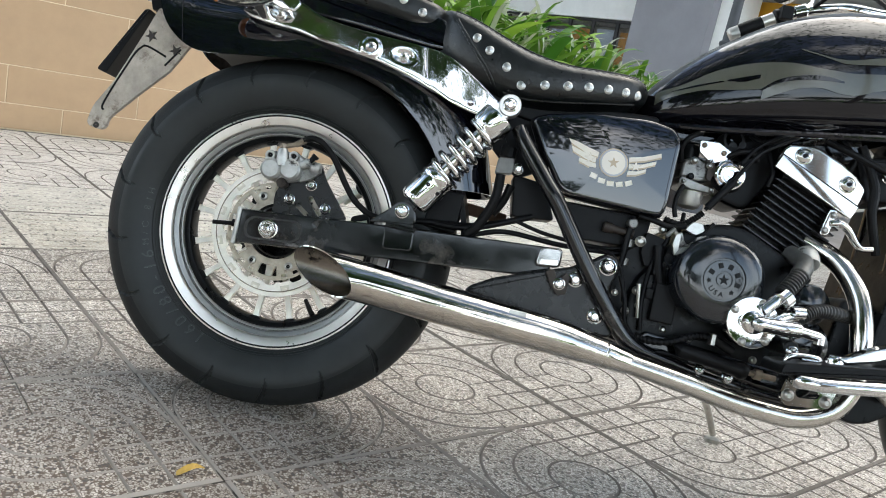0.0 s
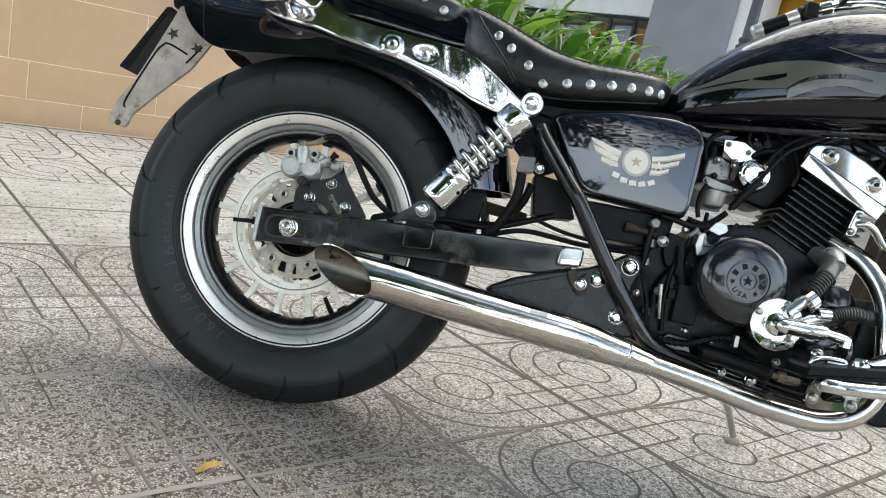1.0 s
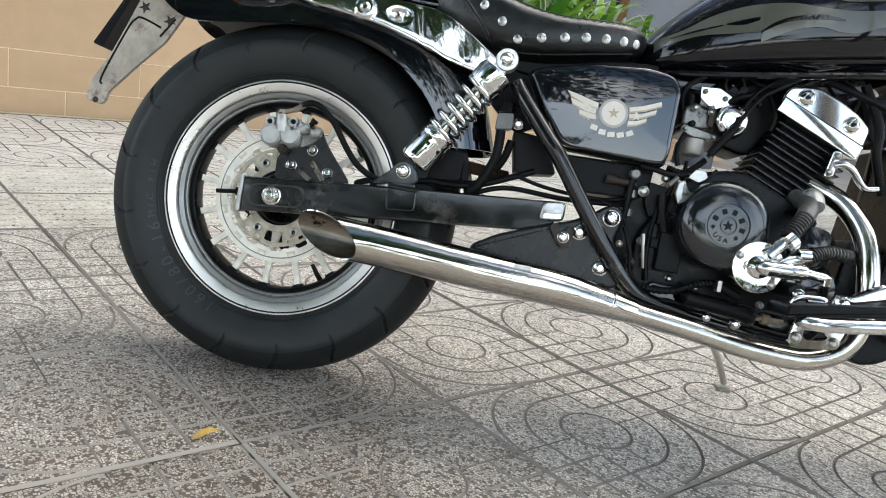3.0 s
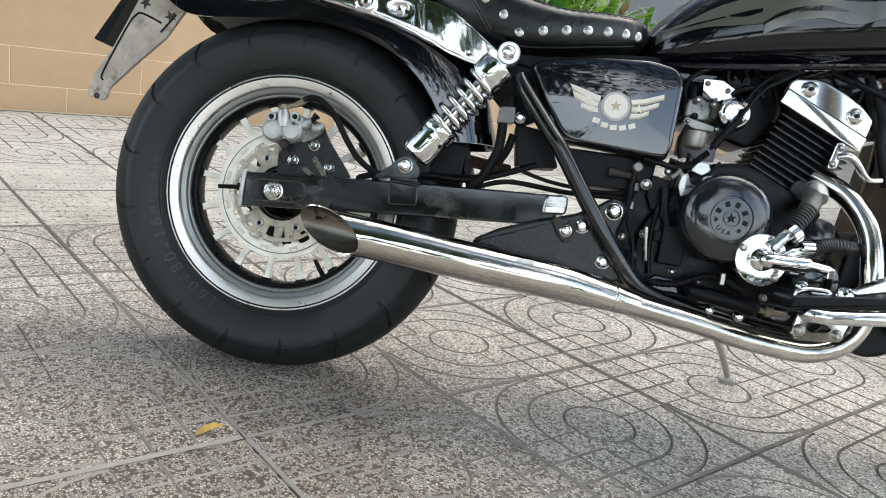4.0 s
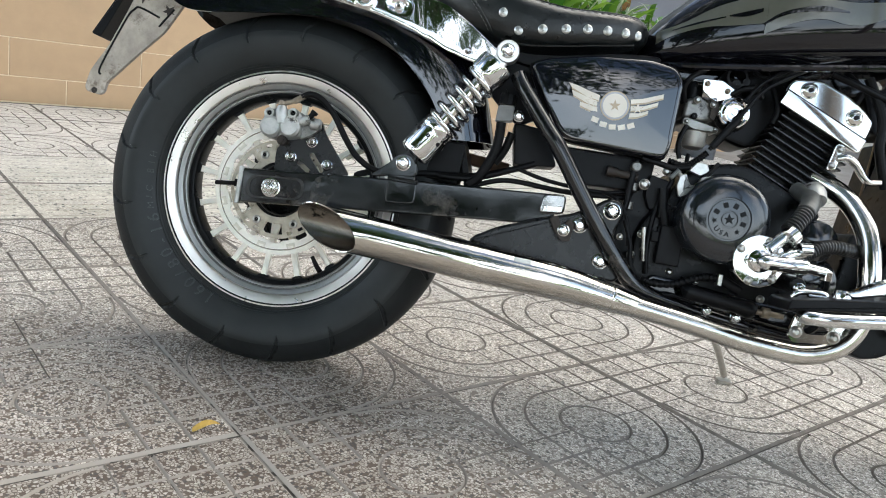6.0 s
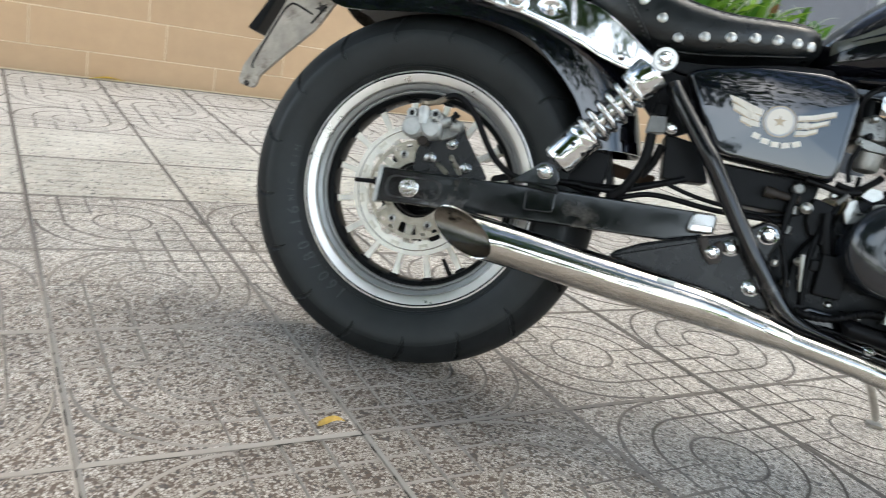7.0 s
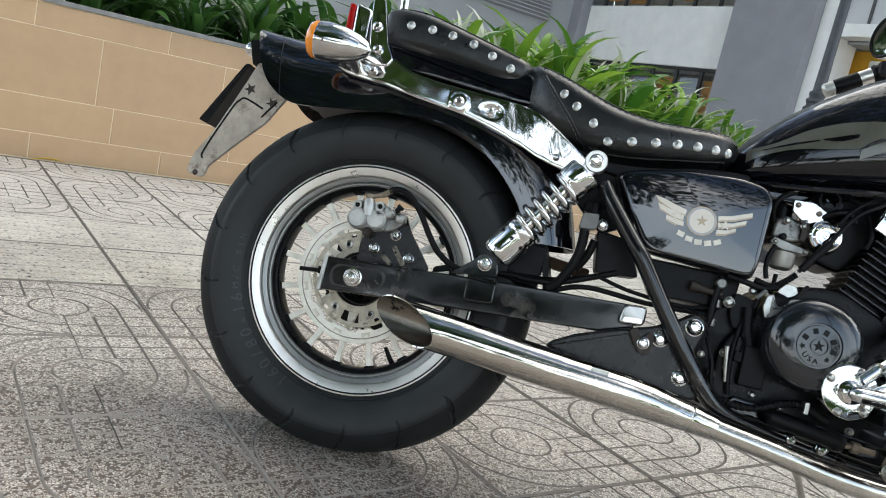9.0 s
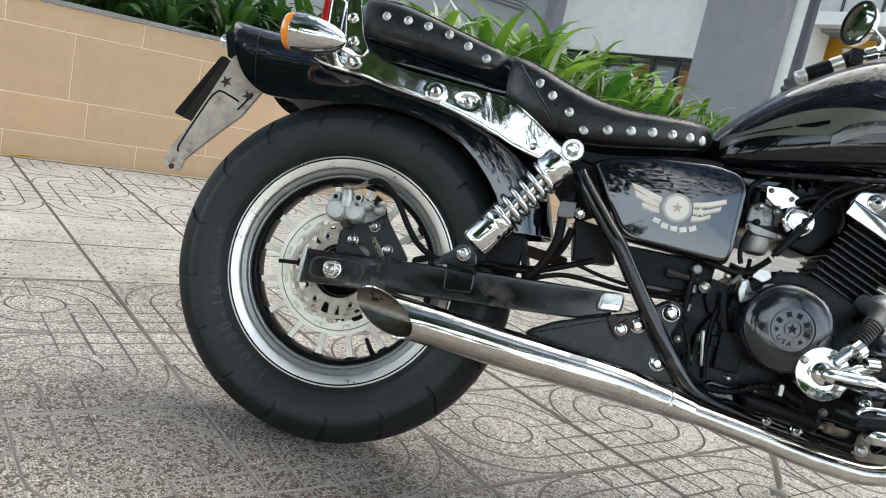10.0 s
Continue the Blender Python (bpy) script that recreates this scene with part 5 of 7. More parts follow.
ring_skin(bm, [seat_ring(x, *table(REAR, x), 0) for x in (-0.078 + 0.300 * i / 36 for i in range(37))])
pillion = part("pillion_seat", bm, M["leather"], bike, "studded black leather pillion pad", 60)


def stud(x, y, z, parent, nx=0.0):
    bm = bmesh.new()
    lathe(bm, [(0.0005, -0.0042), (0.003, -0.0036), (0.0036, -0.0028), (0.006, -0.0026), (0.0078, -0.0012), (0.008, 0.002)], 16, pose(x, y, z, 0, 0, nx))
    return part("stud", bm, M["stud"], parent)


for x, z in ((0.2825, 0.714), (0.308, 0.6957), (0.342, 0.6724), (0.372, 0.6477), (0.410, 0.654), (0.4475, 0.660), (0.482, 0.6656), (0.5145, 0.670), (0.545, 0.6736), (0.568, 0.6757)):
    zb, zt, w = table(FRONT, x)
    v = min(0.98, abs((z - (zt + zb) / 2) / ((zt - zb) / 2))) ** (1 / 0.6)
    y = -w * max(0.05, 1 - v * v) ** (0.55 / 2)
    stud(x, y + 0.001, z, seat, 25 if x > 0.56 else (8 if x > 0.53 else 0))
for x, z in ((-0.0125, 0.782), (0.028, 0.781), (0.066, 0.778), (0.106, 0.771), (0.143, 0.758), (0.179, 0.744)):
    zb, zt, w = table(REAR, x)
    v = min(0.98, abs((z - (zt + zb) / 2) / ((zt - zb) / 2))) ** (1 / 0.6)
    stud(x, -w * max(0.05, 1 - v * v) ** 0.275 + 0.001, z, pillion)

# tank with flames
TANK = [(0.585, 0.648, 0.690, 0.045), (0.61, 0.640, 0.728, 0.085), (0.66, 0.640, 0.778, 0.112), (0.72, 0.645, 0.826, 0.130), (0.80, 0.655, 0.876, 0.146), (0.88, 0.666, 0.905, 0.155), (0.96, 0.680, 0.918, 0.156), (1.04, 0.695, 0.915, 0.146), (1.10, 0.72, 0.890, 0.12), (1.14, 0.76, 0.86, 0.07)]


def tank_point(x, a, off=0.0):
    zb, zt, w = table(TANK, x)
    c, s = math.cos(a), math.sin(a)
    zm = zb + (zt - zb) * 0.42
    y = (w + off) * (abs(c) ** 0.72) * (1 if c >= 0 else -1)
    z = zm + ((zt - zm) if s > 0 else (zm - zb)) * (abs(s) ** (1.0 if s > 0 else 0.62)) * (1 if s >= 0 else -1) * (1 + off * 8)
    return (x, y, z)


bm = bmesh.new()
ring_skin(bm, [[tank_point(0.585 + 0.555 * i / 48, 2 * math.pi * k / 56) for k in range(56)] for i in range(49)])
tank = part("fuel_tank", bm, M["tank_black"], bike, "gloss black fuel tank with grey flames", 60)
bm = bmesh.new()
tube(bm, [(0.60, -0.060, 0.645), (0.66, -0.112, 0.641), (0.75, -0.130, 0.650), (0.88, -0.146, 0.668), (1.0, -0.144, 0.688)], 0.006, 10, 6)
part("tank_seam", bm, M["tank_black"], tank)


def flank(x, z, off):
    """The point of the right flank of the tank at x and height z."""
    zb, zt, w = table(TANK, x)
    zm = zb + (zt - zb) * 0.42
    s = min(0.98, (z - zm) / (zt - zm)) if z > zm else -min(0.98, (zm - z) / (zm - zb)) ** (1 / 0.62)
    return tank_point(x, math.pi - math.asin(s), off)


def flame(x0, x1, low, high, off=0.0012, material=None):
    """A painted flame tongue between two height lines on the flank."""
    bm = bmesh.new()
    n, cols = 40, 5
    rows = []
    for i in range(n + 1):
        x = x0 + (x1 - x0) * i / n
        lo, hi = table(low, x)[0], table(high, x)[0]
        rows.append([bm.verts.new(flank(x, lo + (hi - lo) * k / cols, off)) for k in range(cols + 1)])
    for a, b in zip(rows, rows[1:]):
        for k in range(cols):
            bm.faces.new((a[k], a[k + 1], b[k + 1], b[k]))
    return part("flame", bm, material or M["flame"], tank)


TOPLINE = [(0.598, 0.694), (0.64, 0.7125), (0.681, 0.7394), (0.7155, 0.7552), (0.746, 0.7646), (0.796, 0.7723), (0.843, 0.7708), (0.89, 0.7712), (0.9435, 0.7798), (1.11, 0.80)]
flame(0.604, 0.7605, [(0.60, 0.672), (0.626, 0.6886), (0.67, 0.7055), (0.715, 0.7132), (0.7605, 0.7218)], TOPLINE)
flame(0.7605, 1.11, [(0.7605, 0.7045), (0.787, 0.7197), (0.812, 0.7317), (0.8476, 0.7393), (0.876, 0.7359), (0.9035, 0.738), (0.946, 0.7537), (1.11, 0.75)], TOPLINE, 0.0015)
# black strokes between the tongues
flame(0.758, 0.880, [(0.758, 0.7185), (0.778, 0.7330), (0.804, 0.7440), (0.844, 0.7510), (0.880, 0.7535)], [(0.758, 0.7225), (0.778, 0.7395), (0.804, 0.7510), (0.844, 0.7590), (0.880, 0.7560)], 0.002, M["tank_black"])
flame(0.705, 0.753, [(0.705, 0.7265), (0.73, 0.729), (0.753, 0.739)], [(0.705, 0.7285), (0.73, 0.7375), (0.753, 0.745)], 0.002, M["tank_black"])
flame(0.625, 0.700, [(0.625, 0.6975), (0.66, 0.7100), (0.70, 0.7245)], [(0.625, 0.6985), (0.66, 0.7135), (0.70, 0.7265)], 0.002, M["tank_black"])
flame(0.809, 1.11, [(0.809, 0.7975), (0.8577, 0.788), (0.8775, 0.7848), (0.9405, 0.7943), (1.11, 0.815)], [(0.809, 0.7995), (0.8577, 0.7915), (0.8852, 0.7925), (0.938, 0.807), (1.11, 0.84)])

# engine blocks
bm = bmesh.new()
prism(bm, rounded([(0.625, 0.236), (0.622, 0.36), (0.672, 0.44), (0.70, 0.482), (0.78, 0.50), (0.895, 0.45), (0.93, 0.37), (0.925, 0.236)], 0.03), -0.118, 0.11, 0.01)
engine = part("engine", bm, M["satin"], bike, "black engine block with finned cylinder")
fd = Vector((0.135, 0, -0.059)).normalized()
fu = Vector((0.40, 0, 0.92)).normalized()
EM = Matrix(((fd.x, 0, fu.x, 0.8397), (0, 1, 0, -0.002), (fd.z, 0, fu.z, 0.469), (0, 0, 0, 1)))
bm = bmesh.new()
box(bm, -0.050, 0.060, -0.080, 0.010, -0.03, 0.122, 0.006, 2, EM)
cyl = part("cylinder", bm, M["satin"], engine)
for k in range(10):
    bm = bmesh.new()
    box(bm, -0.060, 0.074, -0.096, 0.000, -0.0016, 0.0016, 0.0008, 1)
    ob = part("fin", bm, M["fin"], engine)
    ob.matrix_local = EM @ pose(0.001 * (k % 3), 0, -0.002 + 0.0122 * k)
bm = bmesh.new()
vc = [(-0.0746, 0.1195), (0.0747, 0.1215), (0.080, 0.150), (0.0735, 0.179), (0.045, 0.188), (0.012, 0.192), (-0.035, 0.190), (-0.0746, 0.170), (-0.081, 0.158)]
prism(bm, rounded(vc, 0.008, 3), -0.100, 0.09, 0.006, 3, EM)
vcover = part("valve_cover", bm, M["chrome"], engine, "chromed valve cover")
bm = bmesh.new()
box(bm, -0.0765, 0.0775, -0.1065, -0.098, 0.1185, 0.1445, 0.0025, 2, EM)
part("cover_lip", bm, M["chrome"], vcover)
bm = bmesh.new()
box(bm, -0.0775, 0.0785, -0.1035, -0.099, 0.1443, 0.1463, 0.0004, 1, EM)
part("cover_gasket", bm, M["plastic"], vcover)
for u, w in ((-0.045, 0.163), (0.042, 0.166)):
    p = EM @ Vector((u, -0.100, w))
    cbolt = bolt("cover_bolt", p.x, p.y, p.z, 0.0125, vcover, M["bolt_bright"], 0.007)
    bm = bmesh.new()
    lathe(bm, [(0.0040, 0), (0.0005, 0)], 12, pose(p.x, p.y - 0.0075, p.z))
    part("socket", bm, M["plastic"], cbolt)

CX, CZ = 0.7476, 0.3992
bm = bmesh.new()
lathe(bm, [(0.0735, -0.10), (0.0735, -0.150), (0.0725, -0.156), (0.0722, -0.168), (0.0708, -0.1750), (0.0670, -0.1815), (0.0600, -0.1865), (0.0500, -0.1897), (0.0420, -0.1911), (0.0350, -0.1919), (0.0340, -0.1885), (0.0318, -0.1885), (0.0310, -0.1908), (0.0140, -0.1914), (0.0134, -0.1885), (0.0114, -0.1885), (0.0108, -0.1914), (0.0005, -0.1916)], 72, pose(CX, 0, CZ))
clutch = part("clutch_cover", bm, M["clutch"], engine, "round grey-black engine cover")
def raised(name, outline, y, material, parent, thick):
    bm = bmesh.new()
    prism(bm, outline, y, y + thick)
    return part(name, bm, material, parent)


raised("cover_star", star(CX, CZ, 0.0088, 98), -0.1932, M["satin"], clutch, 0.003)
# five plain bars over the star, two small stars and the country below it
for turn in (156, 112, 72, 30, -10):
    bm = bmesh.new()
    box(bm, -0.0036, 0.0036, -0.1930, -0.189, 0.0188, 0.0272, 0.0006, 1)
    ob = part("cover_bar", bm, M["satin"], clutch)
    ob.matrix_local = pose(CX, 0, CZ) @ pose(0, 0, 0, 0, 90 - turn, 0)
for turn in (192, -48):
    a = radians(turn)
    raised("cover_star", star(CX + 0.0232 * math.cos(a), CZ + 0.0232 * math.sin(a), 0.0048, turn), -0.1928, M["satin"], clutch, 0.003)
for ch, turn in (("U", 226), ("S", 248), ("A", 270)):
    cu = bpy.data.curves.new("character", "FONT")
    cu.body, cu.size, cu.extrude, cu.align_x = ch, 0.0115, 0.0012, "CENTER"
    tmp = new("character", cu)
    me = bpy.data.meshes.new_from_object(tmp.evaluated_get(bpy.context.evaluated_depsgraph_get()))
    bpy.data.objects.remove(tmp)
    me.materials.append(M["satin"])
    ob = new("character", me)
    ob.parent = clutch
    ob.matrix_local = pose(CX, -0.1912, CZ) @ pose(0, 0, 0, 0, 270 - turn, 0) @ pose(0, 0, -0.0272, 90, 0, 0)

# water pump
PX, PZ, PY = 0.805, 0.3435, -0.190
bm = bmesh.new()
lathe(bm, [(0.0415, -0.15), (0.0415, PY), (0.0405, PY - 0.0030), (0.0390, PY - 0.0038), (0.0185, PY - 0.0040), (0.0180, PY - 0.0046), (0.0165, PY - 0.016), (0.010, PY - 0.020), (0.0005, PY - 0.020)], 36, pose(PX, 0, PZ))
pump = part("pump_cover", bm, M["stay_chrome"], engine, "chromed pump cover with outlets")
for deg in (22, 73, 155, 251, 315):
    a = radians(deg)
    bolt("pump_bolt", PX + 0.0345 * math.cos(a), PY - 0.004, PZ + 0.0345 * math.sin(a), 0.0058, pump, M["bolt_steel"], 0.006)
bm = bmesh.new()
tube(bm, [(PX - 0.008, -0.222, PZ), (PX - 0.003, -0.225, PZ), (PX + 0.030, -0.226, PZ + 0.001), (PX + 0.056, -0.225, PZ + 0.0025), (PX + 0.060, -0.225, PZ + 0.0025)], [0.006, 0.0115, 0.0125, 0.0125, 0.010], 18, 5)
tube(bm, [(PX + 0.058, -0.225, PZ + 0.0025), (PX + 0.088, -0.224, PZ), (PX + 0.095, -0.224, PZ - 0.0008)], [0.0085, 0.0085, 0.006], 14, 1, False)
part("outlet", bm, M["chrome"], pump)
bm = bmesh.new()
tube(bm, [(PX + 0.008, -0.197, PZ + 0.020), (PX + 0.042, -0.190, PZ + 0.056)], 0.0105, 14, 1, False)
part("outlet", bm, M["chrome"], pump)


def hose(name, points, r, parent, ribs=0, material=None):
    bm = bmesh.new()
    if not ribs:
        tube(bm, points, r, 12, 8)
    else:
        pts = spline(points, 3 * ribs)
        tube(bm, [tuple(p) for p in pts], [r * (0.80, 1.0, 1.0)[i % 3] for i in range(len(pts))], 16, 1, False)
    return part(name, bm, material or M["plastic"], parent, "", 22)


hose("coolant_hose", [(0.842, -0.190, 0.397), (0.855, -0.184, 0.415), (0.870, -0.172, 0.434), (0.882, -0.150, 0.452)], 0.0145, engine, 5, M["hose_grey"])
part("hose_elbow", tube(bmesh.new(), [(0.868, -0.174, 0.432), (0.880, -0.156, 0.449), (0.884, -0.135, 0.460), (0.874, -0.105, 0.470)], 0.0150, 18, 6), mat("dull grey elbow", (0.13, 0.13, 0.125), 0.4, 0.5, 40, 0.3, 0.1, 200), engine, "dull grey hose elbow")
hose("coolant_hose", [(0.872, -0.185, 0.360), (0.890, -0.182, 0.376), (0.915, -0.172, 0.385), (0.955, -0.150, 0.386), (1.0, -0.11, 0.385)], 0.0115, engine, 6, M["hose_grey"])

# frame
def pipe(name, points, r, parent=None, material=None, label=""):
    bm = bmesh.new()
    tube(bm, points, r, 16, 8)
    return part(name, bm, material or M["frame_black"], parent or bike, label)


pipe("frame_tube", [(0.385, -0.130, 0.575), (0.398, -0.140, 0.553), (0.447, -0.158, 0.492), (0.471, -0.164, 0.464), (0.524, -0.166, 0.391), (0.572, -0.165, 0.329), (0.617, -0.158, 0.279), (0.650, -0.148, 0.260), (0.70, -0.130, 0.250), (0.80, -0.112, 0.236), (0.93, -0.108, 0.230), (1.02, -0.10, 0.27), (1.06, -0.07, 0.42), (1.07, -0.05, 0.62)], 0.0135)
pipe("frame_tube", [(0.60, 0.124, 0.30), (0.640, 0.122, 0.268), (0.80, 0.112, 0.236), (0.93, 0.108, 0.230), (1.02, 0.10, 0.27), (1.06, 0.07, 0.42), (1.07, 0.05, 0.62)], 0.0125)
pipe("frame_tube", [(0.30, -0.07, 0.64), (0.45, -0.06, 0.63), (0.60, -0.04, 0.64), (0.85, -0.03, 0.69), (1.1, -0.02, 0.75)], 0.014)
bm = bmesh.new()
prism(bm, rounded([(0.352, 0.292), (0.358, 0.302), (0.395, 0.324), (0.461, 0.350), (0.512, 0.367), (0.545, 0.386), (0.566, 0.402), (0.586, 0.400), (0.594, 0.382), (0.582, 0.345), (0.605, 0.275), (0.595, 0.266)], 0.010), -0.152, -0.135, 0.005, 3)
plate = part("pivot_plate", bm, M["plate_black"], bike, "black pivot plate with chrome bolts")
bolt("pivot_bolt", 0.526, -0.153, 0.350, 0.0115, plate)
bolt("pivot_bolt", 0.573, -0.153, 0.381, 0.0125, plate, depth=0.014)
bolt("pivot_bolt", 0.569, -0.153, 0.298, 0.0115, plate)

# rear plate bracket, number plate seen on edge, turn signal
bm = bmesh.new()
prism(bm, rounded([(-0.293, 0.670), (-0.263, 0.655), (-0.219, 0.618), (-0.228, 0.602), (-0.251, 0.558), (-0.296, 0.5075), (-0.341, 0.453), (-0.342, 0.438), (-0.349, 0.430), (-0.375, 0.433), (-0.3795, 0.441), (-0.3745, 0.470), (-0.347, 0.521), (-0.326, 0.576), (-0.306, 0.631)], 0.008), -0.055, -0.045, 0.002)
flap = part("plate_bracket", bm, M["dusty"], bike, "dusty grey plastic number plate bracket")
bm = bmesh.new()
tube(bm, [(-0.353, -0.055, 0.466), (-0.355, -0.055, 0.482), (-0.3225, -0.055, 0.570), (-0.3105, -0.055, 0.590), (-0.299, -0.055, 0.595), (-0.262, -0.055, 0.583)], 0.0019, 8, 6)
tube(bm, [(-0.261, -0.055, 0.567), (-0.238, -0.055, 0.602)], 0.0019, 8, 1, False)
part("rib", bm, M["plastic"], flap)
bm = bmesh.new()
prism(bm, rounded([(-0.322, 0.662), (-0.312, 0.664), (-0.368, 0.533), (-0.386, 0.538)], 0.004), -0.048, 0.040, 0.002)
part("number_plate", bm, M["plastic"], bike, "dark number plate seen on edge")

bm = bmesh.new()
TS = pose(-0.160, -0.170, 0.702, 0, 0, 0)
lathe(bm, [(0.0315, 0.012), (0.0335, 0.018), (0.0335, 0.035), (0.030, 0.062), (0.022, 0.088), (0.012, 0.103), (0.0005, 0.109)], 32, TS, axis="X")
signal = part("turn_signal", bm, M["chrome"], bike, "chrome bullet turn signal with amber lens")
bm = bmesh.new()
lathe(bm, [(0.0005, -0.006), (0.018, -0.004), (0.029, 0.002), (0.0325, 0.009), (0.0325, 0.017)], 32, TS, axis="X")
part("lens", bm, M["orange"], signal, "amber lens")
bm = bmesh.new()
tube(bm, [(-0.085, -0.160, 0.690), (-0.085, -0.128, 0.684), (-0.085, -0.10, 0.682)], 0.0105, 14, 4)
part("stem", bm, M["chrome"], signal)

# front wheel
bm = bmesh.new()
lathe(bm, [(r * 0.315 / 0.319, y * 0.75) for r, y in prof], 96, pose(1.44, 0, 0.315))
part("front_tyre", bm, M["rubber"], bike, "black front tyre")
bm = bmesh.new()
lathe(bm, [(0.17, -0.02), (0.21, -0.035), (0.21, 0.035), (0.17, 0.02)], 72, pose(1.44, 0, 0.315), closed=True)
part("front_rim", bm, M["alloy"], bike)
stand = pipe("side_stand", [(0.80, 0.10, 0.26), (0.86, 0.17, 0.20), (0.918, 0.25, 0.14), (0.957, 0.30, 0.084)], 0.0075, material=M["bolt_steel"])
bm = bmesh.new()
prism(bm, rounded([(-0.016, -0.012), (0.016, -0.012), (0.016, 0.012), (-0.016, 0.012)], 0.007), -0.004, 0.004, 0.001, 1)
foot = part("stand_foot", bm, M["bolt_steel"], stand)
foot.matrix_local = pose(0.960, 0.305, 0.0705) @ pose(0, 0, 0, 90 + 12.22, 0, 0)


# ---- smaller parts of the motorcycle ----
def cyl_y(bm, x, z, r, y0, y1, segs=20, round_=0.002):
    """A short cylinder across the bike."""
    k = -1 if y1 < y0 else 1
    lathe(bm, [(0.0005, y0), (r, y0), (r, y1 - k * round_), (r - round_, y1), (0.0005, y1)], segs, pose(x, 0, z))
    return bm


def rod(bm, a, b, r, segs=12):
    tube(bm, [a, b], r, segs, 1, False)
    return bm


M["rust"] = mat("rust-stained black steel", (0.028, 0.020, 0.015), 0.6, 0.1, 60, 0.5, 0.2, 200)

# rear brake caliper, bracket and hose
bm = bmesh.new()
holed(bm, rounded([(0.058, 0.455), (0.070, 0.430), (0.122, 0.368), (0.116, 0.350), (-0.010, 0.345), (-0.012, 0.388), (0.0, 0.412)], 0.008), [pill(0.031, 0.373, 0.050, 0.360, 0.0045), pill(0.052, 0.389, 0.072, 0.366, 0.005)], -0.066, -0.058)
cbr = part("caliper_bracket", bm, M["plate_black"], bike, "black caliper bracket")
for x, z in ((0.049, 0.412), (0.016, 0.380), (0.082, 0.376)):
    bolt("bracket_bolt", x, -0.066, z, 0.0085, cbr, M["chrome"], 0.008)
bm = bmesh.new()
prism(bm, rounded([(-0.040, 0.448), (-0.028, 0.458), (0.018, 0.462), (0.030, 0.452), (0.030, 0.415), (0.010, 0.408), (-0.030, 0.405), (-0.041, 0.420)], 0.008), -0.082, -0.030, 0.006, 3)
caliper = part("brake_caliper", bm, M["cast"], bike, "bare cast alloy brake caliper")
for x, z in ((-0.022, 0.425), (0.011, 0.430)):
    bm = bmesh.new()
    cyl_y(bm, x, z, 0.0185, -0.070, -0.096, 32, 0.004)
    part("piston_housing", bm, M["cast"], caliper)
for x, z in ((-0.028, 0.448), (0.013, 0.454)):
    bm = bmesh.new()
    lathe(bm, [(0.0042, -0.070), (0.0088, -0.070), (0.0092, -0.090), (0.0085, -0.0925), (0.0050, -0.0925), (0.0042, -0.090)], 20, pose(x, 0, z), closed=True)
    part("ear", bm, M["cast"], caliper)
    bm = bmesh.new()
    cyl_y(bm, x, z, 0.0043, -0.070, -0.0895, 12, 0.001)
    part("ear_hole", bm, M["plastic"], caliper)
bm = bmesh.new()
tube(bm, [(-0.004, -0.088, 0.434), (-0.007, -0.088, 0.452), (-0.009, -0.086, 0.462)], [0.0105, 0.0105, 0.0085], 18, 4)
part("barrel", bm, M["cast"], caliper)
bm = bmesh.new()
prism(bm, rounded([(0.020, 0.448), (0.040, 0.458), (0.056, 0.450), (0.064, 0.438), (0.050, 0.424), (0.030, 0.412), (0.016, 0.416)], 0.006), -0.074, -0.050, 0.003)
part("slide_bracket", bm, M["carb"], caliper)
bm = bmesh.new()
tube(bm, [(0.026, -0.084, 0.440), (0.029, -0.084, 0.442), (0.041, -0.084, 0.449), (0.043, -0.084, 0.450)], [0.006, 0.0082, 0.0082, 0.006], 16, 1, False)
tube(bm, [(0.043, -0.080, 0.442), (0.046, -0.080, 0.442), (0.060, -0.080, 0.443), (0.063, -0.080, 0.443)], [0.007, 0.0098, 0.0098, 0.007], 16, 1, False)
part("slide_pin", bm, M["cast"], caliper)
bm = bmesh.new()
rod(bm, (0.040, -0.084, 0.449), (0.049, -0.084, 0.463), 0.0048)
rod(bm, (0.047, -0.084, 0.459), (0.050, -0.084, 0.464), 0.0065)
part("bleed_nipple", bm, M["plastic"], caliper)
bm = bmesh.new()
cyl_y(bm, 0.000, 0.405, 0.0088, -0.060, -0.088, 18)
cyl_y(bm, 0.000, 0.405, 0.005, -0.088, -0.092, 6, 0.001)
part("pad_pin", bm, M["rust"], caliper)
bm = bmesh.new()
rod(bm, (-0.009, -0.085, 0.460), (-0.011, -0.084, 0.472), 0.0058, 6)
rod(bm, (-0.010, -0.085, 0.466), (-0.0105, -0.085, 0.469), 0.0082, 18)
rod(bm, (-0.008, -0.084, 0.468), (0.014, -0.082, 0.477), 0.0042)
rod(bm, (0.010, -0.082, 0.475), (0.026, -0.082, 0.487), 0.0055, 6)
part("banjo", bm, M["disc_dirty"], caliper, "tarnished hose fitting")
hose("brake_hose", [(0.022, -0.082, 0.485), (0.036, -0.082, 0.492), (0.055, -0.082, 0.488), (0.082, -0.082, 0.465), (0.111, -0.080, 0.425), (0.138, -0.080, 0.397), (0.180, -0.082, 0.381), (0.260, -0.086, 0.392), (0.34, -0.088, 0.402), (0.412, -0.090, 0.427)], 0.0055, bike)
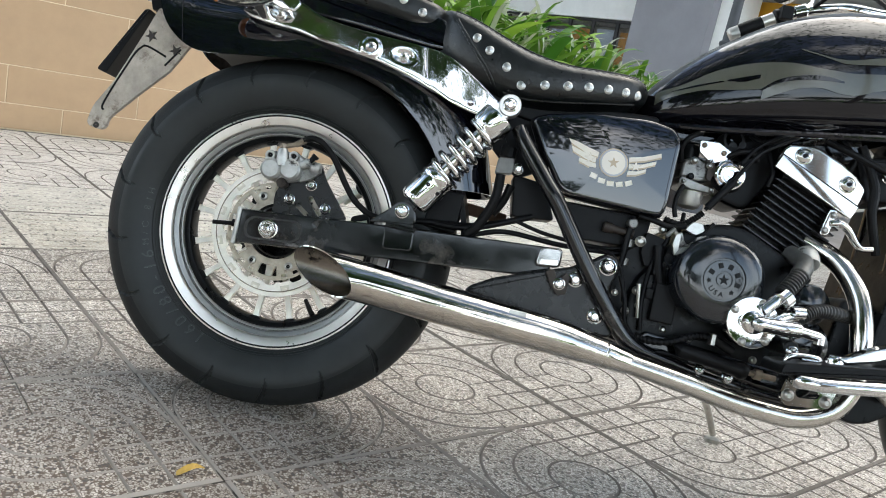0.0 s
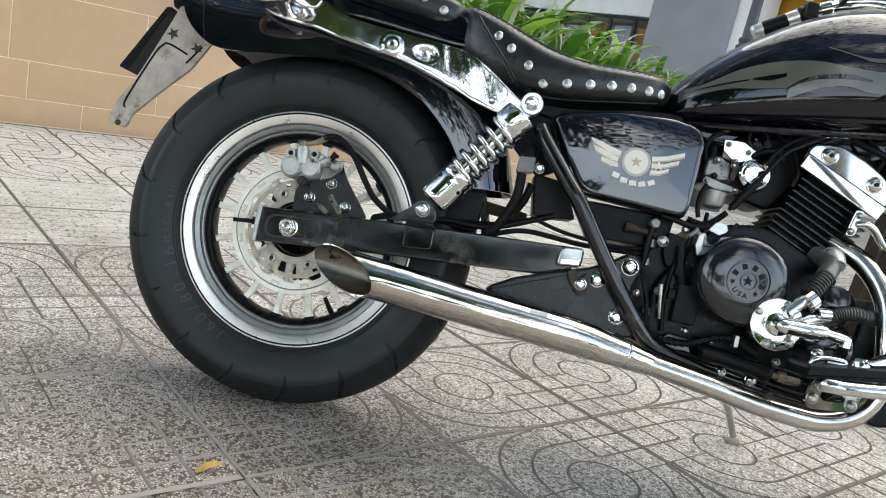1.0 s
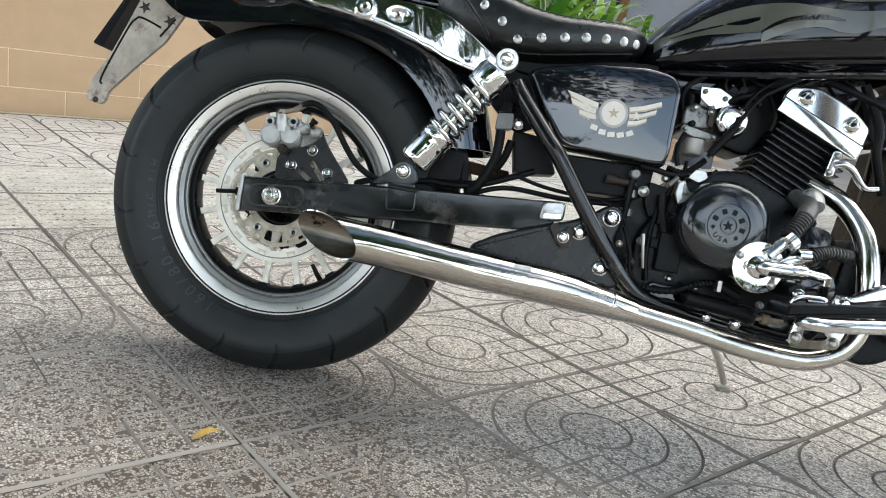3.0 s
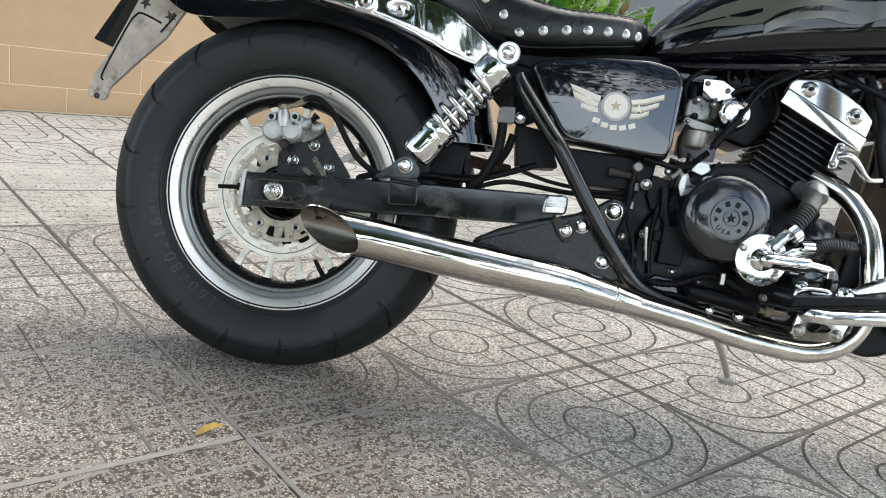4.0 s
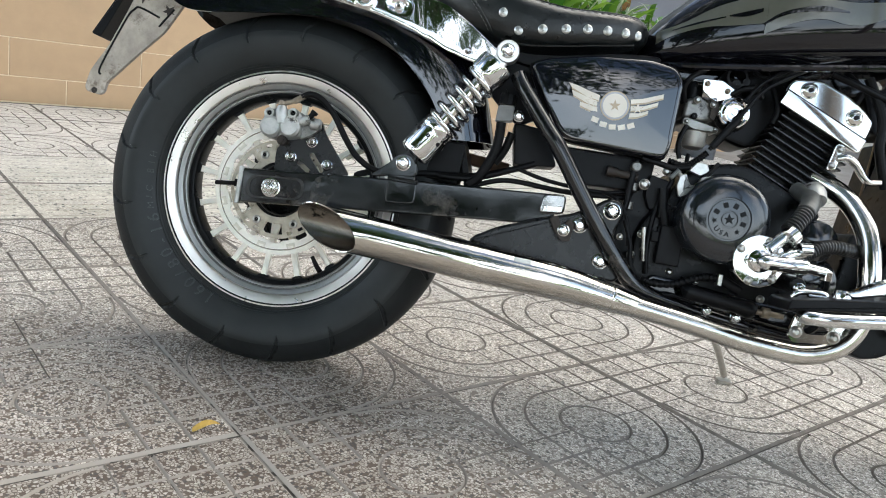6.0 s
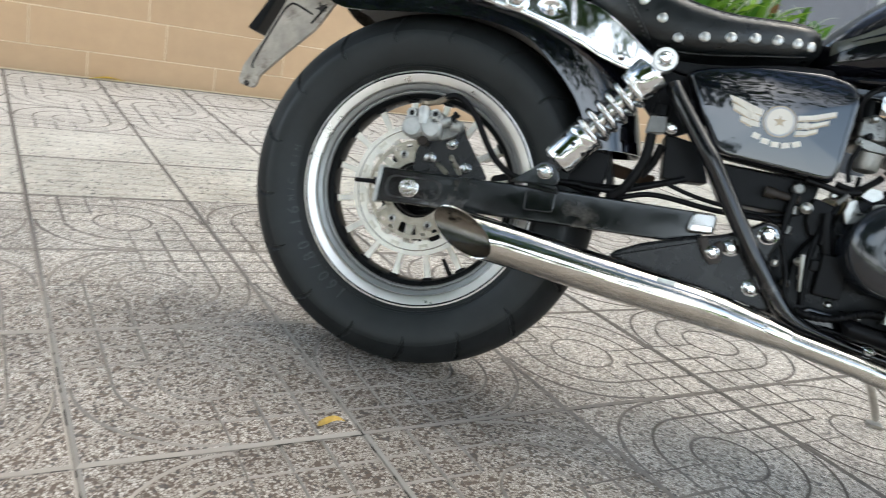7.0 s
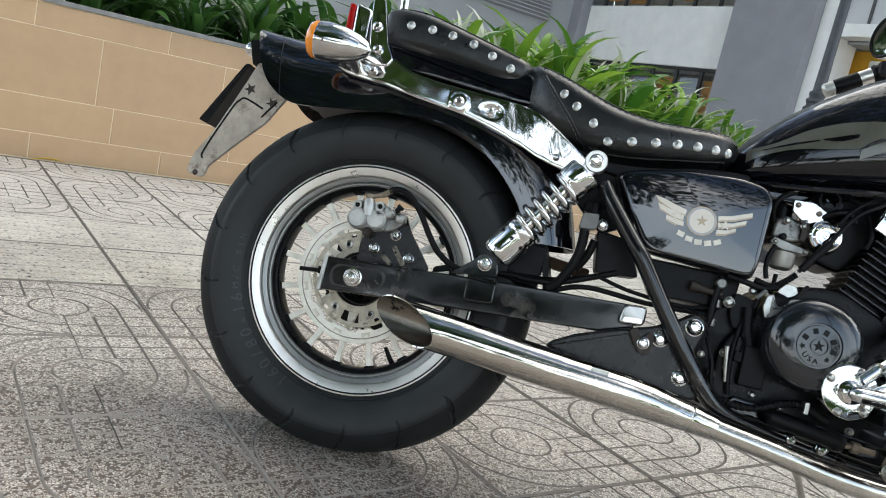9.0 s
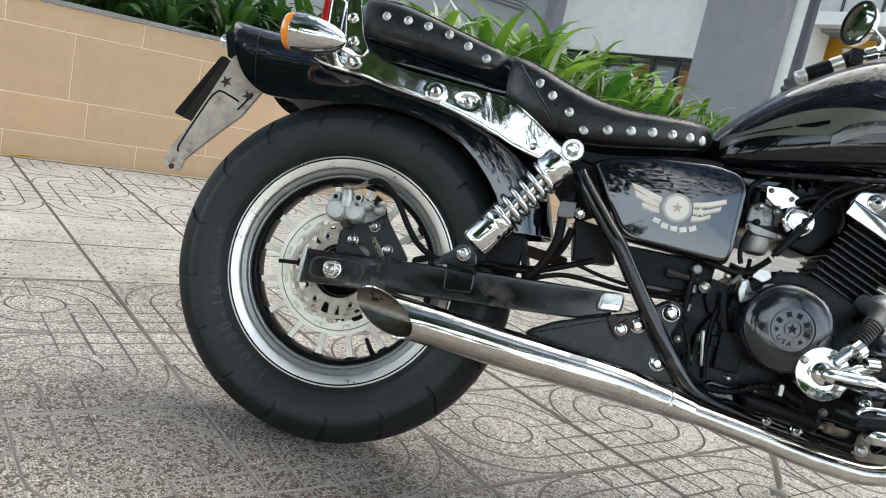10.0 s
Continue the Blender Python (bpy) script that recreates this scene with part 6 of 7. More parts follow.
# sprocket side and chain guard seen through the wheel
bm = bmesh.new()
lathe(bm, [(0.045, 0.055), (0.095, 0.055), (0.095, 0.060), (0.045, 0.060)], 80, pose(AX, 0, AZ), closed=True, wobble=lambda k, j: 0.005 if j in (1, 2) and k % 2 else 0.0)
part("sprocket", bm, M["satin"], bike)
bm = bmesh.new()
prism(bm, rounded([(0.12, 0.345), (0.185, 0.365), (0.188, 0.40), (0.165, 0.425), (0.145, 0.41), (0.150, 0.39), (0.115, 0.375)], 0.008), 0.020, 0.026)
part("torque_bracket", bm, M["satin"], bike)
bm = bmesh.new()
prism(bm, rounded([(0.09, 0.395), (0.15, 0.437), (0.145, 0.45), (0.085, 0.41)], 0.006), 0.060, 0.068)
part("chain_guard", bm, M["disc"], bike, "pale chain guard")

# reservoir, panels and cables under the seat
bm = bmesh.new()
prism(bm, rounded([(0.360, 0.496), (0.389, 0.500), (0.388, 0.527), (0.361, 0.523)], 0.005), -0.128, -0.098, 0.002)
res = part("brake_reservoir", bm, mat("smoky plastic", (0.20, 0.20, 0.19), 0.35, 0, 30, 0.2), bike, "smoky grey brake fluid reservoir")
bm = bmesh.new()
lathe(bm, [(0.0005, 0.545), (0.0135, 0.545), (0.0148, 0.542), (0.0148, 0.527), (0.0005, 0.527)], 24, pose(0.3755, -0.113, 0), axis="Z", wobble=lambda k, j: -0.0008 if k % 2 else 0.0)
part("cap", bm, M["plastic"], res, "ribbed black cap")
bolt("reservoir_bolt", 0.398, -0.120, 0.511, 0.0085, res, M["chrome"], 0.007)
hose("reservoir_hose", [(0.371, -0.112, 0.497), (0.370, -0.110, 0.452), (0.352, -0.105, 0.405), (0.335, -0.100, 0.385)], 0.0085, bike)
hose("reservoir_hose", [(0.392, -0.095, 0.485), (0.385, -0.09, 0.455), (0.372, -0.085, 0.43)], 0.007, bike)
bm = bmesh.new()
prism(bm, rounded([(0.392, 0.505), (0.45, 0.50), (0.478, 0.440), (0.405, 0.432)], 0.008), -0.090, -0.02, 0.004)
part("tool_box", bm, M["plastic"], bike)
bm = bmesh.new()
prism(bm, rounded([(0.480, 0.478), (0.64, 0.482), (0.635, 0.425), (0.520, 0.418)], 0.006), -0.095, 0.06, 0.004)
part("battery_box", bm, M["plastic"], bike)
bm = bmesh.new()
prism(bm, rounded([(0.26, 0.452), (0.40, 0.440), (0.40, 0.420), (0.26, 0.430)], 0.004), 0.0, 0.03, 0.003)
part("rusty_bar", bm, mat("rusty bar", (0.09, 0.05, 0.03), 0.8, 0.2, 20, 0.5, 0.3, 80), bike, "rusty brown frame bar")
bm = bmesh.new()
prism(bm, rounded([(0.255, 0.385), (0.315, 0.382), (0.318, 0.455), (0.262, 0.455)], 0.006), -0.075, 0.06, 0.004)
part("splash_guard", bm, M["plastic"], bike)
bm = bmesh.new()
prism(bm, rounded([(0.225, 0.700), (0.40, 0.645), (0.62, 0.655), (0.62, 0.615), (0.40, 0.602), (0.30, 0.62)], 0.01), -0.085, 0.085, 0.006)
part("seat_pan", bm, M["plastic"], bike)
bm = bmesh.new()
prism(bm, rounded([(-0.06, 0.745), (0.22, 0.745), (0.26, 0.690), (0.20, 0.690), (0.06, 0.702), (-0.04, 0.705)], 0.01), -0.088, 0.088, 0.006)
part("pillion_base", bm, M["black"], bike)
hose("cable", [(0.281, -0.092, 0.392), (0.34, -0.094, 0.398), (0.412, -0.092, 0.427), (0.44, -0.09, 0.44)], 0.0055, bike)
hose("cable", [(0.345, -0.095, 0.386), (0.40, -0.095, 0.404), (0.499, -0.095, 0.402), (0.60, -0.095, 0.409)], 0.0045, bike)
hose("cable", [(0.41, -0.095, 0.427), (0.47, -0.095, 0.415), (0.56, -0.095, 0.412), (0.62, -0.095, 0.425)], 0.0035, bike)
hose("fuel_valve", [(0.607, -0.108, 0.475), (0.604, -0.110, 0.455), (0.602, -0.110, 0.433), (0.600, -0.110, 0.395), (0.588, -0.110, 0.36)], 0.0055, bike)
bm = bmesh.new()
cyl_y(bm, 0.606, 0.463, 0.0085, -0.095, -0.118, 16)
part("valve_cap", bm, M["carb"], bike)
bm = bmesh.new()
rod(bm, (0.575, -0.105, 0.448), (0.612, -0.106, 0.446), 0.0065)
rod(bm, (0.560, -0.105, 0.449), (0.576, -0.105, 0.448), 0.009)
part("hose_joint", bm, M["rust"], bike)
hose("breather", [(0.655, -0.120, 0.435), (0.660, -0.122, 0.40), (0.672, -0.124, 0.36), (0.680, -0.124, 0.318)], 0.0085, bike)
bm = bmesh.new()
box(bm, 0.660, 0.700, -0.135, -0.112, 0.310, 0.375, 0.004, 2)
part("connector_block", bm, M["plastic"], bike)
hose("wire", [(0.600, -0.130, 0.372), (0.615, -0.134, 0.335), (0.622, -0.134, 0.30), (0.645, -0.13, 0.272)], 0.004, bike)
for x, z, r in ((0.623, 0.436, 0.008), (0.633, 0.354, 0.006), (0.622, 0.317, 0.0062), (0.640, 0.330, 0.004)):
    bolt("case_bolt", x, -0.119, z, r, engine, M["bolt_steel"], 0.007)
bolt("cover_screw", 0.414, -0.128, 0.553, 0.0062, cover, M["plastic"], 0.005)
for x, z in ((0.759, 0.248), (0.808, 0.245)):
    bolt("sump_bolt", x, -0.128, z, 0.0085, engine, M["chrome"], 0.009)
# small bracket under the pivot cap
bm = bmesh.new()
prism(bm, rounded([(0.475, 0.352), (0.487, 0.360), (0.497, 0.342), (0.508, 0.358), (0.516, 0.350), (0.514, 0.322), (0.500, 0.318), (0.488, 0.330)], 0.004), -0.166, -0.156, 0.002)
part("peg_bracket", bm, M["rust"], plate, "rusty clip")
bolt("peg_bolt", 0.500, -0.166, 0.337, 0.0085, plate, M["chrome"], 0.008)
# lower rear engine hoses and cylinder
bm = bmesh.new()
tube(bm, [(0.710, -0.150, 0.276), (0.716, -0.150, 0.276), (0.722, -0.150, 0.274), (0.800, -0.150, 0.266), (0.818, -0.150, 0.264), (0.828, -0.150, 0.262)], [0.008, 0.011, 0.0125, 0.0125, 0.0155, 0.012], 16, 4)
part("brake_master_cylinder", bm, M["plastic"], bike, "black rear brake master cylinder")
hose("corrugated_hose", [(0.640, -0.145, 0.282), (0.66, -0.148, 0.278), (0.696, -0.148, 0.283), (0.725, -0.148, 0.297), (0.748, -0.146, 0.304), (0.772, -0.146, 0.302)], 0.0062, bike, 4)
bm = bmesh.new()
rod(bm, (0.765, -0.146, 0.304), (0.800, -0.146, 0.290), 0.0085)
part("hose_end", bm, M["plastic"], bike)
bm = bmesh.new()
box(bm, 0.760, 0.767, -0.158, -0.138, 0.293, 0.312, 0.001, 1)
part("hose_clip", bm, M["bolt_steel"], bike)
bm = bmesh.new()
rod(bm, (0.828, -0.150, 0.263), (0.875, -0.150, 0.262), 0.005)
rod(bm, (0.840, -0.150, 0.263), (0.852, -0.150, 0.2625), 0.009)
part("push_rod", bm, M["disc_dirty"], bike)
bm = bmesh.new()
prism(bm, rounded([(0.64, 0.262), (0.93, 0.232), (0.95, 0.25), (0.95, 0.27), (0.66, 0.292)], 0.01), -0.125, -0.10, 0.006)
part("lower_rail", bm, M["frame_black"], bike)

# carburettor, chrome dome, plate and throttle cables
bm = bmesh.new()
prism(bm, rounded([(0.669, 0.590), (0.690, 0.599), (0.714, 0.594), (0.722, 0.562), (0.700, 0.556), (0.668, 0.560)], 0.006), -0.098, -0.02, 0.006, 3)
carb = part("carburettor", bm, M["carb"], bike, "grimy cast alloy carburettor")
bowl_m = worn(mat("pale cast bowl", (0.40, 0.385, 0.35), 0.42, 0.6, 40, 0.2, 0.1, 250), (0.09, 0.08, 0.065), 40, 0.60, 0.70)
bm = bmesh.new()
lathe(bm, [(0.0005, 0.511), (0.012, 0.5115), (0.0185, 0.515), (0.0215, 0.522), (0.0225, 0.541), (0.0005, 0.541)], 28, pose(0.697, -0.078, 0), axis="Z")
part("float_bowl", bm, bowl_m, carb, "pale cast float bowl")
bm = bmesh.new()
prism(bm, rounded([(0.667, 0.553), (0.671, 0.560), (0.729, 0.549), (0.728, 0.5415), (0.690, 0.541), (0.669, 0.547)], 0.002, 2), -0.106, -0.03, 0.002)
part("bowl_flange", bm, M["carb"], carb)
bm = bmesh.new()
lathe(bm, [(0.0005, 0.622), (0.014, 0.621), (0.016, 0.614), (0.016, 0.585), (0.0005, 0.585)], 24, pose(0.684, -0.070, 0), axis="Z")
part("slide_tower", bm, M["satin"], carb)
for x, z, r in ((0.6855, 0.590, 0.0055), (0.712, 0.586, 0.0045), (0.722, 0.546, 0.0035), (0.674, 0.552, 0.0035)):
    bolt("carb_screw", x, -0.106, z, r, carb, M["bolt_steel"], 0.006)
bm = bmesh.new()
cyl_y(bm, 0.685, 0.563, 0.0055, -0.09, -0.108, 14)
part("jet_cap", bm, M["plastic"], carb)
bm = bmesh.new()
prism(bm, rounded([(0.688, 0.627), (0.721, 0.629), (0.750, 0.614), (0.736, 0.600), (0.714, 0.590), (0.690, 0.607)], 0.004), -0.106, -0.100, 0.002)
cpl = part("chrome_plate", bm, M["chrome"], bike, "chromed triangular plate")
bolt("plate_screw", 0.6965, -0.106, 0.619, 0.004, cpl, M["disc_dirty"], 0.004)
bolt("plate_screw", 0.731, -0.106, 0.612, 0.004, cpl, M["disc_dirty"], 0.004)
DX, DZ = 0.7465, 0.5775
bm = bmesh.new()
lathe(bm, [(0.0265, -0.05), (0.0265, -0.108), (0.0252, -0.113), (0.0225, -0.1145), (0.0195, -0.1120), (0.0160, -0.1138), (0.0120, -0.1125), (0.0080, -0.1135), (0.0040, -0.1128), (0.0005, -0.1132)], 36, pose(DX, 0, DZ))
dome = part("air_valve", bm, M["chrome"], bike, "round chromed cap beside the carburettor")
bm = bmesh.new()
lathe(bm, [(0.0265, -0.02), (0.0305, -0.02), (0.0305, -0.100), (0.0265, -0.103)], 30, pose(DX, 0, DZ))
part("rubber_boot", bm, M["plastic"], dome)
bm = bmesh.new()
lathe(bm, [(0.0135, -0.06), (0.0175, -0.06), (0.0175, -0.102), (0.0135, -0.102)], 24, pose(0.744, 0, 0.639), closed=True)
part("breather_ring", bm, M["plastic"], bike)
hose("throttle_cable", [(0.855, -0.108, 0.672), (0.83, -0.112, 0.666), (0.784, -0.116, 0.634), (0.760, -0.118, 0.60)], 0.0032, bike)
hose("throttle_cable", [(0.870, -0.112, 0.672), (0.847, -0.116, 0.664), (0.80, -0.124, 0.633), (0.777, -0.126, 0.611), (0.742, -0.126, 0.552), (0.715, -0.124, 0.510)], 0.0034, bike)
hose("cable_boot", [(0.752, -0.126, 0.566), (0.735, -0.126, 0.541), (0.718, -0.125, 0.514)], 0.0066, bike)
hose("cable_boot", [(0.714, -0.120, 0.505), (0.700, -0.118, 0.490), (0.682, -0.116, 0.478), (0.655, -0.112, 0.482)], 0.0055, bike, 5)
bm = bmesh.new()
prism(bm, rounded([(0.674, 0.460), (0.684, 0.465), (0.691, 0.450), (0.685, 0.438), (0.693, 0.430), (0.708, 0.432), (0.709, 0.423), (0.692, 0.418), (0.677, 0.425), (0.671, 0.441)], 0.003), -0.135, -0.127, 0.003)
lev = part("clutch_arm", bm, M["bolt_steel"], bike, "bright clutch release arm")
bolt("arm_bolt", 0.692, -0.135, 0.434, 0.0055, lev, M["disc_dirty"], 0.006)

# air pipe bracket on the cylinder head
bm = bmesh.new()
prism(bm, rounded([(0.917, 0.556), (0.932, 0.556), (0.928, 0.536), (0.924, 0.512), (0.908, 0.510), (0.912, 0.532)], 0.006), -0.118, -0.108, 0.002)
aip = part("air_pipe_flange", bm, M["chrome"], engine, "chromed air pipe flange")
bolt("flange_bolt", 0.925, -0.118, 0.547, 0.0055, aip, M["bolt_steel"], 0.006)
bolt("flange_bolt", 0.916, -0.118, 0.519, 0.0055, aip, M["bolt_steel"], 0.006)
bm = bmesh.new()
tube(bm, [(0.924, -0.116, 0.532), (0.938, -0.120, 0.535), (0.955, -0.118, 0.526), (0.972, -0.114, 0.509), (0.985, -0.110, 0.503), (1.004, -0.106, 0.506)], [0.0065, 0.0068, 0.0068, 0.006, 0.0055, 0.005], 14, 6)
part("air_pipe", bm, M["chrome"], aip)
bm = bmesh.new()
tube(bm, [(0.892, -0.12, 0.475), (0.893, -0.130, 0.466), (0.894, -0.142, 0.454)], [0.017, 0.019, 0.016], 18, 4)
part("hose_elbow", bm, M["cast"], engine)
bm = bmesh.new()
box(bm, -0.062, 0.064, -0.085, 0.085, -0.012, 0.02, 0.004, 1, EM @ pose(0.03, 0, -0.012))
part("exhaust_port", bm, M["satin"], engine)
bm = bmesh.new()
lathe(bm, [(0.036, -0.09), (0.036, -0.11), (0.032, -0.122), (0.018, -0.129), (0.0005, -0.131)], 36, pose(0.918, 0, 0.392))
part("side_dome", bm, M["clutch"], engine)
bm = bmesh.new()
lathe(bm, [(0.045, -0.08), (0.045, -0.10), (0.040, -0.112), (0.020, -0.118), (0.0005, -0.119)], 36, pose(0.925, 0, 0.325))
part("side_dome", bm, M["clutch"], engine)
for p0, p1, r in (((0.858, -0.196, 0.372), (0.878, -0.19, 0.374), 0.011), ((0.838, -0.198, 0.384), (0.848, -0.193, 0.394), 0.0165)):
    bm = bmesh.new()
    rod(bm, p0, p1, r, 18)
    part("hose_clamp", bm, M["chrome"], engine)
bm = bmesh.new()
tube(bm, [(0.835, -0.20, 0.350), (0.85, -0.195, 0.362), (0.87, -0.19, 0.368)], 0.009, 14, 5)
part("outlet", bm, M["chrome"], pump)
hose("fuel_line", [(0.897, -0.222, 0.340), (0.902, -0.220, 0.325), (0.900, -0.215, 0.308)], 0.004, engine)
bm = bmesh.new()
box(bm, 0.892, 0.902, -0.232, -0.216, 0.331, 0.346, 0.001, 1)
part("clip", bm, M["chrome"], engine)
bm = bmesh.new()
box(bm, 0.860, 0.874, -0.172, -0.166, 0.306, 0.340, 0.001, 1)
part("tab", bm, M["bolt_steel"], engine)

# forward footboard, bracket and pedal
bm = bmesh.new()
prism(bm, rounded([(0.818, 0.280), (0.822, 0.298), (1.12, 0.343), (1.12, 0.325)], 0.005), -0.300, -0.215, 0.004)
board = part("footboard_rubber", bm, M["plastic"], bike, "black rubber footboard with chrome rail")
bm = bmesh.new()
tube(bm, [(0.850, -0.275, 0.277), (0.848, -0.292, 0.276), (0.856, -0.302, 0.277), (0.90, -0.304, 0.281), (1.12, -0.304, 0.314)], [0.009, 0.0105, 0.0105, 0.0105, 0.0105], 16, 6)
part("rail", bm, M["chrome"], board, "chrome rail")
bm = bmesh.new()
tube(bm, [(0.838, -0.262, 0.299), (0.842, -0.264, 0.307), (0.856, -0.264, 0.311), (0.880, -0.264, 0.312), (0.882, -0.264, 0.308), (0.858, -0.264, 0.306)], 0.0045, 12, 5)
part("loop", bm, M["chrome"], board)
bm = bmesh.new()
lathe(bm, [(0.0005, 0.324), (0.010, 0.322), (0.014, 0.316), (0.014, 0.309), (0.0005, 0.309)], 20, pose(0.910, -0.258, 0.0), axis="Z")
part("rubber_stop", bm, M["chrome"], board)
bm = bmesh.new()
prism(bm, rounded([(0.900, 0.318), (0.925, 0.326), (0.960, 0.345), (1.05, 0.385), (1.055, 0.37), (0.965, 0.325), (0.92, 0.312)], 0.006), -0.272, -0.245, 0.004)
part("brake_pedal", bm, M["chrome"], board, "chrome brake pedal")
bo = rounded([(0.872, 0.272), (0.865, 0.240), (0.874, 0.229), (0.940, 0.237), (0.952, 0.276), (0.938, 0.282), (0.916, 0.268), (0.90, 0.285), (0.885, 0.282)], 0.006)
bm = bmesh.new()
holed(bm, bo, [rounded([(0.889, 0.262), (0.886, 0.252), (0.892, 0.245), (0.920, 0.248), (0.926, 0.256), (0.914, 0.262), (0.904, 0.268)], 0.004)], -0.205, -0.198)
pb = part("board_bracket", bm, M["chrome"], bike, "chromed footboard bracket")
for x, z in ((0.876, 0.246), (0.934, 0.247)):
    bolt("bracket_bolt", x, -0.205, z, 0.0085, pb, M["bolt_steel"], 0.009)
bm = bmesh.new()
cyl_y(bm, 0.862, 0.318, 0.012, -0.12, -0.215, 16)
part("pedal_pivot", bm, M["satin"], bike)
bolt("pivot_cap", 0.864, -0.215, 0.312, 0.0085, bike, M["chrome"], 0.008)

# steering head, radiator, fork and handlebar
bm = bmesh.new()
prism(bm, rounded([(1.03, 0.62), (1.10, 0.62), (1.16, 0.90), (1.08, 0.92)], 0.02), -0.045, 0.045, 0.01)
part("steering_head", bm, M["frame_black"], bike)
bm = bmesh.new()
prism(bm, rounded([(1.03, 0.33), (1.06, 0.33), (1.10, 0.60), (1.07, 0.60)], 0.008), -0.11, 0.13, 0.006)
part("radiator", bm, M["satin"], bike, "black radiator")
bm = bmesh.new()
prism(bm, rounded([(0.96, 0.66), (1.08, 0.68), (1.07, 0.60), (0.99, 0.585)], 0.012), -0.075, 0.06, 0.008)
part("coil_cover", bm, M["plastic"], bike)
bolt("coil_bolt", 1.02, -0.076, 0.635, 0.009, bike, M["chrome"], 0.008)
hose("wiring", [(0.90, -0.09, 0.672), (0.95, -0.1, 0.655), (1.0, -0.1, 0.64), (1.05, -0.09, 0.635)], 0.006, bike)
hose("wiring", [(0.93, -0.08, 0.68), (0.955, -0.09, 0.652), (0.945, -0.085, 0.62)], 0.0035, bike)
hose("wiring", [(0.96, -0.09, 0.675), (0.99, -0.1, 0.61), (0.995, -0.1, 0.56), (1.02, -0.09, 0.50)], 0.008, bike)
for y in (-0.11, 0.11):
    bm = bmesh.new()
    rod(bm, (1.10, y, 0.93), (1.44, y, 0.30), 0.022, 20)
    part("fork_leg", bm, M["chrome"], bike, "chrome fork leg")
bm = bmesh.new()
tube(bm, [(0.845, 0.350, 0.985), (0.94, 0.325, 1.037), (1.03, 0.27, 1.05), (1.08, 0.14, 1.00), (1.09, 0.0, 0.98), (1.08, -0.14, 1.00), (1.10, -0.20, 1.06)], 0.0125, 16, 8)
bar = part("handlebar", bm, M["chrome"], bike, "chrome pull-back handlebar")
bm = bmesh.new()
tube(bm, [(0.840, 0.352, 0.985), (0.846, 0.350, 0.988), (0.882, 0.342, 1.009), (0.885, 0.341, 1.011)], [0.0165, 0.0175, 0.0175, 0.0165], 18, 1, False)
part("grip", bm, M["plastic"], bar, "black grip sleeve")
bm = bmesh.new()
tube(bm, [(0.820, 0.356, 0.973), (0.823, 0.355, 0.975), (0.842, 0.351, 0.986)], [0.012, 0.0155, 0.016], 18, 1, False)
part("bar_end", bm, M["cast"], bar, "grey grip end")
bm = bmesh.new()
tube(bm, [(0.883, 0.342, 1.010), (0.906, 0.335, 1.023)], 0.0165, 18, 1, False)
part("grip_cuff", bm, M["alloy"], bar, "bright grip cuff")
bm = bmesh.new()
tube(bm, [(0.906, 0.335, 1.023), (0.909, 0.334, 1.025), (0.934, 0.327, 1.034), (0.938, 0.326, 1.036)], [0.016, 0.0205, 0.0205, 0.016], 18, 1, False)
box(bm, 0.908, 0.936, 0.300, 0.330, 1.016, 1.048, 0.005, 2)
part("switch_box", bm, M["plastic"], bar)
bm = bmesh.new()
tube(bm, [(0.944, 0.325, 1.038), (0.947, 0.324, 1.040), (0.966, 0.316, 1.047), (0.970, 0.315, 1.048)], [0.014, 0.0185, 0.0185, 0.014], 18, 1, False)
box(bm, 0.945, 0.968, 0.318, 0.350, 1.040, 1.062, 0.004, 2)
perch = part("lever_perch", bm, M["chrome"], bar, "chrome lever perch")
bm = bmesh.new()
tube(bm, [(0.962, 0.352, 1.052), (0.940, 0.385, 1.040), (0.900, 0.398, 1.018), (0.860, 0.400, 0.996)], [0.007, 0.006, 0.0055, 0.005], 12, 5)
part("clutch_lever", bm, M["chrome"], bar, "chrome clutch lever")
bm = bmesh.new()
tube(bm, [(0.975, 0.30, 1.052), (1.00, 0.26, 1.075), (1.04, 0.20, 1.06), (1.08, 0.12, 0.99)], 0.0045, 10, 6)
part("bar_cable", bm, M["plastic"], bar)
bm = bmesh.new()
tube(bm, [(0.965, 0.32, 1.055), (0.985, 0.35, 1.09), (0.96, 0.40, 1.145)], 0.006, 12, 5)
mirror = part("mirror", bm, M["chrome"], bike, "round chrome handlebar mirror")
MM = pose(0.945, 0.405, 1.146) @ pose(0, 0, 0, 0, 0, 30) @ pose(0, 0, 0, 0, 5, 0) @ Matrix.Diagonal((1, 0.9, 1.12, 1))
bm = bmesh.new()
lathe(bm, [(0.043, -0.004), (0.0465, -0.004), (0.049, 0.002), (0.047, 0.012), (0.030, 0.022), (0.0005, 0.026)], 40, MM, axis="X")
part("mirror_shell", bm, M["chrome"], mirror)
bm = bmesh.new()
bm.faces.new([bm.verts.new(MM @ Vector((-0.0024, 0.044 * math.cos(2 * math.pi * k / 40), 0.044 * math.sin(2 * math.pi * k / 40)))) for k in range(40)])
glass = part("mirror_glass", bm, mat("mirror glass", (0.9, 0.9, 0.9), 0.02, 1.0), mirror)

bm = bmesh.new()
lathe(bm, [(0.0425, -0.0035), (0.0475, -0.0065), (0.0495, -0.003), (0.0475, -0.001)], 40, MM, axis="X", closed=True)
part("mirror_rim", bm, M["plastic"], mirror, "dark rubber rim")

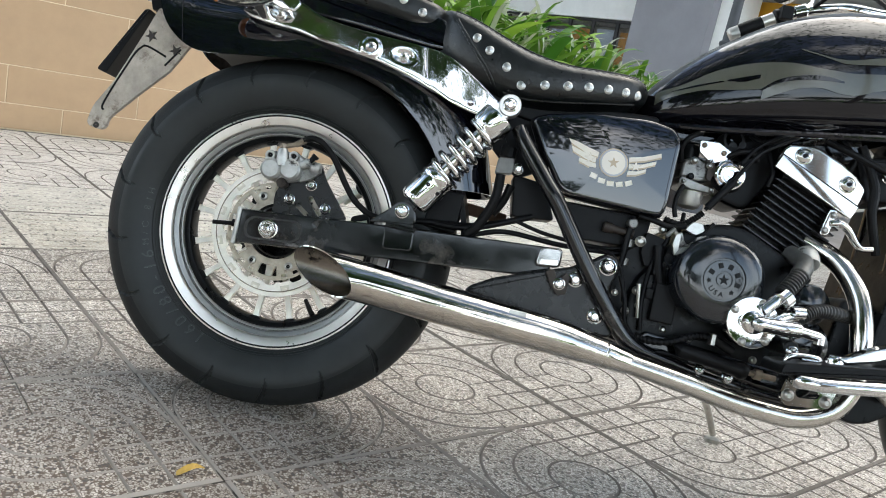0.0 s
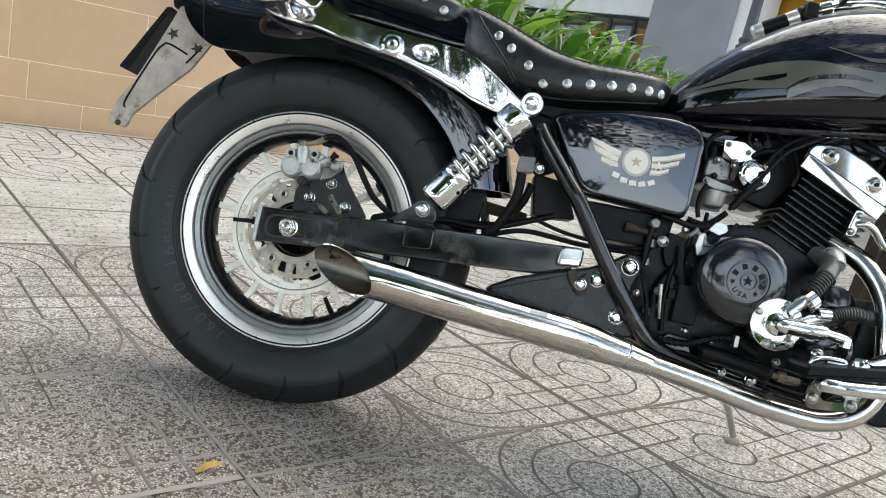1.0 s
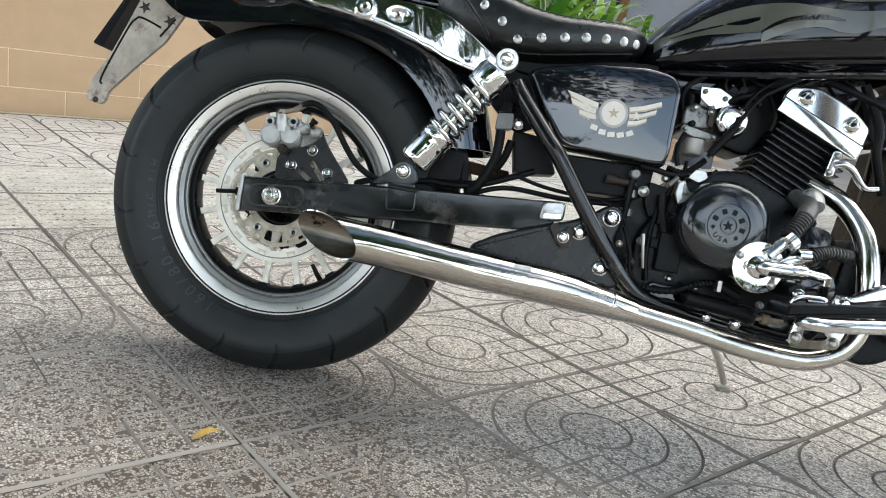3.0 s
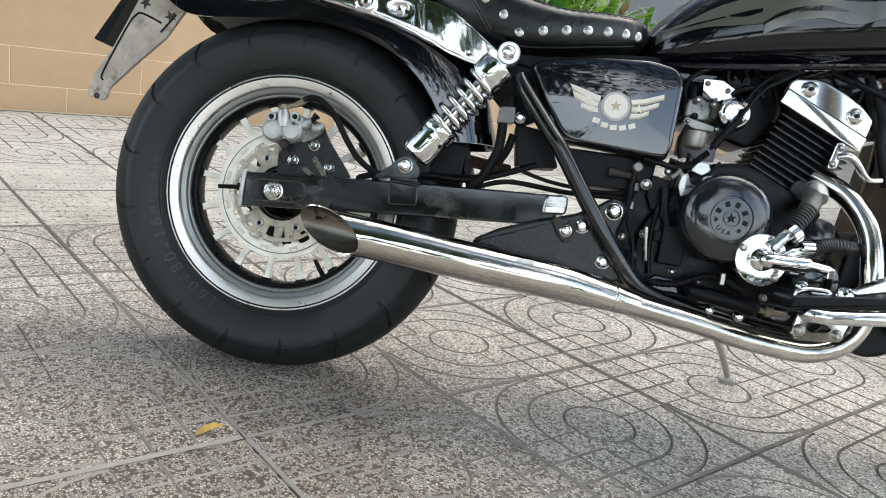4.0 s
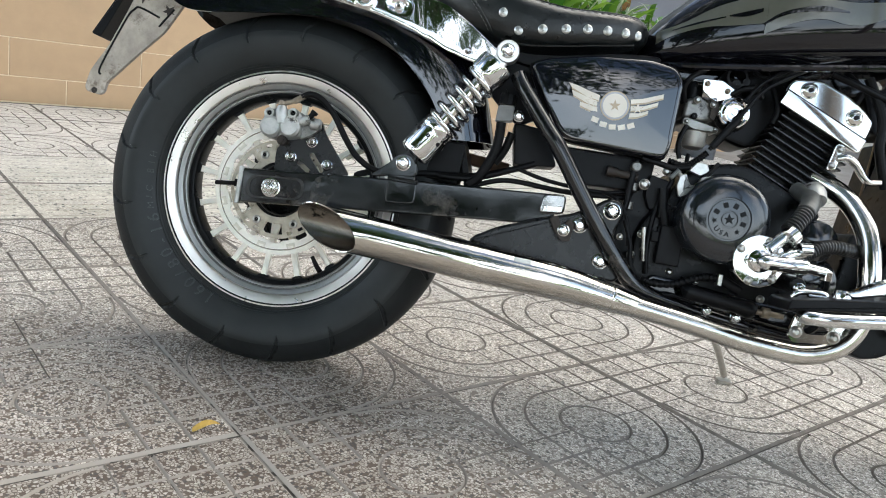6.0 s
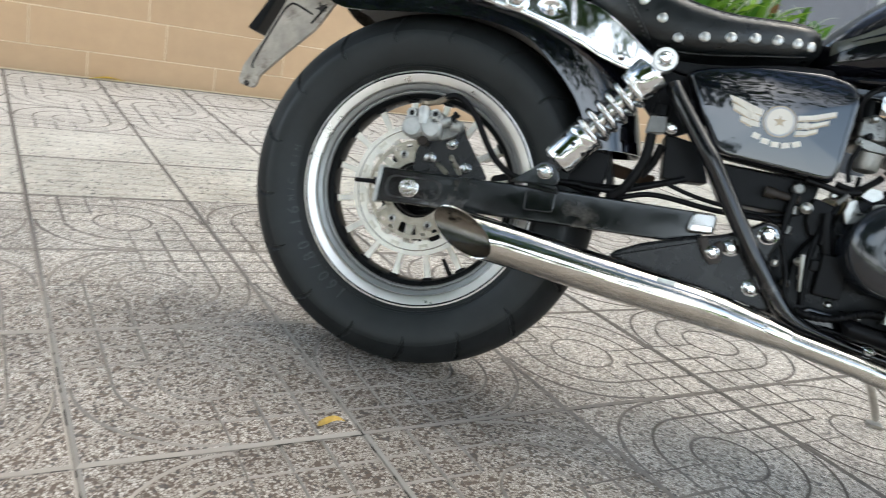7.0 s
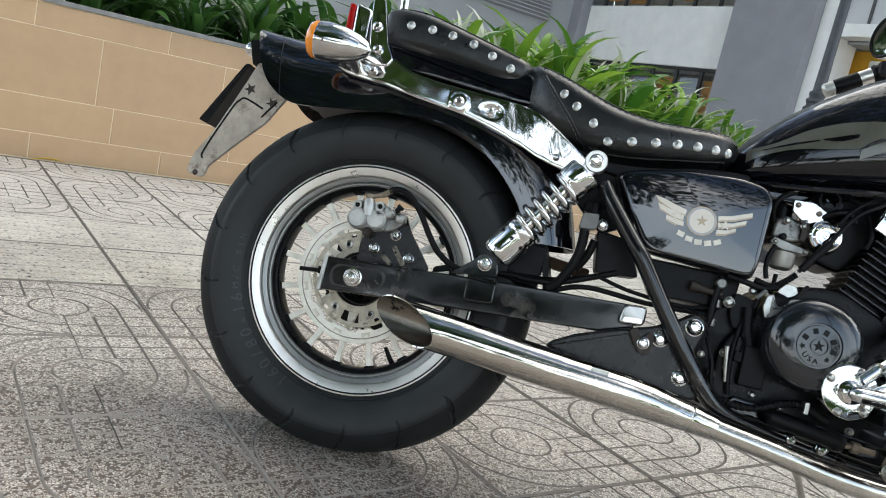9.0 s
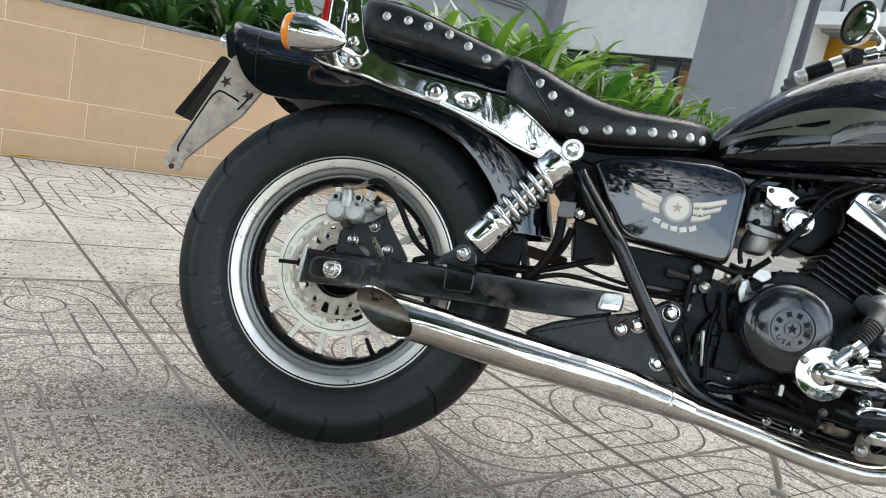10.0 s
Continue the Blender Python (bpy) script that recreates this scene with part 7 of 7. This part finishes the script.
# tail lamp, backrest bracket, reflector
bm = bmesh.new()
prism(bm, rounded([(-0.098, 0.705), (-0.072, 0.713), (-0.084, 0.774), (-0.090, 0.822), (-0.070, 0.824), (-0.055, 0.780), (-0.042, 0.738), (-0.026, 0.712), (-0.034, 0.698), (-0.06, 0.694)], 0.006), -0.112, -0.102, 0.003)
brk = part("backrest_bracket", bm, M["chrome"], bike, "chromed backrest bracket")
for x, z in ((-0.068, 0.764), (-0.057, 0.723)):
    bolt("bracket_bolt", x, -0.112, z, 0.0085, brk, M["chrome"], 0.008)
bm = bmesh.new()
tube(bm, [(-0.082, -0.107, 0.812), (-0.090, -0.104, 0.88), (-0.10, -0.09, 0.98), (-0.105, 0.0, 1.02), (-0.10, 0.09, 0.98), (-0.090, 0.104, 0.88), (-0.082, 0.107, 0.76)], 0.009, 14, 8)
part("sissy_bar", bm, M["chrome"], brk)
bm = bmesh.new()
prism(bm, rounded([(-0.132, 0.738), (-0.100, 0.738), (-0.104, 0.812), (-0.138, 0.820)], 0.008), -0.052, 0.052, 0.006, 3)
lamp = part("tail_lamp", bm, M["chrome"], bike, "chrome tail lamp with red lens")
bm = bmesh.new()
prism(bm, rounded([(-0.149, 0.742), (-0.133, 0.740), (-0.139, 0.818), (-0.152, 0.820)], 0.005), -0.048, 0.048, 0.004)
part("lens", bm, M["red"], lamp, "red lens")
bm = bmesh.new()
lathe(bm, [(0.0005, -0.334), (0.010, -0.332), (0.014, -0.326), (0.014, -0.31), (0.0005, -0.30)], 20, pose(0, -0.035, 0.694), axis="X")
ref = part("plate_lamp", bm, M["chrome"], bike, "small chrome plate lamp")
bm = bmesh.new()
prism(bm, rounded([(-0.325, 0.708), (-0.300, 0.715), (-0.285, 0.668), (-0.308, 0.662)], 0.005), -0.05, 0.05, 0.003)
part("plate_lamp_base", bm, M["plastic"], ref)
for x, z in ((-0.296, 0.6146), (-0.247, 0.5968)):
    bm = bmesh.new()
    prism(bm, star(x, z, 0.012, 50), -0.0565, -0.054)
    part("dirty_hole", bm, M["rust"], flap)
bm = bmesh.new()
cyl_y(bm, -0.3603, 0.4366, 0.0055, -0.05, -0.0562, 10, 0.001)
part("dirty_hole", bm, M["rust"], flap)

# seat seams: the piped top edge, the slanting panel seam and its stitches
def seat_skin(x, z, rows=FRONT, out=0.0):
    zb, zt, w = table(rows, x)
    v = min(0.985, abs((z - (zt + zb) / 2) / ((zt - zb) / 2))) ** (1 / 0.6)
    return Vector((x, -(w + out) * max(0.03, 1 - v * v) ** 0.275, z))


SLANT = [(0.243, 0.744), (0.264, 0.718), (0.284, 0.6945), (0.304, 0.672), (0.324, 0.648), (0.336, 0.632)]
bm = bmesh.new()
tube(bm, [seat_skin(x, z, out=-0.0008) for x, z in SLANT], 0.0020, 8, 6)
part("seam", bm, M["leather"], seat)
EDGE = [(x, table(FRONT, x)[1] - 0.0075) for x in (0.235, 0.27, 0.31, 0.35, 0.40, 0.45, 0.50, 0.54, 0.565)]
bm = bmesh.new()
tube(bm, [seat_skin(x, z, out=-0.0006) for x, z in EDGE], 0.0022, 8, 6)
part("piping", bm, M["leather"], seat)
LOWER = [(x, table(FRONT, x)[0] + 0.010) for x in (0.345, 0.38, 0.42, 0.46, 0.50, 0.54, 0.565)]
bm = bmesh.new()
tube(bm, [seat_skin(x, z, out=-0.0006) for x, z in LOWER], 0.0022, 8, 6)
part("piping", bm, M["leather"], seat)
M["thread"] = mat("grey waxed thread", (0.10, 0.10, 0.10), 0.6, 0, 60, 0.2)
bm = bmesh.new()
for line, shift in ((SLANT, (-0.004, -0.002)), (EDGE, (0.0, -0.0045))):
    pts = spline([seat_skin(x + shift[0], z + shift[1], out=0.0004) for x, z in line], 8)
    for a, b in zip(pts[::2], pts[1::2]):
        tube(bm, [a, b], 0.0007, 5, 1, False)
part("stitching", bm, M["thread"], seat, "grey stitching")
EDGE2 = [(x, table(REAR, x)[1] - 0.008) for x in (-0.045, 0.0, 0.05, 0.10, 0.15, 0.19)]
bm = bmesh.new()
tube(bm, [seat_skin(x, z, REAR, -0.0006) for x, z in EDGE2], 0.0022, 8, 6)
part("piping", bm, M["leather"], pillion)


# tyre size on the sidewall
def sidewall_text(text, radius, size, start, step, depth=0.0012):
    """Raised characters set round the sidewall, their feet towards the hub."""
    for i, ch in enumerate(text):
        if ch == " ":
            continue
        cu = bpy.data.curves.new("character", "FONT")
        cu.body, cu.size, cu.extrude, cu.align_x = ch, size, depth, "CENTER"
        tmp = new("character", cu)
        me = bpy.data.meshes.new_from_object(tmp.evaluated_get(bpy.context.evaluated_depsgraph_get()))
        bpy.data.objects.remove(tmp)
        me.materials.append(M["rubber_text"])
        ob = new("character", me)
        ob.parent = tyre
        ob.matrix_local = pose(AX, 0, AZ) @ pose(0, 0, 0, 0, start + step * i, 0) @ pose(0, table(side, radius - size * 0.36)[0] - 0.0004, radius - size * 0.36, 113, 0, 0)


M["rubber_text"] = mat("raised rubber lettering", (0.026, 0.029, 0.029), 0.45, 0, 30, 0.2)
sidewall_text("160/80-16", 0.2325, 0.030, -157.3, 5.6)
sidewall_text("M/C 81H", 0.2325, 0.016, -107, 3.8)

# air box behind the carburettor, and the small plate on the muffler
bm = bmesh.new()
prism(bm, rounded([(0.60, 0.50), (0.60, 0.62), (0.70, 0.635), (0.705, 0.56), (0.645, 0.545), (0.635, 0.50)], 0.012), -0.03, 0.08, 0.008)
part("air_box", bm, M["plastic"], bike)
bm = bmesh.new()
box(bm, 0.428, 0.456, MY - 0.0262, MY - 0.020, 0.2755, 0.2825, 0.001, 1)
part("muffler_tag", bm, M["cast"], muffler)

# dark plate behind the reservoir
bm = bmesh.new()
prism(bm, rounded([(0.325, 0.625), (0.415, 0.605), (0.445, 0.525), (0.400, 0.500), (0.372, 0.520), (0.345, 0.545)], 0.006), -0.075, -0.06, 0.003)
part("frame_gusset", bm, M["plastic"], bike)

# more hoses, wires and fixings between the frame and the engine
hose("overflow_hose", [(0.662, -0.105, 0.485), (0.668, -0.112, 0.45), (0.650, -0.116, 0.40), (0.645, -0.122, 0.34), (0.652, -0.124, 0.29)], 0.0042, bike)
hose("overflow_hose", [(0.690, -0.095, 0.50), (0.684, -0.108, 0.46), (0.666, -0.116, 0.41), (0.660, -0.122, 0.35)], 0.0036, bike)
hose("wire", [(0.560, -0.11, 0.412), (0.585, -0.128, 0.40), (0.604, -0.132, 0.37), (0.612, -0.132, 0.33)], 0.003, bike)
hose("wire", [(0.63, -0.125, 0.272), (0.66, -0.14, 0.262), (0.70, -0.142, 0.264), (0.735, -0.14, 0.258)], 0.003, bike)
hose("wire", [(0.68, -0.12, 0.42), (0.70, -0.13, 0.445), (0.72, -0.13, 0.47), (0.735, -0.12, 0.49)], 0.003, bike)
for x, z, r, y in ((0.655, 0.463, 0.006, -0.118), (0.668, 0.405, 0.005, -0.119), (0.690, 0.300, 0.0055, -0.119), (0.735, 0.292, 0.005, -0.12), (0.845, 0.282, 0.006, -0.12), (0.596, 0.343, 0.005, -0.136), (0.702, 0.478, 0.0055, -0.119)):
    bolt("small_bolt", x, y, z, r, engine, M["bolt_steel"], 0.007)
for x, z in ((0.609, 0.430), (0.606, 0.398)):
    bm = bmesh.new()
    rod(bm, (x, -0.104, z - 0.006), (x, -0.104, z + 0.006), 0.0082)
    part("hose_clip", bm, M["carb"], bike)
bm = bmesh.new()
prism(bm, rounded([(0.632, 0.455), (0.668, 0.448), (0.664, 0.405), (0.640, 0.395), (0.628, 0.42)], 0.006), -0.112, -0.09, 0.003)
part("switch_cover", bm, M["plastic"], bike)

# rear of the crankcase behind the hoses
bm = bmesh.new()
prism(bm, rounded([(0.588, 0.285), (0.596, 0.40), (0.615, 0.43), (0.66, 0.44), (0.66, 0.262), (0.61, 0.262)], 0.012), -0.098, 0.08, 0.006)
part("crankcase_rear", bm, M["satin"], engine)

# intake duct and ignition lead behind the carburettor
bm = bmesh.new()
prism(bm, rounded([(0.735, 0.545), (0.745, 0.640), (0.800, 0.668), (0.865, 0.672), (0.850, 0.600), (0.800, 0.530)], 0.015), -0.055, 0.05, 0.01)
part("intake_duct", bm, M["plastic"], bike, "black rubber intake duct")
bm = bmesh.new()
prism(bm, rounded([(0.60, 0.655), (0.98, 0.690), (0.99, 0.655), (0.86, 0.630), (0.70, 0.628), (0.60, 0.630)], 0.012), -0.05, 0.06, 0.006)
part("frame_spine", bm, M["frame_black"], bike, "black frame spine under the tank")
hose("ignition_lead", [(0.800, -0.070, 0.660), (0.812, -0.085, 0.630), (0.822, -0.092, 0.600), (0.818, -0.090, 0.575)], 0.0045, bike)
hose("vacuum_hose", [(0.775, -0.085, 0.655), (0.790, -0.100, 0.645), (0.815, -0.105, 0.652), (0.840, -0.100, 0.668)], 0.0040, bike)

# fittings of the carburettor
bm = bmesh.new()
prism(bm, rounded([(0.704, 0.596), (0.716, 0.600), (0.724, 0.582), (0.718, 0.560), (0.710, 0.564), (0.711, 0.584)], 0.003), -0.106, -0.101, 0.001, 1)
part("linkage", bm, M["rust"], carb)
hose("fuel_line", [(0.668, -0.095, 0.585), (0.660, -0.105, 0.605), (0.668, -0.108, 0.625), (0.69, -0.10, 0.64)], 0.0045, carb)
hose("vent_hose", [(0.676, -0.106, 0.545), (0.668, -0.112, 0.525), (0.667, -0.114, 0.505), (0.672, -0.114, 0.488)], 0.004, carb)
hose("vent_hose", [(0.735, -0.10, 0.605), (0.752, -0.108, 0.617), (0.772, -0.11, 0.622), (0.79, -0.10, 0.612)], 0.005, carb)
for x, z, r in ((0.744, 0.627, 0.010), (0.760, 0.633, 0.008), (0.778, 0.624, 0.009)):
    bm = bmesh.new()
    lathe(bm, [(0.0005, -0.05), (r, -0.05), (r, -0.098), (r * 0.75, -0.102), (0.0005, -0.102)], 18, pose(x, 0, z))
    part("vacuum_cap", bm, M["satin"], carb)
# cables and clips beside the clutch arm
hose("clutch_cable", [(0.612, -0.118, 0.478), (0.640, -0.122, 0.474), (0.664, -0.124, 0.470), (0.690, -0.128, 0.476)], 0.0050, bike)
bm = bmesh.new()
prism(bm, rounded([(0.688, 0.470), (0.700, 0.486), (0.716, 0.486), (0.722, 0.474), (0.708, 0.464)], 0.003), -0.128, -0.118, 0.001, 1)
part("cable_bracket", bm, M["bolt_steel"], lev)
for x, z, dx, dz in ((0.660, 0.452, 0.012, 0.016), (0.672, 0.462, 0.014, -0.006)):
    bm = bmesh.new()
    rod(bm, (x, -0.130, z), (x + dx, -0.130, z + dz), 0.0038, 8)
    part("arm_rod", bm, M["bolt_steel"], lev)
# connector and small switch between frame tube and engine
for x, z, h in ((0.652, 0.385, 0.024), (0.648, 0.345, 0.018)):
    bm = bmesh.new()
    box(bm, x, x + 0.018, -0.128, -0.110, z, z + h, 0.003, 2)
    part("connector", bm, M["plastic"], bike)
bm = bmesh.new()
tube(bm, [(0.634, -0.128, 0.366), (0.637, -0.128, 0.345), (0.643, -0.126, 0.31)], [0.0042, 0.0036, 0.003], 10, 4)
part("neutral_switch_rod", bm, M["bolt_steel"], bike)

# black belly cover in front of the engine
bm = bmesh.new()
prism(bm, rounded([(0.985, 0.30), (1.00, 0.228), (1.055, 0.205), (1.09, 0.213), (1.125, 0.238), (1.17, 0.30), (1.17, 0.42), (1.0, 0.42)], 0.015), -0.055, 0.10, 0.008)
belly = part("belly_cover", bm, M["satin"], bike, "black cover below the radiator")
bm = bmesh.new()
rod(bm, (1.085, -0.075, 0.272), (1.105, -0.075, 0.258), 0.010, 14)
part("cover_bolt", bm, M["bolt_steel"], belly)


# ---- pavement tiles ----
HALF, OFFS, GW, GD = 0.1938, (0.065, 0.13), 0.0031, 0.0042
SKEW = -0.027  # the columns of tiles were laid a little out of square


def tile_mesh(flip):
    """A tile with a small ring, quarter arcs in two opposite corners and a square grid of grooves in the other two."""
    bm = bmesh.new()

    def quad(a, b, c, d, groove):
        f = bm.faces.new([bm.verts.new(p) for p in (a, b, c, d)])
        f.material_index = 1 if groove else 0

    def strip(r):
        """Height at radius or offset r from the middle of the nearest groove."""
        d = min(abs(r - o) for o in (*OFFS, 0.190))
        return -GD if d < 1e-6 else 0.0

    for q in range(4):
        arcs = (q % 2 == 0) != flip
        turn = Matrix.Rotation(math.pi / 2 * q, 4, "Z")
        P = lambda x, y, z: turn @ Vector((x, y, z))
        n = 10
        limits = [0.0]
        for o in (OFFS if arcs else OFFS[:1]):
            limits += [o - GW, o, o + GW]
        if arcs:
            limits += [0.190 - GW, 0.190, 0.1936]
        for i in range(n):
            a0, a1 = math.pi / 2 * i / n, math.pi / 2 * (i + 1) / n
            for r0, r1 in zip(limits, limits[1:]):
                z0, z1 = strip(r0), strip(r1)
                quad(P(r0 * math.cos(a0), r0 * math.sin(a0), z0), P(r1 * math.cos(a0), r1 * math.sin(a0), z1), P(r1 * math.cos(a1), r1 * math.sin(a1), z1), P(r0 * math.cos(a1), r0 * math.sin(a1), z0), z0 < 0 or z1 < 0)
            rim = limits[-1]
            edge = HALF if arcs else OFFS[0] + GW
            k0, k1 = edge / max(math.cos(a0), math.sin(a0)), edge / max(math.cos(a1), math.sin(a1))
            quad(P(rim * math.cos(a0), rim * math.sin(a0), 0), P(k0 * math.cos(a0), k0 * math.sin(a0), 0), P(k1 * math.cos(a1), k1 * math.sin(a1), 0), P(rim * math.cos(a1), rim * math.sin(a1), 0), False)
        if not arcs:
            lines = [0.0, GW, OFFS[0] - GW, OFFS[0], OFFS[0] + GW, OFFS[1] - GW, OFFS[1], OFFS[1] + GW, HALF]
            low = (0.0, *OFFS)
            for x0, x1 in zip(lines, lines[1:]):
                for y0, y1 in zip(lines, lines[1:]):
                    if x1 <= OFFS[0] + GW + 1e-6 and y1 <= OFFS[0] + GW + 1e-6:
                        continue
                    H = lambda x, y: -GD if x in low or y in low else 0.0
                    hs = [H(x0, y0), H(x1, y0), H(x1, y1), H(x0, y1)]
                    quad(P(x0, y0, hs[0]), P(x1, y0, hs[1]), P(x1, y1, hs[2]), P(x0, y1, hs[3]), min(hs) < 0)
            # the outer side of the grooves that run along the axes of the tile
            for x0, x1 in zip(lines[4:], lines[5:]):
                quad(P(x0, 0, -GD), P(x1, 0, -GD), P(x1, 0, 0), P(x0, 0, 0), True)
                quad(P(0, x0, -GD), P(0, x1, -GD), P(0, x1, 0), P(0, x0, 0), True)
    bmesh.ops.remove_doubles(bm, verts=bm.verts, dist=1e-5)
    return close_tile(bm, "paver")


def close_tile(bm, key):
    """Adds the worn sides and makes the mesh."""
    s, e = HALF, 0.0052
    top = [(-s, -s), (s, -s), (s, s), (-s, s)]
    for i in range(4):
        (ax, ay), (bx, by) = top[i], top[(i + 1) % 4]
        k = 1 + e / s
        f = bm.faces.new([bm.verts.new(p) for p in ((ax, ay, 0), (bx, by, 0), (bx * k, by * k, -0.004), (ax * k, ay * k, -0.004))])
        f.material_index = 1
    bmesh.ops.recalc_face_normals(bm, faces=bm.faces)
    for f in bm.faces:
        if f.normal.z < 0:
            f.normal_flip()
    for v in bm.verts:
        v.co.x += SKEW * v.co.y
    me = bpy.data.meshes.new("paver")
    bm.to_mesh(me)
    bm.free()
    me.materials.append(M[key])
    me.materials.append(M["groove"])
    return me


def ribbed_mesh():
    """A cream guide tile with long grooves."""
    bm = bmesh.new()
    ys = [-HALF]
    for k in range(7):
        c = -HALF + 2 * HALF * (k + 0.5) / 7
        ys += [c - 0.007, c, c + 0.005]
    ys.append(HALF)
    xs = [-HALF, -HALF + 0.018, -HALF + 0.03, HALF - 0.03, HALF - 0.018, HALF]
    for i in range(len(xs) - 1):
        for j in range(len(ys) - 1):
            H = lambda a, b: -0.006 if b % 3 == 2 and 2 <= a <= 3 and 0 < b < len(ys) - 1 else 0.0
            f = bm.faces.new([bm.verts.new((xs[a], ys[b], H(a, b))) for a, b in ((i, j), (i + 1, j), (i + 1, j + 1), (i, j + 1))])
            f.material_index = 0
    bmesh.ops.remove_doubles(bm, verts=bm.verts, dist=1e-5)
    return close_tile(bm, "ribbed")


TILES = [tile_mesh(False), tile_mesh(True), ribbed_mesh()]
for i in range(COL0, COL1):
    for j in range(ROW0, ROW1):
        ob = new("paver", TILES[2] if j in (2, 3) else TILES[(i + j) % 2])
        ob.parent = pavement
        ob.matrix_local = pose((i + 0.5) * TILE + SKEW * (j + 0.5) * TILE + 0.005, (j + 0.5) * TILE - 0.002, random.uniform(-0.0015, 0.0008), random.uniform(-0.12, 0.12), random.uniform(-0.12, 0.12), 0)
